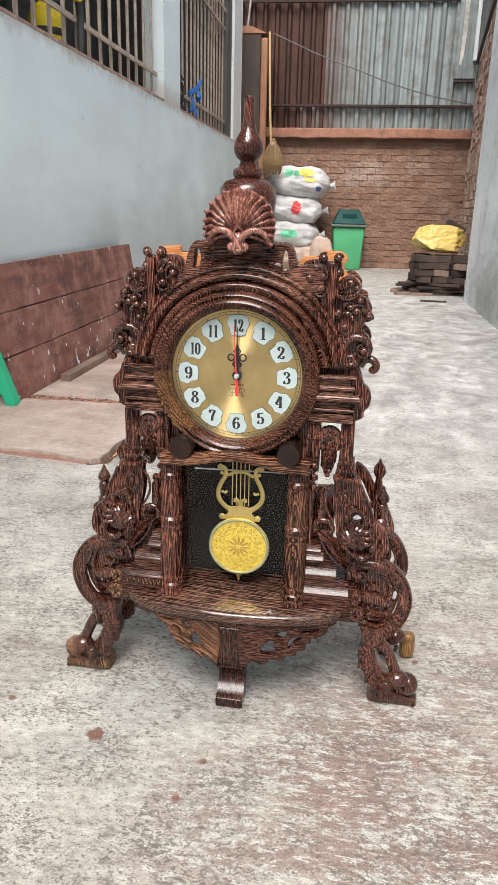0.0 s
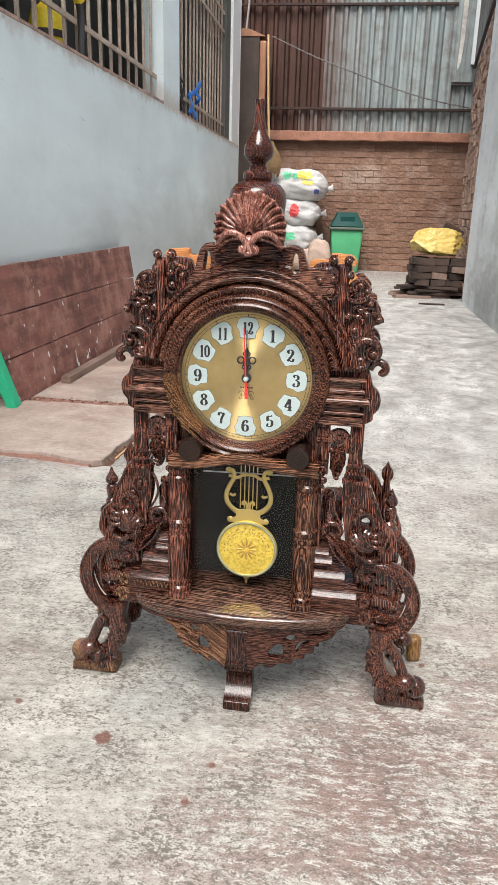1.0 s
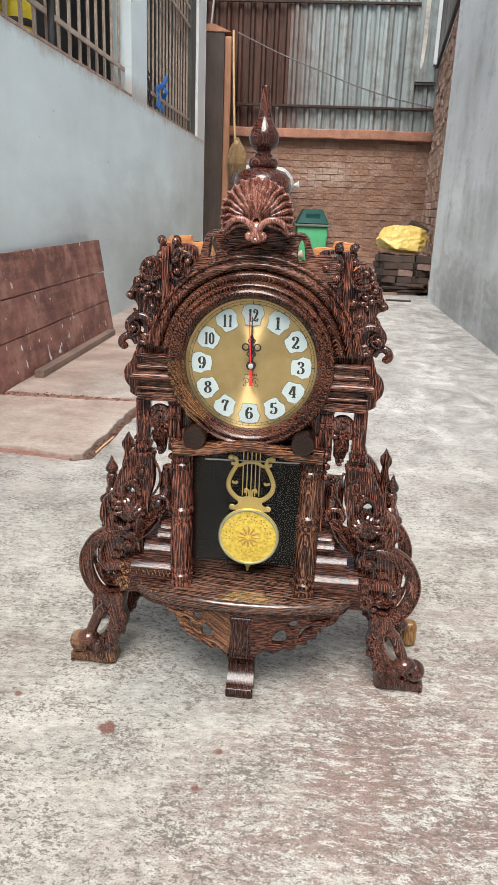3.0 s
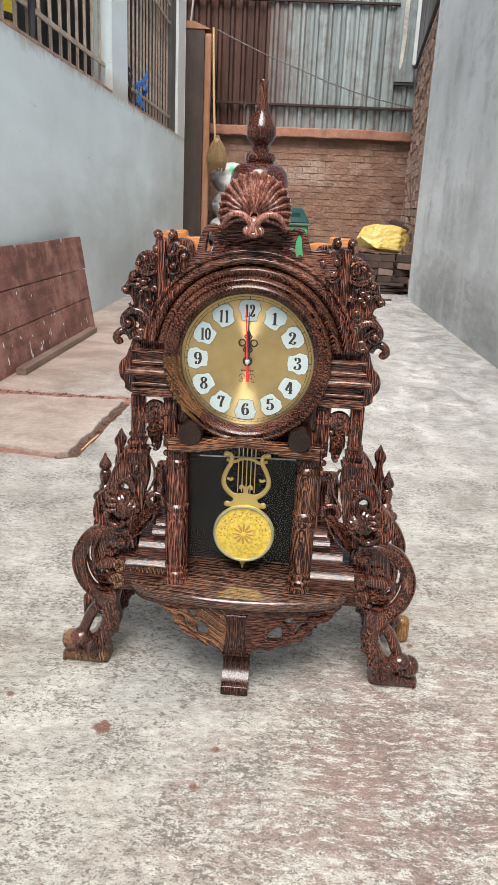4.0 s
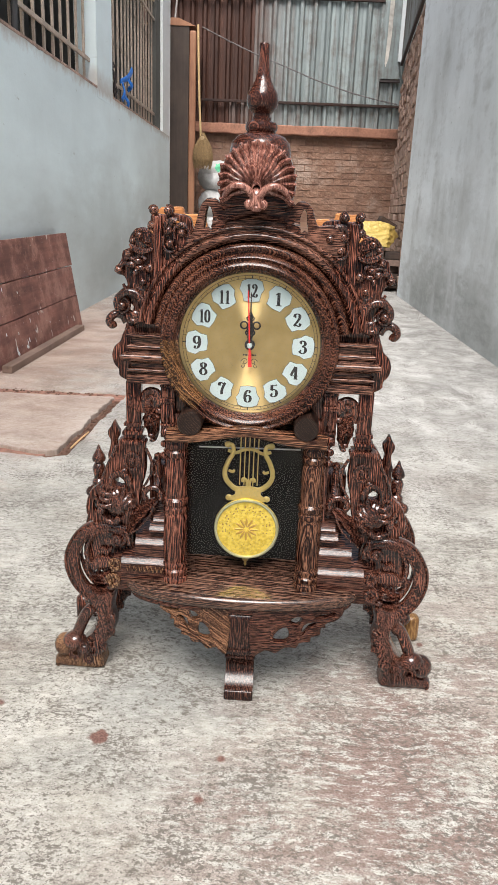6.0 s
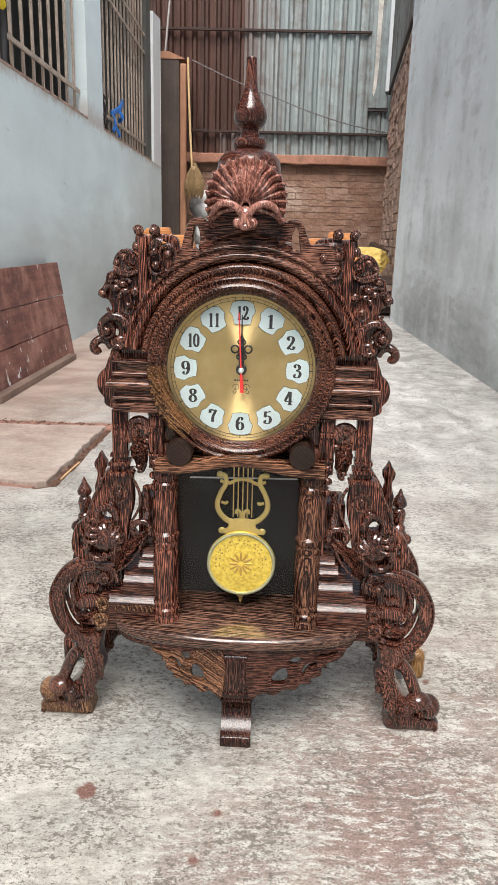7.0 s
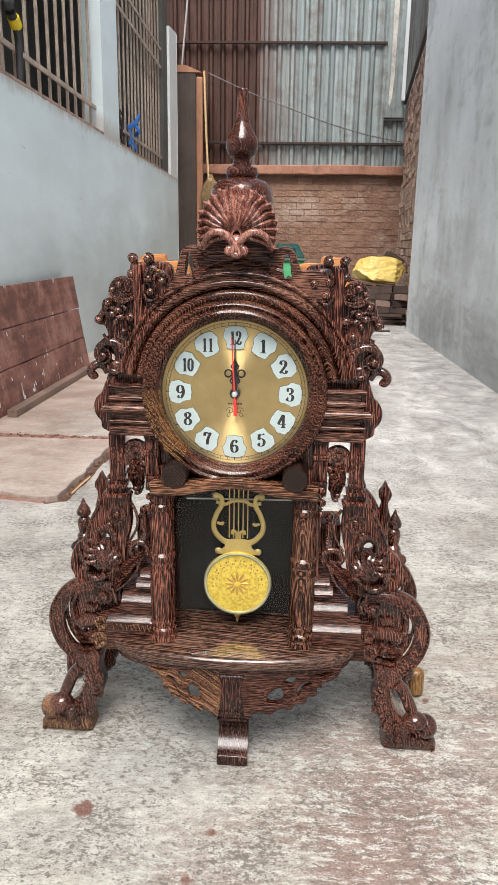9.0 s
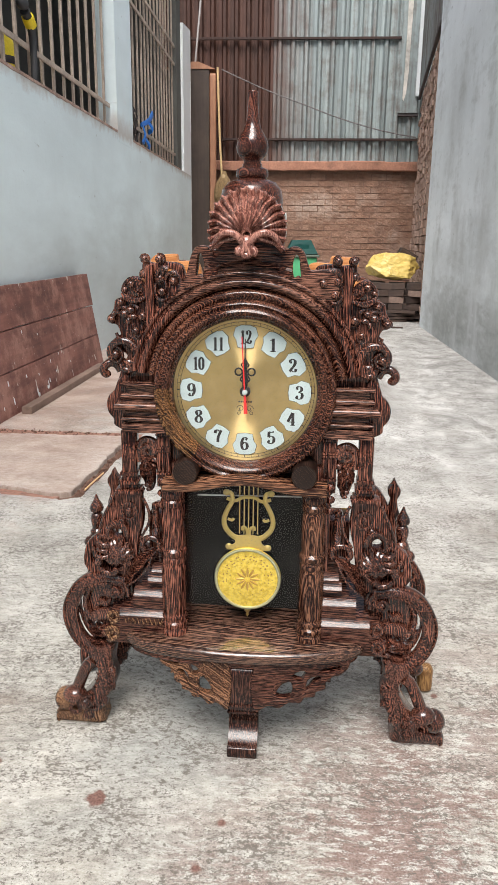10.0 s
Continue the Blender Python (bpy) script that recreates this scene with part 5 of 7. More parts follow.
part("hour_hand", bm, BLACK, dial, "ornate black flip")
bm = bmesh.new()
add_slab(bm, [(-0.0011, 0.0), (0.0011, 0.0), (0.0007, 0.071), (-0.0007, 0.071)], -0.0105, -0.0099)
part("minute_hand", bm, BLACK, dial, "slim black flip")
bm = add_slab(bmesh.new(), [(-0.0009, 0.0), (-0.0018, -0.012), (-0.0026, -0.029), (0.0026, -0.029), (0.0018, -0.012), (0.0009, 0.0), (0.0007, 0.074), (-0.0007, 0.074)], -0.0130, -0.0124)
bm.transform(Matrix.Rotation(radians(-3.2), 4, "Y"))
part("second_hand", bm, RED, dial, "red second flip")
part("hub", add_lathe(bmesh.new(), [(0, 0), (0.0072, 0), (0.0070, 0.0042), (0.0045, 0.0048), (0, 0.0048)], Matrix.Translation((0, -0.003, 0)) @ FRONT, 20), BLACK, dial, "black hub", True)
part("hub_cap", add_lathe(bmesh.new(), [(0, 0), (0.0036, 0), (0.0034, 0.006), (0.0022, 0.0072), (0, 0.0074)], Matrix.Translation((0, -0.0078, 0)) @ FRONT, 16), BADGE, dial, "silver hub cap", True)
bm = bmesh.new()
for k, s in ((-1, 1), (1, 1)):
    add_tube(bm, spiral(k * 0.006, -0.024, 0.0055, 0.001, 90 - 90 * k, 1.2 * k, -0.0024, 0, 16), 0.0004, 4)
    add_tube(bm, spiral(k * 0.009, -0.030, 0.0035, 0.001, 90, 1.0 * k, -0.0024, 0, 14), 0.0004, 4)
for k in range(6):
    add_box(bm, -0.009 + k * 0.0032, -0.0068 + k * 0.0032, -0.0026, -0.0021, -0.0155, -0.0135)
part("dial_ornament", bm, BLACK, dial, "small dark scroll ornament with a line of tiny writing")
dg = part("dial_glass", add_lathe(bmesh.new(), [(0, 0.016), (0.05, 0.0155), (0.097, 0.0115), (0.097, 0.010), (0.05, 0.014), (0, 0.0145)], at_front(-0.002, CZ, 0.0), 48), glass_m, clock, "clear dial glass", True)
dg.visible_shadow = False

# turned bezel
bez = [(r, h * 0.72) for r, h in [(0.0965, 0.0), (0.0955, 0.012), (0.0972, 0.0175), (0.0990, 0.0185), (0.1000, 0.024), (0.1035, 0.031), (0.1065, 0.033), (0.1090, 0.031), (0.1100, 0.027), (0.1125, 0.0265), (0.1160, 0.030), (0.1195, 0.027), (0.1215, 0.020), (0.1215, -0.012), (0.0965, -0.012)]]
for a0, a1, wood in ((-128, -20, WOOD_BEZEL), (-20, 90, WOOD_BEZEL), (90, 178, WOOD_BEZEL), (178, 232, WOOD_GOLD)):
    part("bezel_segment", add_lathe(bmesh.new(), bez, at_front(-0.002, CZ + 0.001, 0), 28, a0, a1), wood, clock, "golden brown bezel segment" if wood is WOOD_GOLD else "turned moulded bezel segment", True)

# hood: stepped arches round the upper half of the bezel
hood = [(0.1185, -0.008), (0.1195, 0.0090), (0.1225, 0.0130), (0.1265, 0.0150), (0.1305, 0.0135), (0.1330, 0.0090), (0.1345, 0.0020), (0.1350, -0.008)]
hood = [(p.x, p.y) for p in smooth_line(hood, 3)]
part("hood", add_lathe(bmesh.new(), hood, at_front(0, CZ + 0.002, 0), 72, 9, 171), WOOD_BEZEL, clock, "moulded arched hood", True)
rim = [(0.1330, -0.010), (0.1345, 0.0060), (0.1365, 0.0110), (0.1395, 0.0145), (0.1430, 0.0150), (0.1458, 0.0120), (0.1475, 0.0080), (0.1492, 0.0075), (0.1512, 0.0105), (0.1538, 0.0110), (0.1557, 0.0080), (0.1562, 0.0020), (0.1562, -0.012)]
rim = [(p.x, p.y) for p in smooth_line(rim, 3)]
part("hood_crown", add_lathe(bmesh.new(), rim, at_front(0, CZ + 0.002, 0), 40, 46, 134), WOOD_STEP, clock, "outer arch of the hood", True)
for a0, a1 in ((9, 45.9), (134.1, 171)):
    part("hood_side", add_lathe(bmesh.new(), rim, at_front(0, CZ + 0.002, 0), 26, a0, a1), WOOD_Z, clock, "outer arch with upright grain", True)
bm = add_slab(bmesh.new(), [(0.117, 0.555), (0.156, 0.555), (0.156, 0.64), (0.135, 0.664), (0.117, 0.64)], 0.006, 0.03, 0.001)
pair("hood_cheek", bm, WOOD_Z, clock)

# crest board with loops, shell and turned finial
half = [(0.0, 0.7195), (0.020, 0.7185), (0.036, 0.711), (0.043, 0.707), (0.046, 0.713), (0.054, 0.7215), (0.064, 0.7215), (0.072, 0.714), (0.0765, 0.701), (0.081, 0.693), (0.090, 0.694), (0.105, 0.694), (0.112, 0.686), (0.118, 0.66), (0.10, 0.655), (0.05, 0.668), (0.0, 0.672)]
right = [(p.x, p.y) for p in smooth_line(half, 4)]
short = half[:9] + [(0.0790, 0.690), (0.0840, 0.678), (0.0940, 0.664), (0.0960, 0.655)] + half[-2:]
left = [(-p.x, p.y) for p in smooth_line(short, 4)]
outline = right + left[::-1][1:-1]
loop = [(0.0590, 0.683), (0.0570, 0.693), (0.0575, 0.704), (0.0610, 0.7120), (0.0650, 0.708), (0.0665, 0.695), (0.0680, 0.684), (0.0640, 0.686)]
lp = [(p.x, p.y) for p in smooth_line(loop, 3, True)]
part("crest_board", add_slab(bmesh.new(), outline, 0.0, 0.022, 0.002, [lp, [(-x, z) for x, z in lp]]), WOOD_STEP, clock, "shaped crest board with two loops", True)
part("crest_arch", add_lathe(bmesh.new(), [(0.160, -0.004), (0.1615, 0.0060), (0.1645, 0.0085), (0.1680, 0.0060), (0.1690, -0.004)], at_front(0, CZ + 0.002, 0.004), 30, 70, 110), WOOD_STEP, clock, "slim arch under the shell", True)
bm = bmesh.new()
stroke(bm, [(0.044, 0.700), (0.045, 0.690), (0.050, 0.684), (0.053, 0.690)], -0.002, lambda s: 0.006, 0.5)
pair("crest_boss", bm, WOOD_X, clock)
rear = [(0.070, 0.66), (0.074, 0.690), (0.080, 0.699), (0.092, 0.7005), (0.105, 0.7005), (0.1075, 0.7085), (0.116, 0.7095), (0.128, 0.7080), (0.138, 0.7075), (0.146, 0.697), (0.140, 0.688), (0.147, 0.676), (0.160, 0.672), (0.168, 0.660), (0.160, 0.645), (0.14, 0.63), (0.10, 0.63)]
pair("rear_wing", add_slab(bmesh.new(), [(p.x, p.y) for p in smooth_line(rear, 3, True)], 0.082, 0.096, 0.0015), WOOD_PALE, clock, "paler rear board")


def shell():
    """A scallop: fine fluted ribs fanning from the hinge, scalloped rim, bowed forward."""
    bm = bmesh.new()
    ribs = 19
    nu, nv = ribs * 10, 22
    rows = []
    for j in range(nv + 1):
        s = j / nv
        row = []
        for i in range(nu + 1):
            q = i / nu * 2 - 1
            a = radians(90 + 114 * q * (0.84 + 0.16 * s) + 2.4 * math.sin(6.0 * s) * math.sin(math.pi * q) + 1.2 * math.sin(15 * s + 9 * q) * s)
            wave = 1 - 2 * abs(math.sin(ribs * math.pi * q / 2)) ** 0.85
            ruffle = 0.014 * s ** 3 * wave + 0.010 * s * s * math.sin(37 * q)
            reach = (0.0475 + 0.0095 * max(0, math.cos(a - math.pi / 2))) * (0.10 + 0.90 * s) * (1 + ruffle)
            bow = -0.0270 + 0.0100 * s * s - 0.0058 * min(1, 2.6 * s) * wave - 0.004 * max(0, s - 0.86) / 0.14
            row.append(bm.verts.new((reach * math.cos(a), bow, 0.734 + reach * math.sin(a))))
        rows.append(row)
    for p, q in zip(rows, rows[1:]):
        for i in range(nu):
            bm.faces.new((p[i], p[i + 1], q[i + 1], q[i]))
    return bm


sh = part("shell", shell(), WOOD_RED, clock, "reddish carved scallop shell", True)
sh.modifiers.new("thickness", "SOLIDIFY").thickness = 0.004
bm = bmesh.new()
stroke(bm, [(0.004, 0.726, -0.028), (0.013, 0.735, -0.031), (0.025, 0.738, -0.031), (0.036, 0.732, -0.026), (0.0410, 0.7215, -0.018)], 0, lambda s: 0.0048 - 0.0010 * s, 0.9, 6, 10)
pair("shell_scroll", bm, WOOD_RED, clock)
bm = bmesh.new()
add_ball(bm, (0, -0.024, 0.722), 0.011, (0.9, 0.8, 1.25), 14)
for x in (-0.009, 0.009):
    add_ball(bm, (x, -0.026, 0.716), 0.0062, (1, 0.8, 1.1), 10)
    stroke(bm, [(x * 0.6, 0.712), (x * 0.3, 0.722), (x * 0.6, 0.732)], -0.033, lambda s: 0.0022 * (1 - 0.5 * s))
add_ball(bm, (0, -0.027, 0.711), 0.006, (1.3, 0.9, 0.8), 10)
part("shell_hinge", bm, WOOD_RED, clock, "", True)
part("shell_backing", box(-0.042, 0.042, -0.004, 0.03, 0.712, 0.750, 0.004), WOOD_X, clock)

fin = [(0.0, 0.700), (0.030, 0.700), (0.034, 0.740), (0.0395, 0.766), (0.0410, 0.780), (0.0385, 0.793), (0.031, 0.8015), (0.022, 0.8045), (0.0185, 0.806), (0.0208, 0.809), (0.0212, 0.813), (0.0200, 0.8175), (0.0150, 0.8195), (0.0125, 0.821), (0.0128, 0.8235), (0.0110, 0.8255), (0.0112, 0.828), (0.0158, 0.832), (0.0196, 0.838), (0.0208, 0.844), (0.0196, 0.852), (0.0150, 0.860), (0.0106, 0.868), (0.0082, 0.878), (0.0071, 0.890), (0.0066, 0.902), (0.0068, 0.9085), (0.0060, 0.9105), (0.0, 0.9105)]
part("finial", add_lathe(bmesh.new(), fin, Matrix.Translation((0.0, 0.047, 0)), 40), WOOD_DOME, clock, "turned finial with dome and spire", True)
part("finial_block", box(-0.05, 0.05, 0.012, 0.085, 0.66, 0.72, 0.004), WOOD_X, clock)

# upper wings
def curve2(points, per=3, closed=True):
    return [(p.x, p.y) for p in smooth_line(points, per, closed)]


def boss(bm, x, z, r, y=-0.003, turn=40):
    """A polished ball half sunk in the carving, with a curl of wood cut round it."""
    add_ball(bm, (x, y, z), r, (1, 0.95, 1), 12)
    add_tube(bm, spiral(x, z, r * 1.22, r * 1.02, turn, 0.62, y + 0.005, 0.0, 12), r * 0.26, 6)


wing = [(0.084, 0.660), (0.085, 0.690), (0.092, 0.699), (0.110, 0.701), (0.122, 0.699), (0.138, 0.700), (0.1395, 0.686), (0.1355, 0.672), (0.143, 0.6785), (0.153, 0.682), (0.161, 0.676), (0.1685, 0.667), (0.1665, 0.656), (0.177, 0.651), (0.1795, 0.640), (0.1855, 0.630), (0.184, 0.621), (0.1755, 0.617), (0.1715, 0.606), (0.176, 0.603), (0.183, 0.597), (0.188, 0.586), (0.184, 0.574), (0.178, 0.568), (0.173, 0.556), (0.172, 0.538), (0.104, 0.538), (0.094, 0.610)]
gaps = [
    [(0.163, 0.577), (0.1690, 0.5815), (0.1735, 0.5745), (0.1670, 0.5695)],
    [(0.1455, 0.5915), (0.1505, 0.5895), (0.1490, 0.5840), (0.1455, 0.5850)],
    [(0.1400, 0.6445), (0.1520, 0.6465), (0.1500, 0.6400), (0.1405, 0.6390)],
    [(0.1000, 0.6905), (0.1080, 0.6915), (0.1090, 0.6845), (0.1010, 0.6840)],
    [(0.1235, 0.6425), (0.1290, 0.6445), (0.1275, 0.6345), (0.1240, 0.6340)],
]
plate = add_slab(bmesh.new(), curve2(wing), 0.008, 0.024, 0.002, [curve2(h, 2) for h in gaps])
rear_plate = plate.copy()
bmesh.ops.translate(rear_plate, vec=(0, 0.078, 0), verts=rear_plate.verts)
pair("wing", plate, WOOD_Z, clock, "upright pierced side wing")
pair("rear_wing_board", rear_plate, WOOD_X, clock, "rear copy of the side wing")
bm = add_slab(bmesh.new(), [(0.1215, 0.585), (0.1235, 0.697), (0.1345, 0.697), (0.1340, 0.640), (0.1365, 0.590), (0.130, 0.574)], -0.003, 0.009, 0.0025)
add_slab(bm, [(0.0875, 0.648), (0.0900, 0.672), (0.1010, 0.671), (0.1020, 0.640)], 0.001, 0.009, 0.002)
add_slab(bm, curve2([(0.143, 0.560), (0.142, 0.600), (0.146, 0.628), (0.160, 0.626), (0.168, 0.612), (0.162, 0.600), (0.154, 0.596)]), 0.002, 0.009, 0.002)
pair("wing_post", bm, WOOD_Z, clock, "flat upright ribs of the wing")
for x, z, r, turn in [(0.1150, 0.7040, 0.0072, 60), (0.1350, 0.7040, 0.0066, 10), (0.1365, 0.6850, 0.0062, -60), (0.0970, 0.6765, 0.0072, 20), (0.1125, 0.6625, 0.0072, 180), (0.0985, 0.6550, 0.0042, 0), (0.1535, 0.6715, 0.0064, 90), (0.1620, 0.6645, 0.0050, 0), (0.1680, 0.6480, 0.0056, 30), (0.1810, 0.6258, 0.0064, -30), (0.1390, 0.6300, 0.0078, 150), (0.1490, 0.6110, 0.0066, 200), (0.1775, 0.5785, 0.0078, -40)]:
    bm = bmesh.new()
    boss(bm, x, z, r * 0.80, 0.001, turn)
    pair("knob", bm, WOOD_BALL, clock, "small polished knob")
bm = bmesh.new()
for pts, th in (
    ([(0.0895, 0.6660), (0.0880, 0.6780), (0.0945, 0.6870), (0.1040, 0.6860), (0.1085, 0.6770), (0.1060, 0.6690)], 0.0034),
    ([(0.1215, 0.6740), (0.1225, 0.6610), (0.1150, 0.6520), (0.1060, 0.6540), (0.1040, 0.6620)], 0.0034),
    ([(0.1040, 0.6915), (0.1120, 0.6930), (0.1185, 0.6870), (0.1190, 0.6780), (0.1140, 0.6730)], 0.0042),
    ([(0.1110, 0.6900), (0.1130, 0.6820), (0.1100, 0.6760)], 0.0034),
    ([(0.1410, 0.6190), (0.1420, 0.6060), (0.1490, 0.6010), (0.1570, 0.6040), (0.1610, 0.6130)], 0.0026),
    ([(0.1450, 0.6410), (0.1530, 0.6455), (0.1600, 0.6410), (0.1670, 0.6425), (0.1740, 0.6400)], 0.0036),
    ([(0.1700, 0.6360), (0.1770, 0.6330), (0.1800, 0.6200)], 0.0036),
    ([(0.1680, 0.5965), (0.1725, 0.6015), (0.1760, 0.6080)], 0.0032),
):
    stroke(bm, pts, 0.003, lambda s, th=th: th * (1 - 0.4 * s), 0.9)
for x, z, r, sq in ((0.1550, 0.6385, 0.0060, (1.0, 0.8, 0.8)), (0.1520, 0.6300, 0.0056, (1.2, 0.8, 0.8)), (0.1640, 0.6335, 0.0062, (1.2, 0.7, 0.8)), (0.1580, 0.6240, 0.0044, (0.9, 0.8, 1.1)), (0.1145, 0.6790, 0.0046, (1, 0.8, 1.2))):
    add_ball(bm, (x, 0.000, z), r, sq, 10)
# comma-shaped leaf with a raised lip
add_slab(bm, curve2([(0.1345, 0.6560), (0.1385, 0.6690), (0.1460, 0.6785), (0.1545, 0.6800), (0.1625, 0.6720), (0.1660, 0.6620), (0.1620, 0.6555), (0.1500, 0.6520)]), 0.002, 0.010, 0.0015)
stroke(bm, [(0.1350, 0.6550), (0.1385, 0.6680), (0.1460, 0.6775), (0.1545, 0.6790), (0.1620, 0.6720), (0.1655, 0.6620)], 0.001, lambda s: 0.0022)
stroke(bm, [(0.1345, 0.6550), (0.1480, 0.6515), (0.1590, 0.6545), (0.1655, 0.6610)], -0.001, lambda s: 0.0032 * (0.5 + math.sin(math.pi * s)))
leaf(bm, (0.1370, 0.6565), (0.1510, 0.6650), 0.0045, 0.001, 0.004, -0.15)
pair("wing_carving", bm, WOOD_CARVE, clock, "scrolls and leaves in relief")
# broad C-scroll with a spoon-shaped inner end, and the hooked tail
bm = bmesh.new()
stroke(bm, [(0.1500, 0.5680), (0.1480, 0.5790), (0.1525, 0.5900), (0.1630, 0.5970), (0.1745, 0.5960), (0.1830, 0.5885), (0.1845, 0.5790), (0.1795, 0.5725)], 0.001, lambda s: 0.0062 * (1 - 0.25 * s), 0.8, 6, 10)
stroke(bm, [(0.1510, 0.5700), (0.1530, 0.5620), (0.1600, 0.5580), (0.1670, 0.5610), (0.1690, 0.5680)], 0.000, lambda s: 0.0048 * (1 - 0.3 * s), 0.8, 6, 10)
add_ball(bm, (0.1600, 0.001, 0.5665), 0.0080, (1.0, 0.5, 0.9), 12)
add_tube(bm, spiral(0.1775, 0.5785, 0.0110, 0.0080, 100, 0.7, 0.002, 0.0, 16), 0.0024, 6)
stroke(bm, [(0.1740, 0.5560, 0.014), (0.1790, 0.5640, 0.012), (0.1870, 0.5665, 0.010), (0.1940, 0.5625, 0.008), (0.1965, 0.5560, 0.007), (0.1930, 0.5515, 0.006), (0.1895, 0.5535, 0.004)], 0, lambda s: 0.0062 - 0.0008 * s, 1.0, 6, 10)
pair("wing_scroll", bm, WOOD_CARVE, clock, "broad curled scroll with hooked tail")

# stacked cornice mouldings, returned at the outer end
prof = [(0.0, 0.4745), (0.0090, 0.4745), (0.0090, 0.4860), (0.0078, 0.4870), (0.0030, 0.4872), (0.0030, 0.4900)]
prof += [(0.0060 + 0.0040 * math.cos(radians(a)), 0.4930 + 0.0030 * math.sin(radians(a))) for a in range(-90, 91, 18)]
prof += [(0.0046, 0.4970), (0.0036, 0.5000), (0.0040, 0.5030), (0.0058, 0.5052), (0.0100, 0.5062)]
prof += [(0.0110 + 0.0062 * math.cos(radians(a)), 0.5116 + 0.0054 * math.sin(radians(a))) for a in range(-90, 91, 15)]
prof += [(0.0070, 0.5172), (0.0064, 0.5200)]
prof += [(0.0052 + 0.0044 * math.cos(radians(a)), 0.5245 + 0.0040 * math.sin(radians(a))) for a in range(-90, 91, 18)]
prof += [(0.0030, 0.5290), (0.0026, 0.5340), (0.0034, 0.5370), (0.0075, 0.5380)]
prof += [(0.0075 + 0.0024 * math.cos(radians(a)), 0.5405 + 0.0025 * math.sin(radians(a))) for a in range(-90, 91, 30)]
prof += [(0.0, 0.5440)]
bm = bmesh.new()
rings = [[bm.verts.new(p) for p in ((0.104, -0.002 - f, z), (0.160 + f, -0.002 - f, z), (0.160 + f, 0.070, z))] for f, z in prof]
for p, q in zip(rings, rings[1:]):
    for k in (0, 1):
        bm.faces.new((p[k], p[k + 1], q[k + 1], q[k]))
pair("cornice", bm, WOOD_STEP, clock, "stepped horizontal mouldings")
brk = [(0.160, 0.549), (0.173, 0.547), (0.178, 0.540), (0.181, 0.531), (0.189, 0.523), (0.1930, 0.511), (0.1905, 0.498), (0.184, 0.490), (0.182, 0.480), (0.160, 0.478)]
pair("cornice_core", box(0.106, 0.1605, -0.0012, 0.06, 0.4748, 0.5438), WOOD_X, clock)
pair("cornice_bracket", add_slab(bmesh.new(), curve2(brk), 0.002, 0.018, 0.0025), WOOD_Z, clock, "bulging side bracket")

# shafts, reeded pilasters and carved drops
bm = box(0.153, 0.173, -0.004, 0.020, 0.384, 0.4755, 0.0015)
for z, x0, x1, f in ((0.413, 0.152, 0.176, 0.007), (0.406, 0.154, 0.174, 0.005), (0.401, 0.150, 0.178, 0.010), (0.395, 0.153, 0.177, 0.006), (0.388, 0.148, 0.181, 0.013)):
    add_box(bm, x0, x1, -f, 0.022, z - 0.0026, z + 0.0026, 0.0012)
for z in (0.432, 0.440, 0.448):
    stroke(bm, [(0.154, z), (0.162, z + 0.005), (0.171, z + 0.011)], -0.004, lambda s: 0.0020 * (1 - 0.5 * s))
pair("side_shaft", bm, WOOD_Z, clock)
bm = box(0.104, 0.124, -0.002, 0.03, 0.395, 0.4755, 0.001)
for x in (0.1070, 0.1135, 0.1200):
    add_box(bm, x - 0.0024, x + 0.0024, -0.0055, 0.0, 0.4185, 0.4450, 0.0014)
    add_box(bm, x - 0.0024, x + 0.0024, -0.0050, 0.0, 0.4550, 0.4680, 0.0014)
for z in (0.4485, 0.4520, 0.4710, 0.4150):
    add_box(bm, 0.1035, 0.1245, -0.0060, 0.0, z - 0.0014, z + 0.0014, 0.0007)
for i, z in enumerate((0.404, 0.395, 0.386, 0.377, 0.369)):
    add_ball(bm, (0.1145 + 0.003 * (-1) ** i, -0.002, z), 0.0062, (1.1, 0.8, 0.9), 10)
    stroke(bm, [(0.1075, z + 0.002), (0.1120, z - 0.004), (0.1190, z + 0.001)], -0.001, 0.0022)
pair("pilaster", bm, WOOD_Z, clock, "reeded pilaster with carved tassel")
bm = add_slab(bmesh.new(), curve2([(0.1290, 0.4460), (0.1330, 0.4580), (0.1400, 0.4610), (0.1470, 0.4560), (0.1505, 0.4440), (0.1490, 0.4250), (0.1470, 0.4060), (0.1430, 0.3920), (0.1370, 0.3850), (0.1330, 0.3920), (0.1310, 0.4100), (0.1285, 0.4280)]), 0.006, 0.018, 0.003)
stroke(bm, [(0.1275, 0.4440), (0.1310, 0.4570), (0.1395, 0.4620), (0.1475, 0.4560), (0.1500, 0.4430), (0.1480, 0.4300)], 0.003, lambda s: 0.0062 - 0.002 * s, 0.9, 6, 10)
stroke(bm, [(0.1320, 0.4480), (0.1390, 0.4530), (0.1440, 0.4460), (0.1400, 0.4400)], 0.002, lambda s: 0.0034, 0.9)
for x, z, r in ((0.1300, 0.4330, 0.0052), (0.1330, 0.4240, 0.0044), (0.1400, 0.3960, 0.0042), (0.1385, 0.3895, 0.0036)):
    add_ball(bm, (x, 0.002, z), r, (1, 0.9, 0.9), 10)
leaf(bm, (0.1470, 0.4400), (0.1370, 0.3900), 0.0062, 0.002, 0.0065, 0.14)
leaf(bm, (0.1360, 0.4360), (0.1420, 0.4020), 0.0050, 0.001, 0.0060, -0.16)
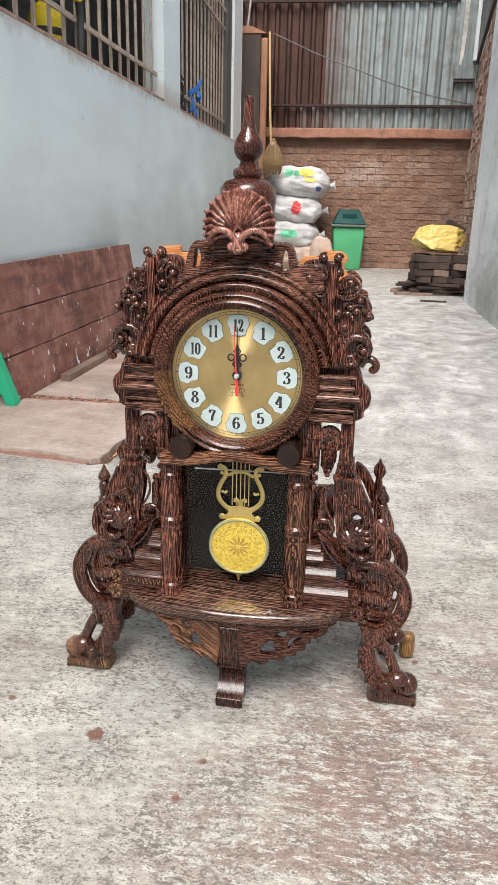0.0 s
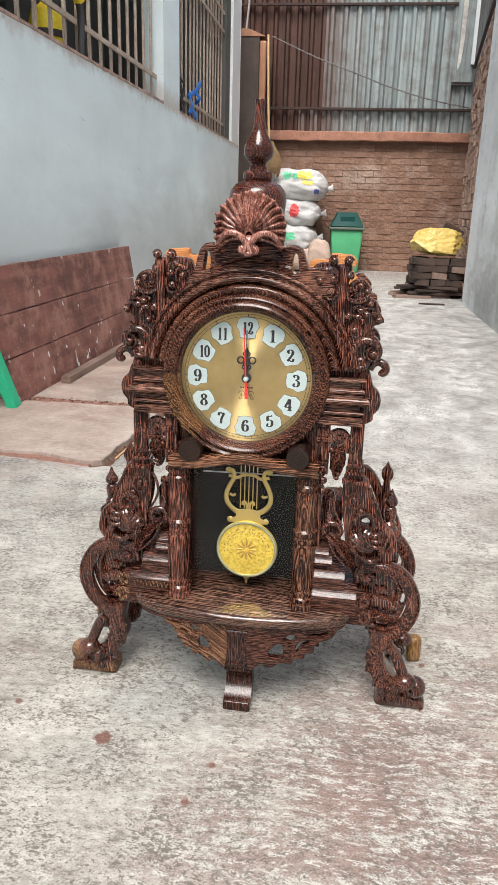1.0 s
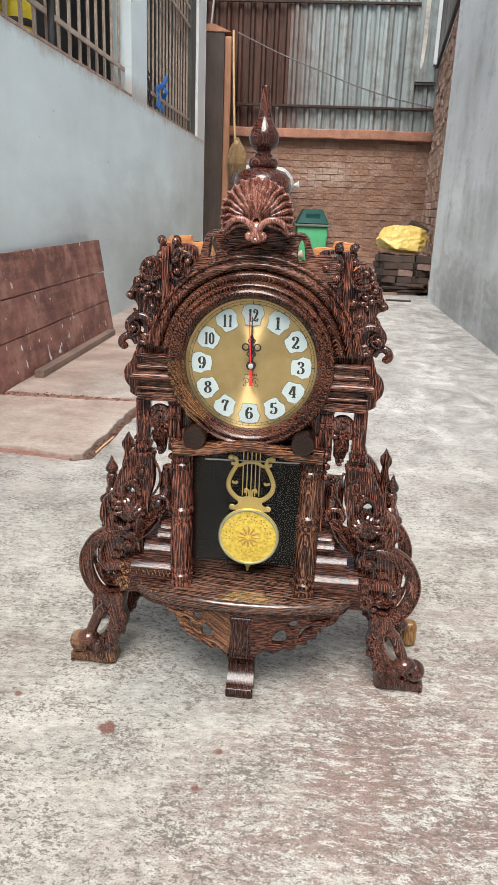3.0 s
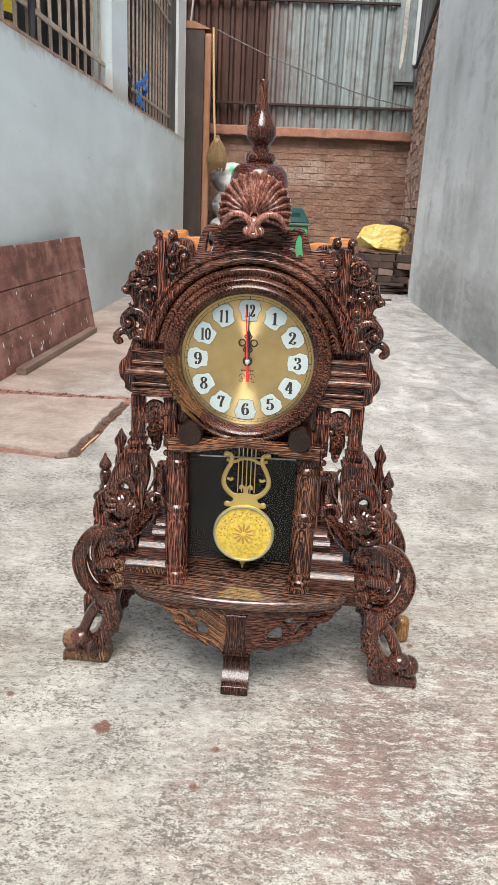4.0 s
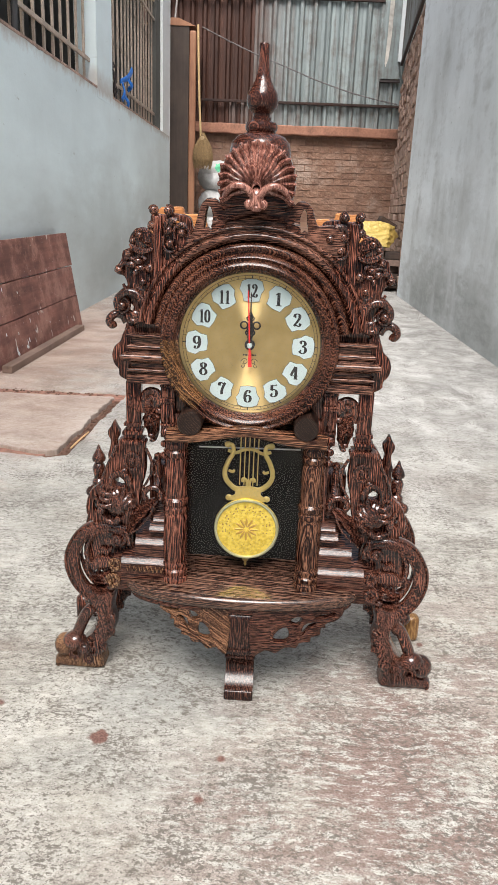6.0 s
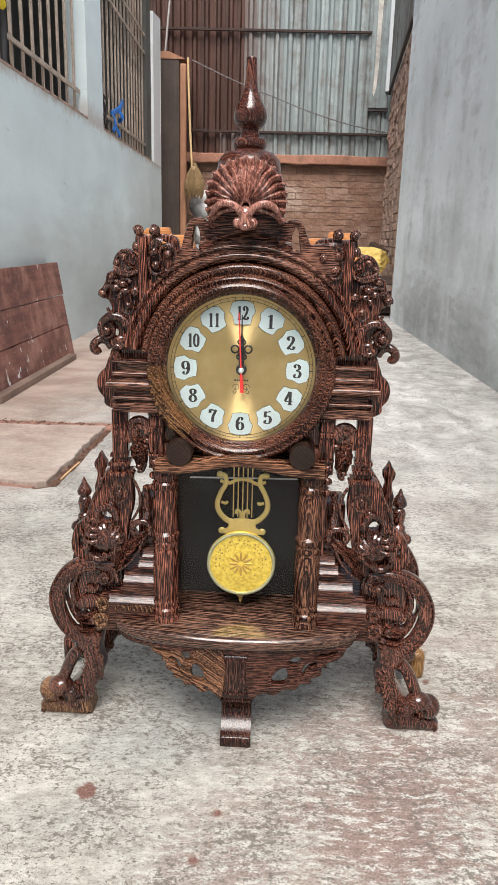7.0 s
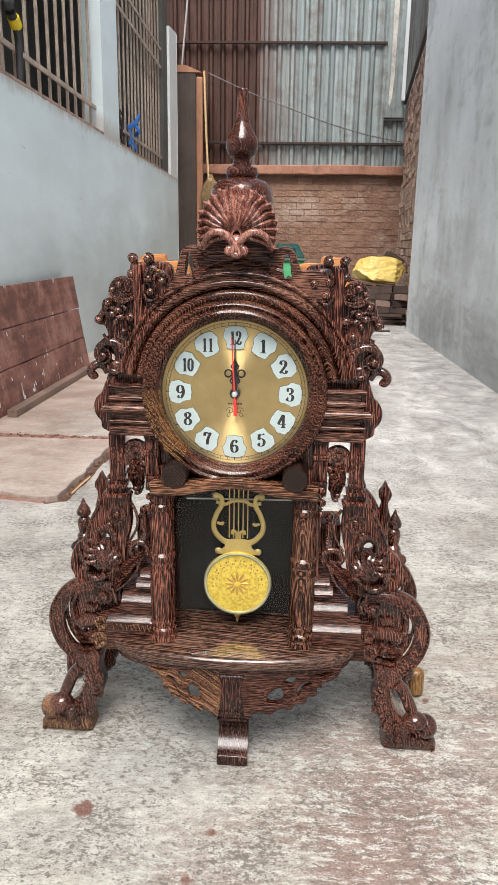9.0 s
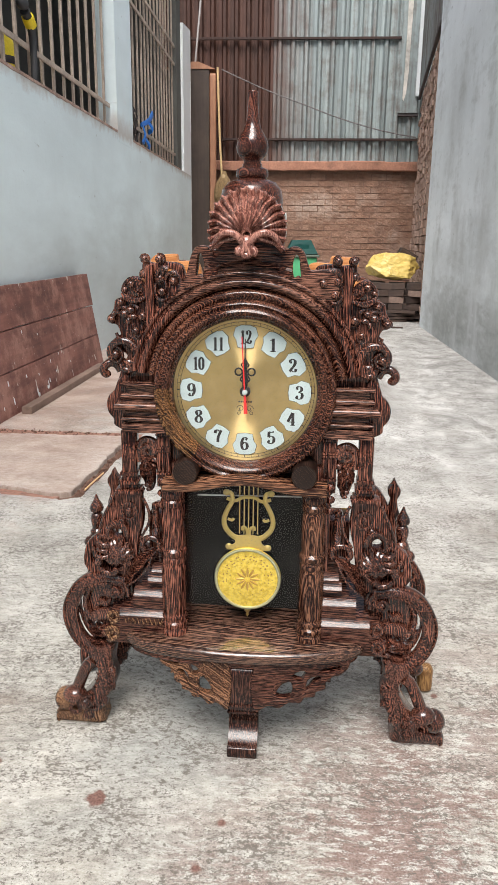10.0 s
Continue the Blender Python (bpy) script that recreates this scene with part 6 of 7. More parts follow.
stroke(bm, [(0.1330, 0.4180), (0.1385, 0.4130), (0.1440, 0.4170), (0.1455, 0.4250)], -0.001, lambda s: 0.0030 * (1 - 0.4 * s))
for v in bm.verts:
    v.co.x = 0.1380 + (v.co.x - 0.1395) * 1.18
pair("carved_drop", bm, WOOD_CARVE, clock, "hanging carved leaf scroll")

# lower side panels and stepped plinth
low = [(0.148, 0.3875), (0.182, 0.3888), (0.187, 0.379), (0.192, 0.366), (0.199, 0.354), (0.2045, 0.340), (0.208, 0.326), (0.218, 0.316), (0.231, 0.302), (0.236, 0.270), (0.216, 0.250), (0.180, 0.246), (0.166, 0.258), (0.1600, 0.276), (0.1560, 0.292), (0.1545, 0.306), (0.1525, 0.318), (0.1495, 0.329), (0.1472, 0.342), (0.1470, 0.355), (0.1478, 0.367), (0.1480, 0.377)]
gaps = [[(0.1780, 0.322), (0.1845, 0.329), (0.1915, 0.325), (0.1910, 0.316), (0.1810, 0.315)], [(0.2180, 0.287), (0.2230, 0.291), (0.2250, 0.278), (0.2200, 0.274)], [(0.1905, 0.272), (0.1990, 0.276), (0.2010, 0.268), (0.1940, 0.265)]]
panel = add_slab(bmesh.new(), curve2(low), 0.0, 0.018, 0.003, [curve2(h, 2) for h in gaps])
pair("side_panel", panel, WOOD_Z, clock, "pierced shoulder panel")


def relief(name, kind, *args):
    """One carved piece on both side panels."""
    bm = bmesh.new()
    kind(bm, *args)
    pair(name, bm, WOOD_CARVE, clock)


def eye(bm, x, z, r, y):
    """A raised ring with a boss in it."""
    add_tube(bm, [Vector((x + r * math.cos(a), y, z + 1.12 * r * math.sin(a))) for a in (2 * math.pi * k / 24 for k in range(25))], r * 0.24, 8)
    add_ball(bm, (x, y, z), r * 0.50, (0.85, 0.7, 1.2), 12)


relief("carved_eye", eye, 0.1655, 0.3565, 0.0110, -0.001)
relief("carved_knob", add_ball, (0.1770, -0.001, 0.3405), 0.0050, (1, 0.8, 1), 10)
# rims, the arch over the opening and the ring below the leaves
for pts, th, y in (
    ([(0.1880, 0.3790), (0.1935, 0.3650), (0.2010, 0.3510), (0.2065, 0.3360), (0.2105, 0.3240)], 0.0024, -0.001),
    ([(0.1455, 0.3770), (0.1395, 0.3650), (0.1365, 0.3520), (0.1375, 0.3400), (0.1440, 0.3260), (0.1510, 0.3150)], 0.0024, -0.001),
    ([(0.1695, 0.3200), (0.1720, 0.3320), (0.1800, 0.3390), (0.1895, 0.3370), (0.1960, 0.3290), (0.1970, 0.3190), (0.1930, 0.3130)], 0.0046, -0.004),
    ([(0.1700, 0.3080), (0.1680, 0.2930), (0.1720, 0.2780), (0.1820, 0.2660), (0.1950, 0.2600), (0.2080, 0.2640)], 0.0046, -0.006),
    ([(0.1960, 0.3120), (0.2030, 0.3180), (0.2100, 0.3140), (0.2120, 0.3060)], 0.0036, -0.004),
    ([(0.2080, 0.2640), (0.2150, 0.2740), (0.2160, 0.2880), (0.2210, 0.3000)], 0.0036, -0.003),
):
    relief("carved_scroll", stroke, pts, y, lambda s, th=th: th * (1 - 0.3 * s))
# a leafy boss on the knee: curling lobes fanned round a swelling, three blunt fingers and a lip below
relief("carved_boss", add_ball, (0.1925, -0.002, 0.2920), 0.0165, (0.9, 0.75, 1.25), 18)
for turn, size in ((98, 0.024), (122, 0.028), (144, 0.030), (165, 0.030), (187, 0.029), (209, 0.029), (232, 0.027), (256, 0.024)):
    a = radians(turn)
    bow = 0.0055 if turn < 175 else -0.0055
    pts = []
    for q in (0.18, 0.42, 0.68, 0.88, 1.0):
        off = bow * math.sin(math.pi * q)
        pts.append((0.1925 + size * q * math.cos(a) - off * math.sin(a), 0.2920 + size * q * math.sin(a) + off * math.cos(a), -0.0140 + 0.0095 * q * q))
    relief("carved_lobe", stroke, pts, 0, lambda s: 0.0018 + 0.0027 * math.sin(math.pi * min(1, 0.25 + 0.8 * s)), 0.9, 5, 8)
    tip = bmesh.new()
    add_tube(tip, spiral(pts[-1][0], pts[-1][1], 0.0034, 0.0012, turn, 1.0 if bow > 0 else -1.0, -0.0065, 0.003, 12), lambda s: 0.0017, 6)
    pair("carved_curl", tip, WOOD_CARVE, clock)
for x, z, slope in ((0.1985, 0.3090, 0.5), (0.2010, 0.2995, 0.2), (0.2005, 0.2895, -0.1)):
    relief("carved_finger", stroke, [(x - 0.005, z - 0.004 * slope, -0.013), (x + 0.003, z, -0.016), (x + 0.010, z + 0.006 * slope, -0.010)], 0, lambda s: 0.0042 * (1 - 0.35 * s), 0.9, 5, 10)
relief("carved_lip", stroke, [(0.1820, 0.2700), (0.1900, 0.2630), (0.2000, 0.2630), (0.2090, 0.2700)], -0.009, lambda s: 0.0052 * (1 - 0.3 * s), 0.9, 6, 10)
relief("carved_knob", add_ball, (0.2110, -0.007, 0.2790), 0.0062, (1, 0.9, 1.2), 12)
# turned link, hooked scroll and long leaf towards the column
link = [(0.0, 0.325), (0.0050, 0.326), (0.0062, 0.331), (0.0040, 0.335), (0.0048, 0.342), (0.0054, 0.350), (0.0040, 0.356), (0.0060, 0.359), (0.0056, 0.365), (0.0, 0.368)]
pair("link", add_lathe(bmesh.new(), link, Matrix.Translation((0.1300, 0.012, 0.0)), 14), WOOD_CARVE, clock, "small turned link")
relief("carved_scroll", stroke, [(0.1240, 0.2980), (0.1225, 0.3070), (0.1275, 0.3140), (0.1360, 0.3165), (0.1450, 0.3130), (0.1495, 0.3040), (0.1460, 0.2970)], 0.000, lambda s: 0.0052 - 0.001 * s, 0.9, 6, 10)
relief("carved_scroll", stroke, [(0.1300, 0.3280, 0.010), (0.1300, 0.3200, 0.006), (0.1310, 0.3140, 0.003)], 0.004, lambda s: 0.0048)
relief("carved_leaf", leaf, (0.1290, 0.2980), (0.1730, 0.2380), 0.0100, -0.001, 0.0085, -0.10)
relief("carved_leaf", leaf, (0.1440, 0.2960), (0.1760, 0.2480), 0.0052, -0.001, 0.006, 0.08)
relief("carved_strand", stroke, [(0.1330, 0.2920), (0.1400, 0.2740), (0.1540, 0.2560), (0.1700, 0.2440)], -0.009, lambda s: 0.0022 * (1 - 0.4 * s))
for x1, z0, z1, f, slope in ((0.134, 0.264, 0.276, 0.008, 0.005), (0.139, 0.250, 0.264, 0.012, 0.0065), (0.150, 0.241, 0.250, 0.004, 0.002), (0.160, 0.213, 0.241, 0.016, 0.0075), (0.166, 0.209, 0.214, 0.007, 0.001), (0.180, 0.172, 0.212, 0.022, 0.0075)):
    bm = bmesh.new()
    face = max(z0 + 0.25 * (z1 - z0), z1 - 0.010)
    ring = [(0.10, z0), (0.10, z1), (slope + 0.002 - f, z1), (slope - f, z1 - 0.0006), (0.55 * slope - f, face + 0.38 * (z1 - face)), (0.16 * slope - f, face + 0.10 * (z1 - face)), (-f, face), (-f, z0)]
    ends = [[bm.verts.new((x, y, z)) for y, z in ring] for x in (0.112, x1)]
    for i in range(len(ring)):
        j = (i + 1) % len(ring)
        bm.faces.new((ends[0][i], ends[0][j], ends[1][j], ends[1][i]))
    bm.faces.new(ends[0][::-1])
    bm.faces.new(ends[1])
    pair("plinth_step", bm, WOOD_APRON, clock)
# pale chip-carved band on one end of the plinth
bm = bmesh.new()
for k in range(9):
    x = -0.1720 + 0.0062 * k
    for sx in (0.0, 0.0031):
        add_tube(bm, [Vector((x + sx, -0.0228, 0.1905 if sx else 0.2000)), Vector((x + sx + 0.0031, -0.0228, 0.2000 if sx else 0.1905))], 0.0009, 5)
part("chip_carving", bm, WOOD_TAN, clock, "pale zigzag chip carving")


def leg(bm, bm2, y):
    """One scrolled cabriole leg: broad C-scroll with beaded lips, leaf filling, scaly shin and a slim strut."""
    sweep = [(0.1800, 0.2460), (0.2030, 0.2500), (0.2260, 0.2470), (0.2440, 0.2370), (0.2560, 0.2200), (0.2635, 0.2000), (0.2635, 0.1780), (0.2550, 0.1540), (0.2400, 0.1360), (0.2210, 0.1240)]
    line = smooth_line([(x, y, z) for x, z in sweep], 6)
    width = lambda s: 0.0060 + 0.0050 * math.sin(math.pi * min(1, 0.12 + 0.75 * s)) ** 0.8
    add_tube(bm, line, width, 16, 1.15)
    n = len(line)
    for off, th, lift in ((-0.82, 0.0022, 0.0080), (0.80, 0.0024, 0.0085), (0.15, 0.0016, 0.0125)):
        pts = []
        for i, p in enumerate(line):
            d = (line[min(n - 1, i + 1)] - line[max(0, i - 1)]).normalized()
            side = Vector((d.z, 0, -d.x))
            pts.append(p - side * off * width(i / (n - 1)) + Vector((0, -lift, 0)))
        add_tube(bm2, pts, lambda s, th=th: th * (0.6 + 0.4 * math.sin(math.pi * s)), 7)
    # recessed field inside the scroll, framed by a second, slimmer band
    fill = [(0.172, 0.240), (0.170, 0.212), (0.178, 0.190), (0.183, 0.168), (0.190, 0.148), (0.203, 0.136), (0.222, 0.138), (0.240, 0.152), (0.252, 0.176), (0.254, 0.205), (0.246, 0.226), (0.232, 0.242), (0.205, 0.250), (0.186, 0.249)]
    holes = [[(0.2440, 0.220), (0.2505, 0.214), (0.2525, 0.196), (0.2505, 0.183), (0.2450, 0.188), (0.2465, 0.202)], [(0.2290, 0.1730), (0.2390, 0.1800), (0.2410, 0.1700), (0.2340, 0.1650)], [(0.2170, 0.1670), (0.2235, 0.1720), (0.2245, 0.1640)]]
    add_slab(bm, curve2(fill), y + 0.003, y + 0.014, 0.002, [curve2(h) for h in holes])
    inner = smooth_line([(x, y - 0.002, z) for x, z in ((0.1960, 0.2430), (0.2130, 0.2440), (0.2290, 0.2360), (0.2395, 0.2200), (0.2420, 0.2020), (0.2380, 0.1870), (0.2280, 0.1760))], 6)
    add_tube(bm, inner, lambda s: 0.0046 * (1 - 0.25 * s), 10)
    for i in range(4, len(inner) - 4, 4):
        p = inner[i]
        add_ball(bm2, (p.x, p.y - 0.0030, p.z), 0.0030, (1.3, 0.8, 1.3), 8)
    add_tube(bm2, spiral(0.1935, 0.2295, 0.0135, 0.0030, 75, 1.6, y - 0.004, 0.007), lambda s: 0.0044 * (1 - 0.35 * s), 8)
    add_ball(bm2, (0.1935, y - 0.010, 0.2295), 0.0042, (1, 0.9, 1), 10)
    stroke(bm2, [(0.1760, 0.2220), (0.1775, 0.2380), (0.1890, 0.2470), (0.2070, 0.2470)], y - 0.006, lambda s: 0.0038 * (1 - 0.3 * s))
    for x, z, r in ((0.1890, 0.1860, 0.0100), (0.1930, 0.1625, 0.0115)):
        add_tube(bm2, spiral(x, z, r, r * 0.35, 40, 0.85, y - 0.004, 0.004, 22), lambda s: 0.0034 * (1 - 0.25 * s), 8)
    stroke(bm2, [(0.2040, 0.2140), (0.2100, 0.2060), (0.2180, 0.2090), (0.2260, 0.2010)], y - 0.001, lambda s: 0.0040 * (0.4 + math.sin(math.pi * s)))
    add_slab(bm, curve2([(0.196, 0.196), (0.210, 0.200), (0.228, 0.196), (0.236, 0.186), (0.226, 0.178), (0.210, 0.180), (0.198, 0.184)]), y - 0.006, y + 0.006, 0.004)
    for p0, p1, wd, bend in (((0.206, 0.172), (0.236, 0.164), 0.0070, 0.2), ((0.200, 0.160), (0.230, 0.152), 0.0070, -0.2), ((0.204, 0.146), (0.238, 0.148), 0.0065, 0.15)):
        leaf(bm2, p0, p1, wd, y - 0.004, 0.008, bend)
    for x, z, r in ((0.2130, 0.1640, 0.0065), (0.2050, 0.1500, 0.0055)):
        add_ball(bm2, (x, y - 0.008, z), r, (1.2, 0.9, 0.9), 10)
    # shin, swelling at the calf and running out over the foot
    outer = [(0.200, 0.142), (0.2020, 0.124), (0.2045, 0.104), (0.1995, 0.084), (0.2030, 0.066), (0.2140, 0.046), (0.2230, 0.026), (0.2460, 0.022), (0.2600, 0.036), (0.2480, 0.052), (0.2360, 0.070), (0.2285, 0.090), (0.2300, 0.106), (0.2420, 0.122), (0.230, 0.142)]
    add_slab(bm, curve2(outer), y - 0.012, y + 0.022, 0.009)
    for i in range(8):
        z = 0.132 - 0.0125 * i
        cx = 0.2165 - 0.0022 * math.sin(i * 0.9) + 0.0030 * max(0, i - 4)
        for j in (-1, 0, 1):
            stroke(bm2, [(cx + 0.0085 * j - 0.0040, z + 0.002), (cx + 0.0085 * j, z - 0.0045), (cx + 0.0085 * j + 0.0040, z + 0.002)], y - 0.0118, lambda s: 0.0006 + 0.0008 * math.sin(math.pi * s), 0.9, 3, 6)
    for x, z, r in ((0.2030, 0.0930, 0.0075), (0.2045, 0.0700, 0.0080), (0.2180, 0.0440, 0.0085)):
        add_ball(bm2, (x + 0.002, y - 0.004, z), r * 0.95, (0.9, 1.1, 1.25), 12)
        add_tube(bm2, spiral(x + 0.003, z, r * 0.9, r * 0.3, 200, -1.1, y - 0.0130, 0.002, 18), lambda s: 0.0016 * (1 - 0.4 * s), 6)
    # smooth strut and the curl over the foot
    stroke(bm2, [(0.2330, 0.1120), (0.2420, 0.1030), (0.2500, 0.0880), (0.2590, 0.0660)], y - 0.004, lambda s: 0.0090, 1.0, 6, 14)
    add_ball(bm2, (0.2640, y - 0.008, 0.0530), 0.0160, (1.15, 1.0, 0.85), 16)
    add_ball(bm2, (0.2480, y - 0.010, 0.0420), 0.0125, (1.1, 1.0, 0.9), 14)
    for x, z, r in ((0.2440, 0.0470, 0.0095), (0.2600, 0.0360, 0.0105), (0.2390, 0.0270, 0.0085)):
        for q in (1.0, 0.62):
            add_tube(bm2, spiral(x, z, r * q, r * q * 0.8, 100, -0.95, y - 0.020, 0.0, 20), 0.0015, 6)
    return bm, bm2


REAR_FOOT = wenge("dull_sapwood", "z", (0.34, 0.19, 0.075), (0.13, 0.062, 0.024), 0.5, 0.4)


def claw(bm, y):
    foot = [(0.2225, 0.0), (0.260, 0.0), (0.296, 0.0), (0.2990, 0.004), (0.2980, 0.014), (0.288, 0.020), (0.270, 0.022), (0.252, 0.028), (0.236, 0.032), (0.224, 0.030), (0.2205, 0.012)]
    add_slab(bm, curve2(foot), y - 0.020, y + 0.018, 0.0085)
    return bm


for name, shift in (("front", 0.0), ("rear", 0.125)):
    limb, curls = leg(bmesh.new(), bmesh.new(), shift + 0.006)
    legs = pair(name + "_leg", limb, WOOD_CARVE, clock, "scrolled leg with claw foot")
    for flip, ob in zip((1, -1), legs):
        ob.location.x = 0.004
        part("leg_carving", curls.copy() if flip > 0 else mirrored(curls), WOOD_CARVE, ob, "curled leaves and scrolls", True)
        if shift:
            part("foot", box(min(flip * 0.276, flip * 0.302), max(flip * 0.276, flip * 0.302), shift + 0.005, shift + 0.03, 0.0, 0.050, 0.010, 3), REAR_FOOT if flip > 0 else WOOD_Z, ob, "pale rounded rear foot" if flip > 0 else "", True)
            continue
        bm = claw(bmesh.new(), shift + 0.018)
        part("foot", bm if flip > 0 else mirrored(bm), WOOD_CARVE if flip > 0 else WOOD_TAN, ob, "" if flip > 0 else "tan raw edged foot", True)
        part("toe", add_ball(bmesh.new(), (flip * 0.2820, shift + 0.008, 0.0375), 0.0180, (0.95, 1.0, 1.05), 16), WOOD_CARVE if flip > 0 else WOOD_TAN, ob, "", True)
pair("leg_rail", box(0.196, 0.214, 0.012, 0.125, 0.165, 0.235, 0.003), WOOD_Z, clock)
pair("side_wall", box(0.1185, 0.150, 0.050, 0.108, 0.16, 0.335, 0.003), WOOD_Z, clock)

# pointed pinnacles on the shoulders: turned in front, cut from board behind
pin = [(0.0, 0.322), (0.0085, 0.322), (0.0088, 0.331), (0.0062, 0.335), (0.0072, 0.343), (0.0080, 0.351), (0.0066, 0.357), (0.0046, 0.3595), (0.0078, 0.3625), (0.0086, 0.3665), (0.0070, 0.3720), (0.0032, 0.3795), (0.0014, 0.3860), (0.0, 0.3885)]
bm = add_lathe(bmesh.new(), pin, Matrix.Translation((0.2230, 0.033, -0.020)) @ Matrix.Diagonal((1.22, 1.22, 1, 1)), 20)
add_box(bm, 0.2100, 0.2360, 0.021, 0.043, 0.287, 0.304, 0.003)
add_ball(bm, (0.2350, 0.030, 0.293), 0.0085, (1, 0.9, 1), 10)
pair("pinnacle", bm, WOOD_CARVE, clock, "turned pointed pinnacle")
flame = [(0.0, 0.402), (0.0040, 0.394), (0.0092, 0.386), (0.0090, 0.378), (0.0052, 0.370), (0.0066, 0.358), (0.0100, 0.346), (0.0090, 0.332), (0.0120, 0.318), (-0.0120, 0.318), (-0.0090, 0.332), (-0.0100, 0.346), (-0.0066, 0.358), (-0.0052, 0.370), (-0.0090, 0.378), (-0.0092, 0.386), (-0.0040, 0.394)]
pair("rear_pinnacle", add_slab(bmesh.new(), [(x + 0.218, z - 0.020) for x, z in curve2(flame)], 0.108, 0.122, 0.002), WOOD_Z, clock, "flame shaped board pinnacle")
back_rim = [(0.180, 0.372), (0.194, 0.364), (0.206, 0.348), (0.214, 0.330), (0.226, 0.314), (0.240, 0.290), (0.250, 0.258), (0.232, 0.252), (0.216, 0.270), (0.212, 0.296), (0.202, 0.318), (0.192, 0.340), (0.178, 0.356)]
pair("rear_panel", add_slab(bmesh.new(), curve2(back_rim), 0.112, 0.126, 0.002), WOOD_Z, clock)

# pendulum behind the glass
PY = 0.020
lyre = bmesh.new()
for s in (-1, 1):
    stroke(lyre, [(s * 0.010, 0.313), (s * 0.024, 0.316), (s * 0.037, 0.328), (s * 0.040, 0.342), (s * 0.034, 0.358), (s * 0.027, 0.370), (s * 0.028, 0.381), (s * 0.037, 0.384)], PY, lambda q: 0.0045 * (1 - 0.25 * q), 0.25)
    add_ball(lyre, (s * 0.036, PY, 0.383), 0.0062, (1, 0.3, 0.8), 10)
    stroke(lyre, [(s * 0.036, 0.374), (s * 0.022, 0.371), (s * 0.010, 0.376), (0, 0.377)], PY, 0.0026, 0.3)
    stroke(lyre, [(s * 0.034, 0.343), (s * 0.027, 0.341), (s * 0.024, 0.344)], PY, 0.0022, 0.3)
    stroke(lyre, [(s * 0.002, 0.317), (s * 0.003, 0.328), (s * 0.009, 0.331), (s * 0.010, 0.326)], PY, 0.0024, 0.3)
    add_ball(lyre, (s * 0.032, PY, 0.300), 0.0062, (1, 0.3, 0.8), 10)
base = [(-0.032, 0.296), (0.032, 0.296), (0.022, 0.306), (0.020, 0.316), (0.0, 0.3195), (-0.020, 0.316), (-0.022, 0.306)]
add_slab(lyre, [(p.x, p.y) for p in smooth_line(base, 3, True)], PY - 0.001, PY + 0.001)
lyre.transform(Matrix.Translation((0.003, 0, 0)) @ Matrix.Diagonal((0.88, 1, 1, 1)))
pen = part("pendulum", lyre, BRASS, clock, "brass lyre pendulum", True)
for k in range(5):
    part("string", add_tube(bmesh.new(), [Vector((-0.010 + 0.0065 * k, PY + 0.002, 0.320)), Vector((-0.010 + 0.0065 * k, PY + 0.002, 0.404))], 0.0008, 6), BRASS, pen, "thin brass string")
bob_n = Nodes("stamped_brass")
bob_f = bob_n.noise(220.0, 2.0, 0.5)
bob_n.bump(bob_f, 0.35, 0.001)
BOB = bob_n.done(bob_n.ramp(bob_f, (0.40, (0.86, 0.66, 0.11)), (0.64, (0.66, 0.46, 0.055))), 0.3, 0.45)
bob = [(0, 0.004), (0.030, 0.0035), (0.041, 0.0025), (0.0455, 0.0030), (0.0480, 0.0020), (0.0487, 0.0), (0.046, -0.004), (0, -0.006)]
part("bob", add_lathe(bmesh.new(), bob, at_front(0.003, 0.252, PY - 0.002), 56), BOB, pen, "round yellow brass bob with a stamped rosette", True)
bm = bmesh.new()
for k in range(12):
    a = 2 * math.pi * k / 12
    stroke(bm, [(0.003 + r * math.cos(a), 0.252 + r * math.sin(a)) for r in (0.004, 0.011, 0.018)], PY - 0.006, lambda q: 0.0007 + 0.0011 * math.sin(math.pi * q), 0.5, 3, 6)
part("rosette", bm, plain("tarnished_brass", (0.50, 0.30, 0.06), 0.5, 0.4, 0.2, 40), pen, "stamped rosette")
rim_line = [Vector((0.003 + 0.0462 * math.cos(a), PY - 0.0055, 0.252 + 0.0462 * math.sin(a))) for a in (2 * math.pi * k / 64 for k in range(65))]
part("bob_rim", add_tube(bmesh.new(), rim_line, 0.0024, 8), plain("pale_brass_rim", (0.62, 0.60, 0.36), 0.15, 0.6, 0.1, 40), pen, "pale shiny rim", True)
bm = bmesh.new()
for ring_r, count in ((0.026, 26), (0.031, 34), (0.036, 30)):
    for k in range(count):
        a = 2 * math.pi * (k + 0.3 * math.sin(k * 2.3)) / count
        if ring_r > 0.03 and math.sin(a) < -0.2:
            continue
        add_ball(bm, (0.003 + ring_r * math.cos(a), PY - 0.0052, 0.252 + ring_r * math.sin(a)), 0.0010 + 0.0005 * math.sin(k * 1.7) ** 2, (1, 0.4, 1), 6)
part("stamped_border", bm, plain("dull_brass", (0.30, 0.165, 0.04), 0.5, 0.3, 0.2, 40), pen, "stamped dotted border")
part("bob_tip", add_lathe(bmesh.new(), [(0, 0.206), (0.0035, 0.206), (0.0055, 0.202), (0.004, 0.198), (0.0018, 0.196), (0.0022, 0.192), (0.0, 0.188)], Matrix.Translation((0.003, PY, 0)), 14), BRASS, pen, "small brass tip", True)
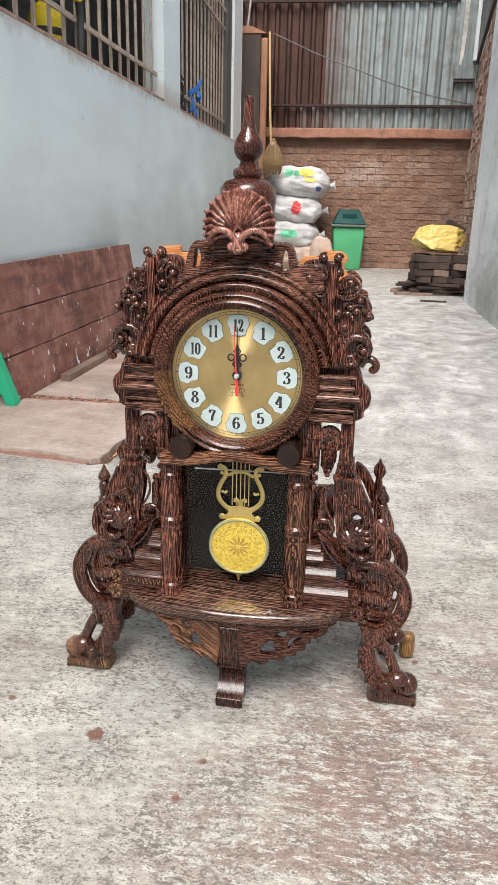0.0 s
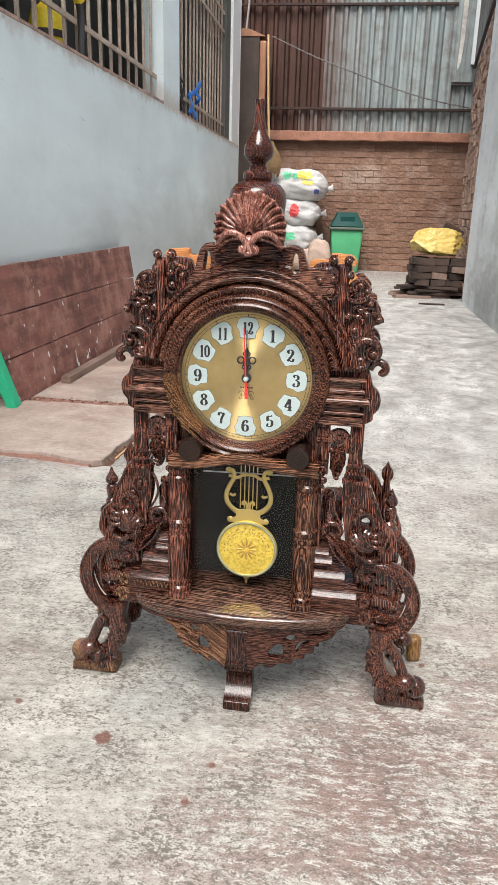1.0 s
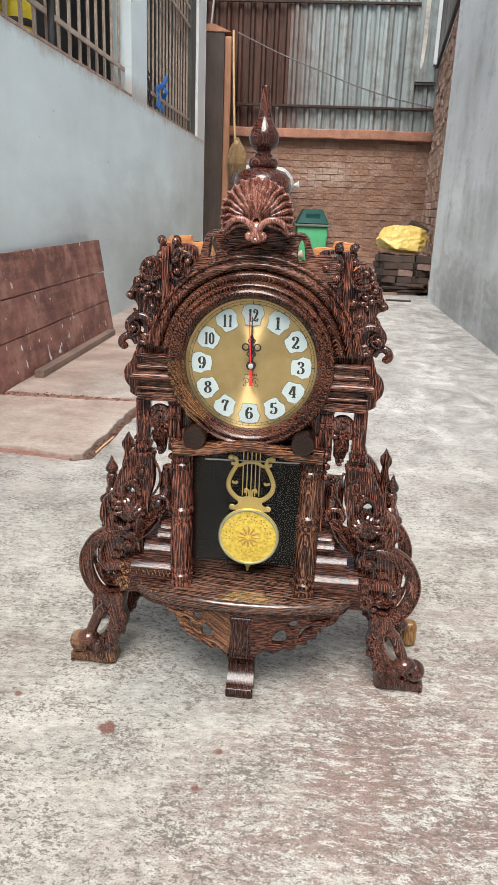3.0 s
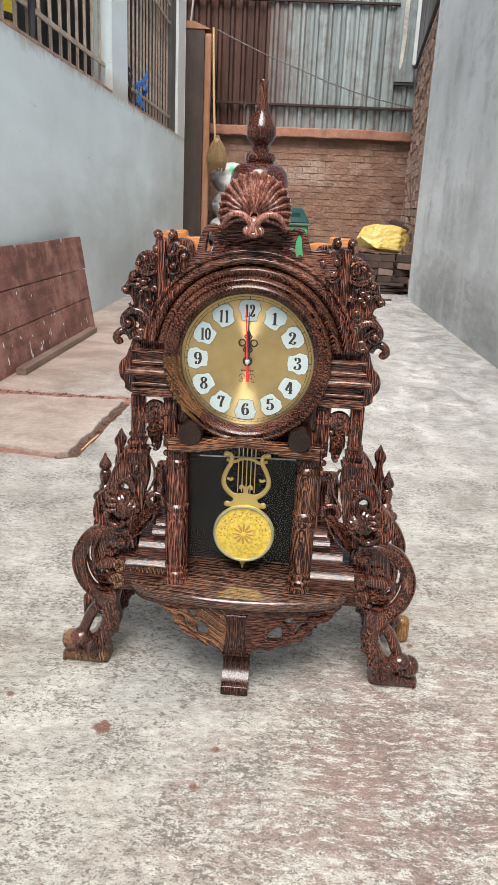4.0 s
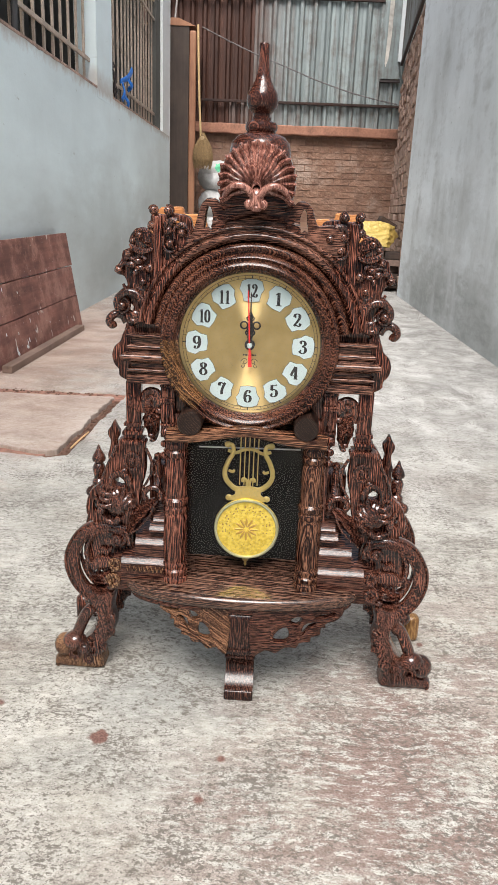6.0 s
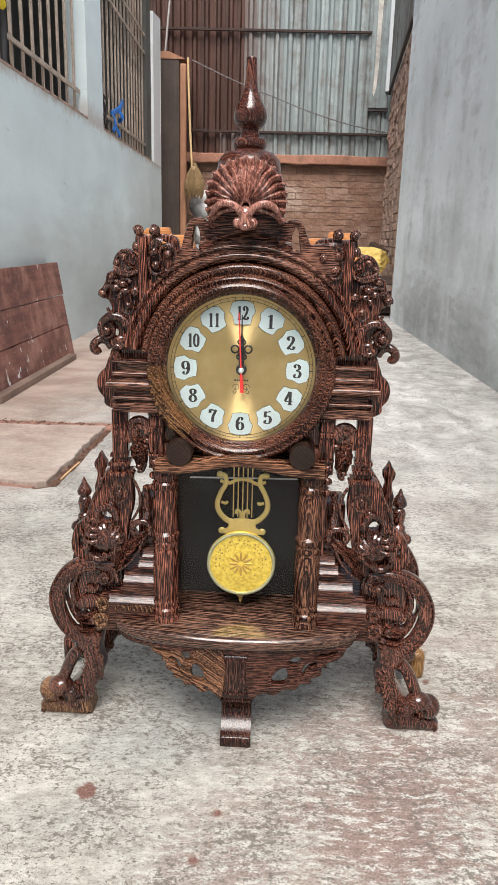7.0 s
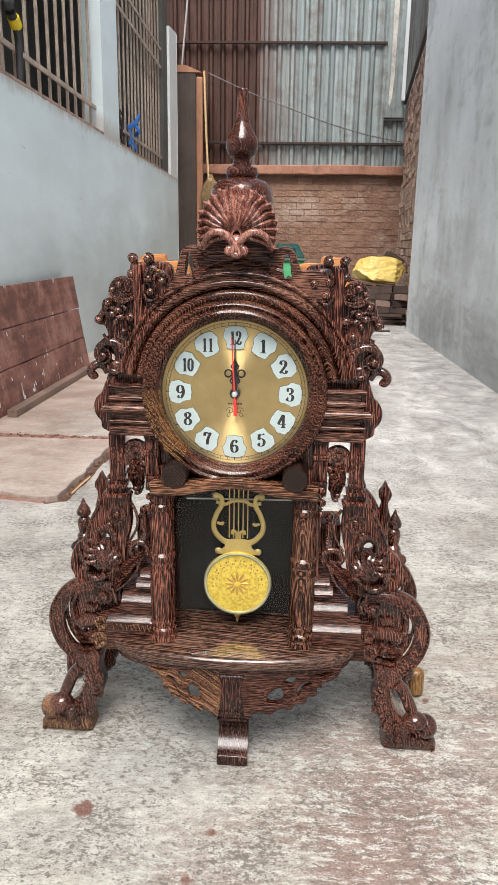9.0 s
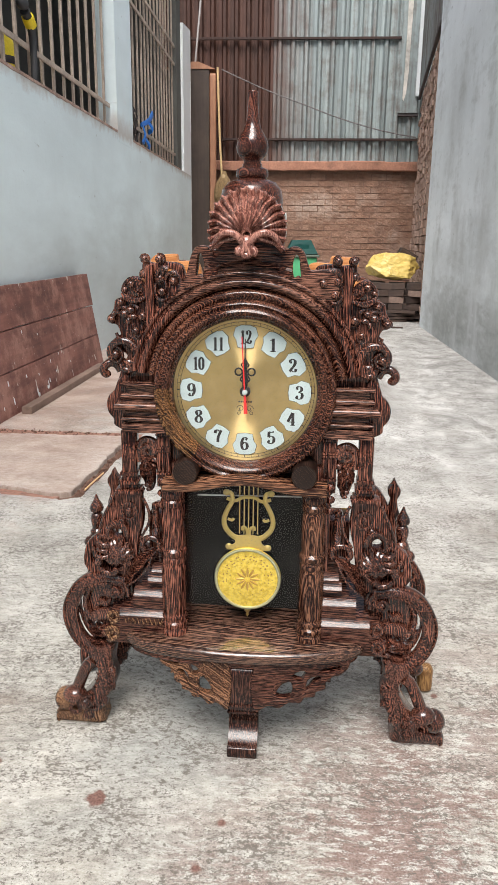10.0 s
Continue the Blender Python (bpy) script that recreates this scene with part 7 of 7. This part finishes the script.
part("cross_rod", add_tube(bmesh.new(), [Vector((-0.072, PY + 0.01, 0.374)), Vector((0.078, PY + 0.01, 0.377))], 0.0011, 6), plain("white_rod", (0.75, 0.75, 0.74), 0.4), clock, "thin pale rod")


# ---- bricks, laid one by one ----
rng = random.Random(11)
KINDS = [brick_mesh("brick", 0.184, 0.10, 0.068, s * 3.7) for s in range(6)]


def lay(parent, place, length, courses, name="brick", kinds=KINDS):
    """Courses of bricks in running bond; place(s, z) gives the pose of a brick."""
    for c in range(courses):
        z = 0.04 + c * 0.0785
        s = 0.09 + (0.095 if c % 2 else 0.0)
        while s < length:
            ob = new(name, kinds[rng.randrange(6)])
            ob.parent = parent
            ob.matrix_basis = place(s + rng.uniform(-0.004, 0.004), z + rng.uniform(-0.003, 0.003)) @ pose(0, rng.uniform(-0.004, 0.005), 0, 0, rng.uniform(-0.9, 0.9), rng.uniform(-0.7, 0.7))
            s += 0.195


lay(wall_n, lambda s, z: pose(-1.25 + s, YB + 0.055, z), 2.85, 20)
ROUGH = [brick_mesh("brick", 0.180, 0.12, 0.064, 50 + k * 2.9) for k in range(6)]
for me in ROUGH:
    me.materials[0] = BRICK_LIT_DUSTY
    for v in me.vertices:
        v.co.y += 0.010 * noise.noise(v.co * 55)
lay(brick_e, lambda s, z: pose(0.062 + rng.uniform(-0.022, 0.012), s, z, 0, 0, 90 + rng.uniform(-5, 5)), 3.3, 17, kinds=ROUGH)
bm = bmesh.new()
for c in range(17, 31):
    for i in range(17):
        a = rng.uniform(-0.020, 0.012)
        add_box(bm, 0.004 + a, 0.09, i * 0.19 + 0.095 * (c % 2), i * 0.19 + 0.095 * (c % 2) + rng.uniform(0.15, 0.18), 0.006 + c * 0.0785, 0.070 + c * 0.0785, 0.008, 1)
for v in bm.verts:
    v.co += Vector((noise.noise(v.co * 30), noise.noise(v.co * 27 + Vector((5, 0, 0))), noise.noise(v.co * 33 + Vector((0, 7, 0))))) * 0.008
tagged(part("upper_bricks", bm, BRICK_LIT_DUSTY, brick_e), kind="stuff")
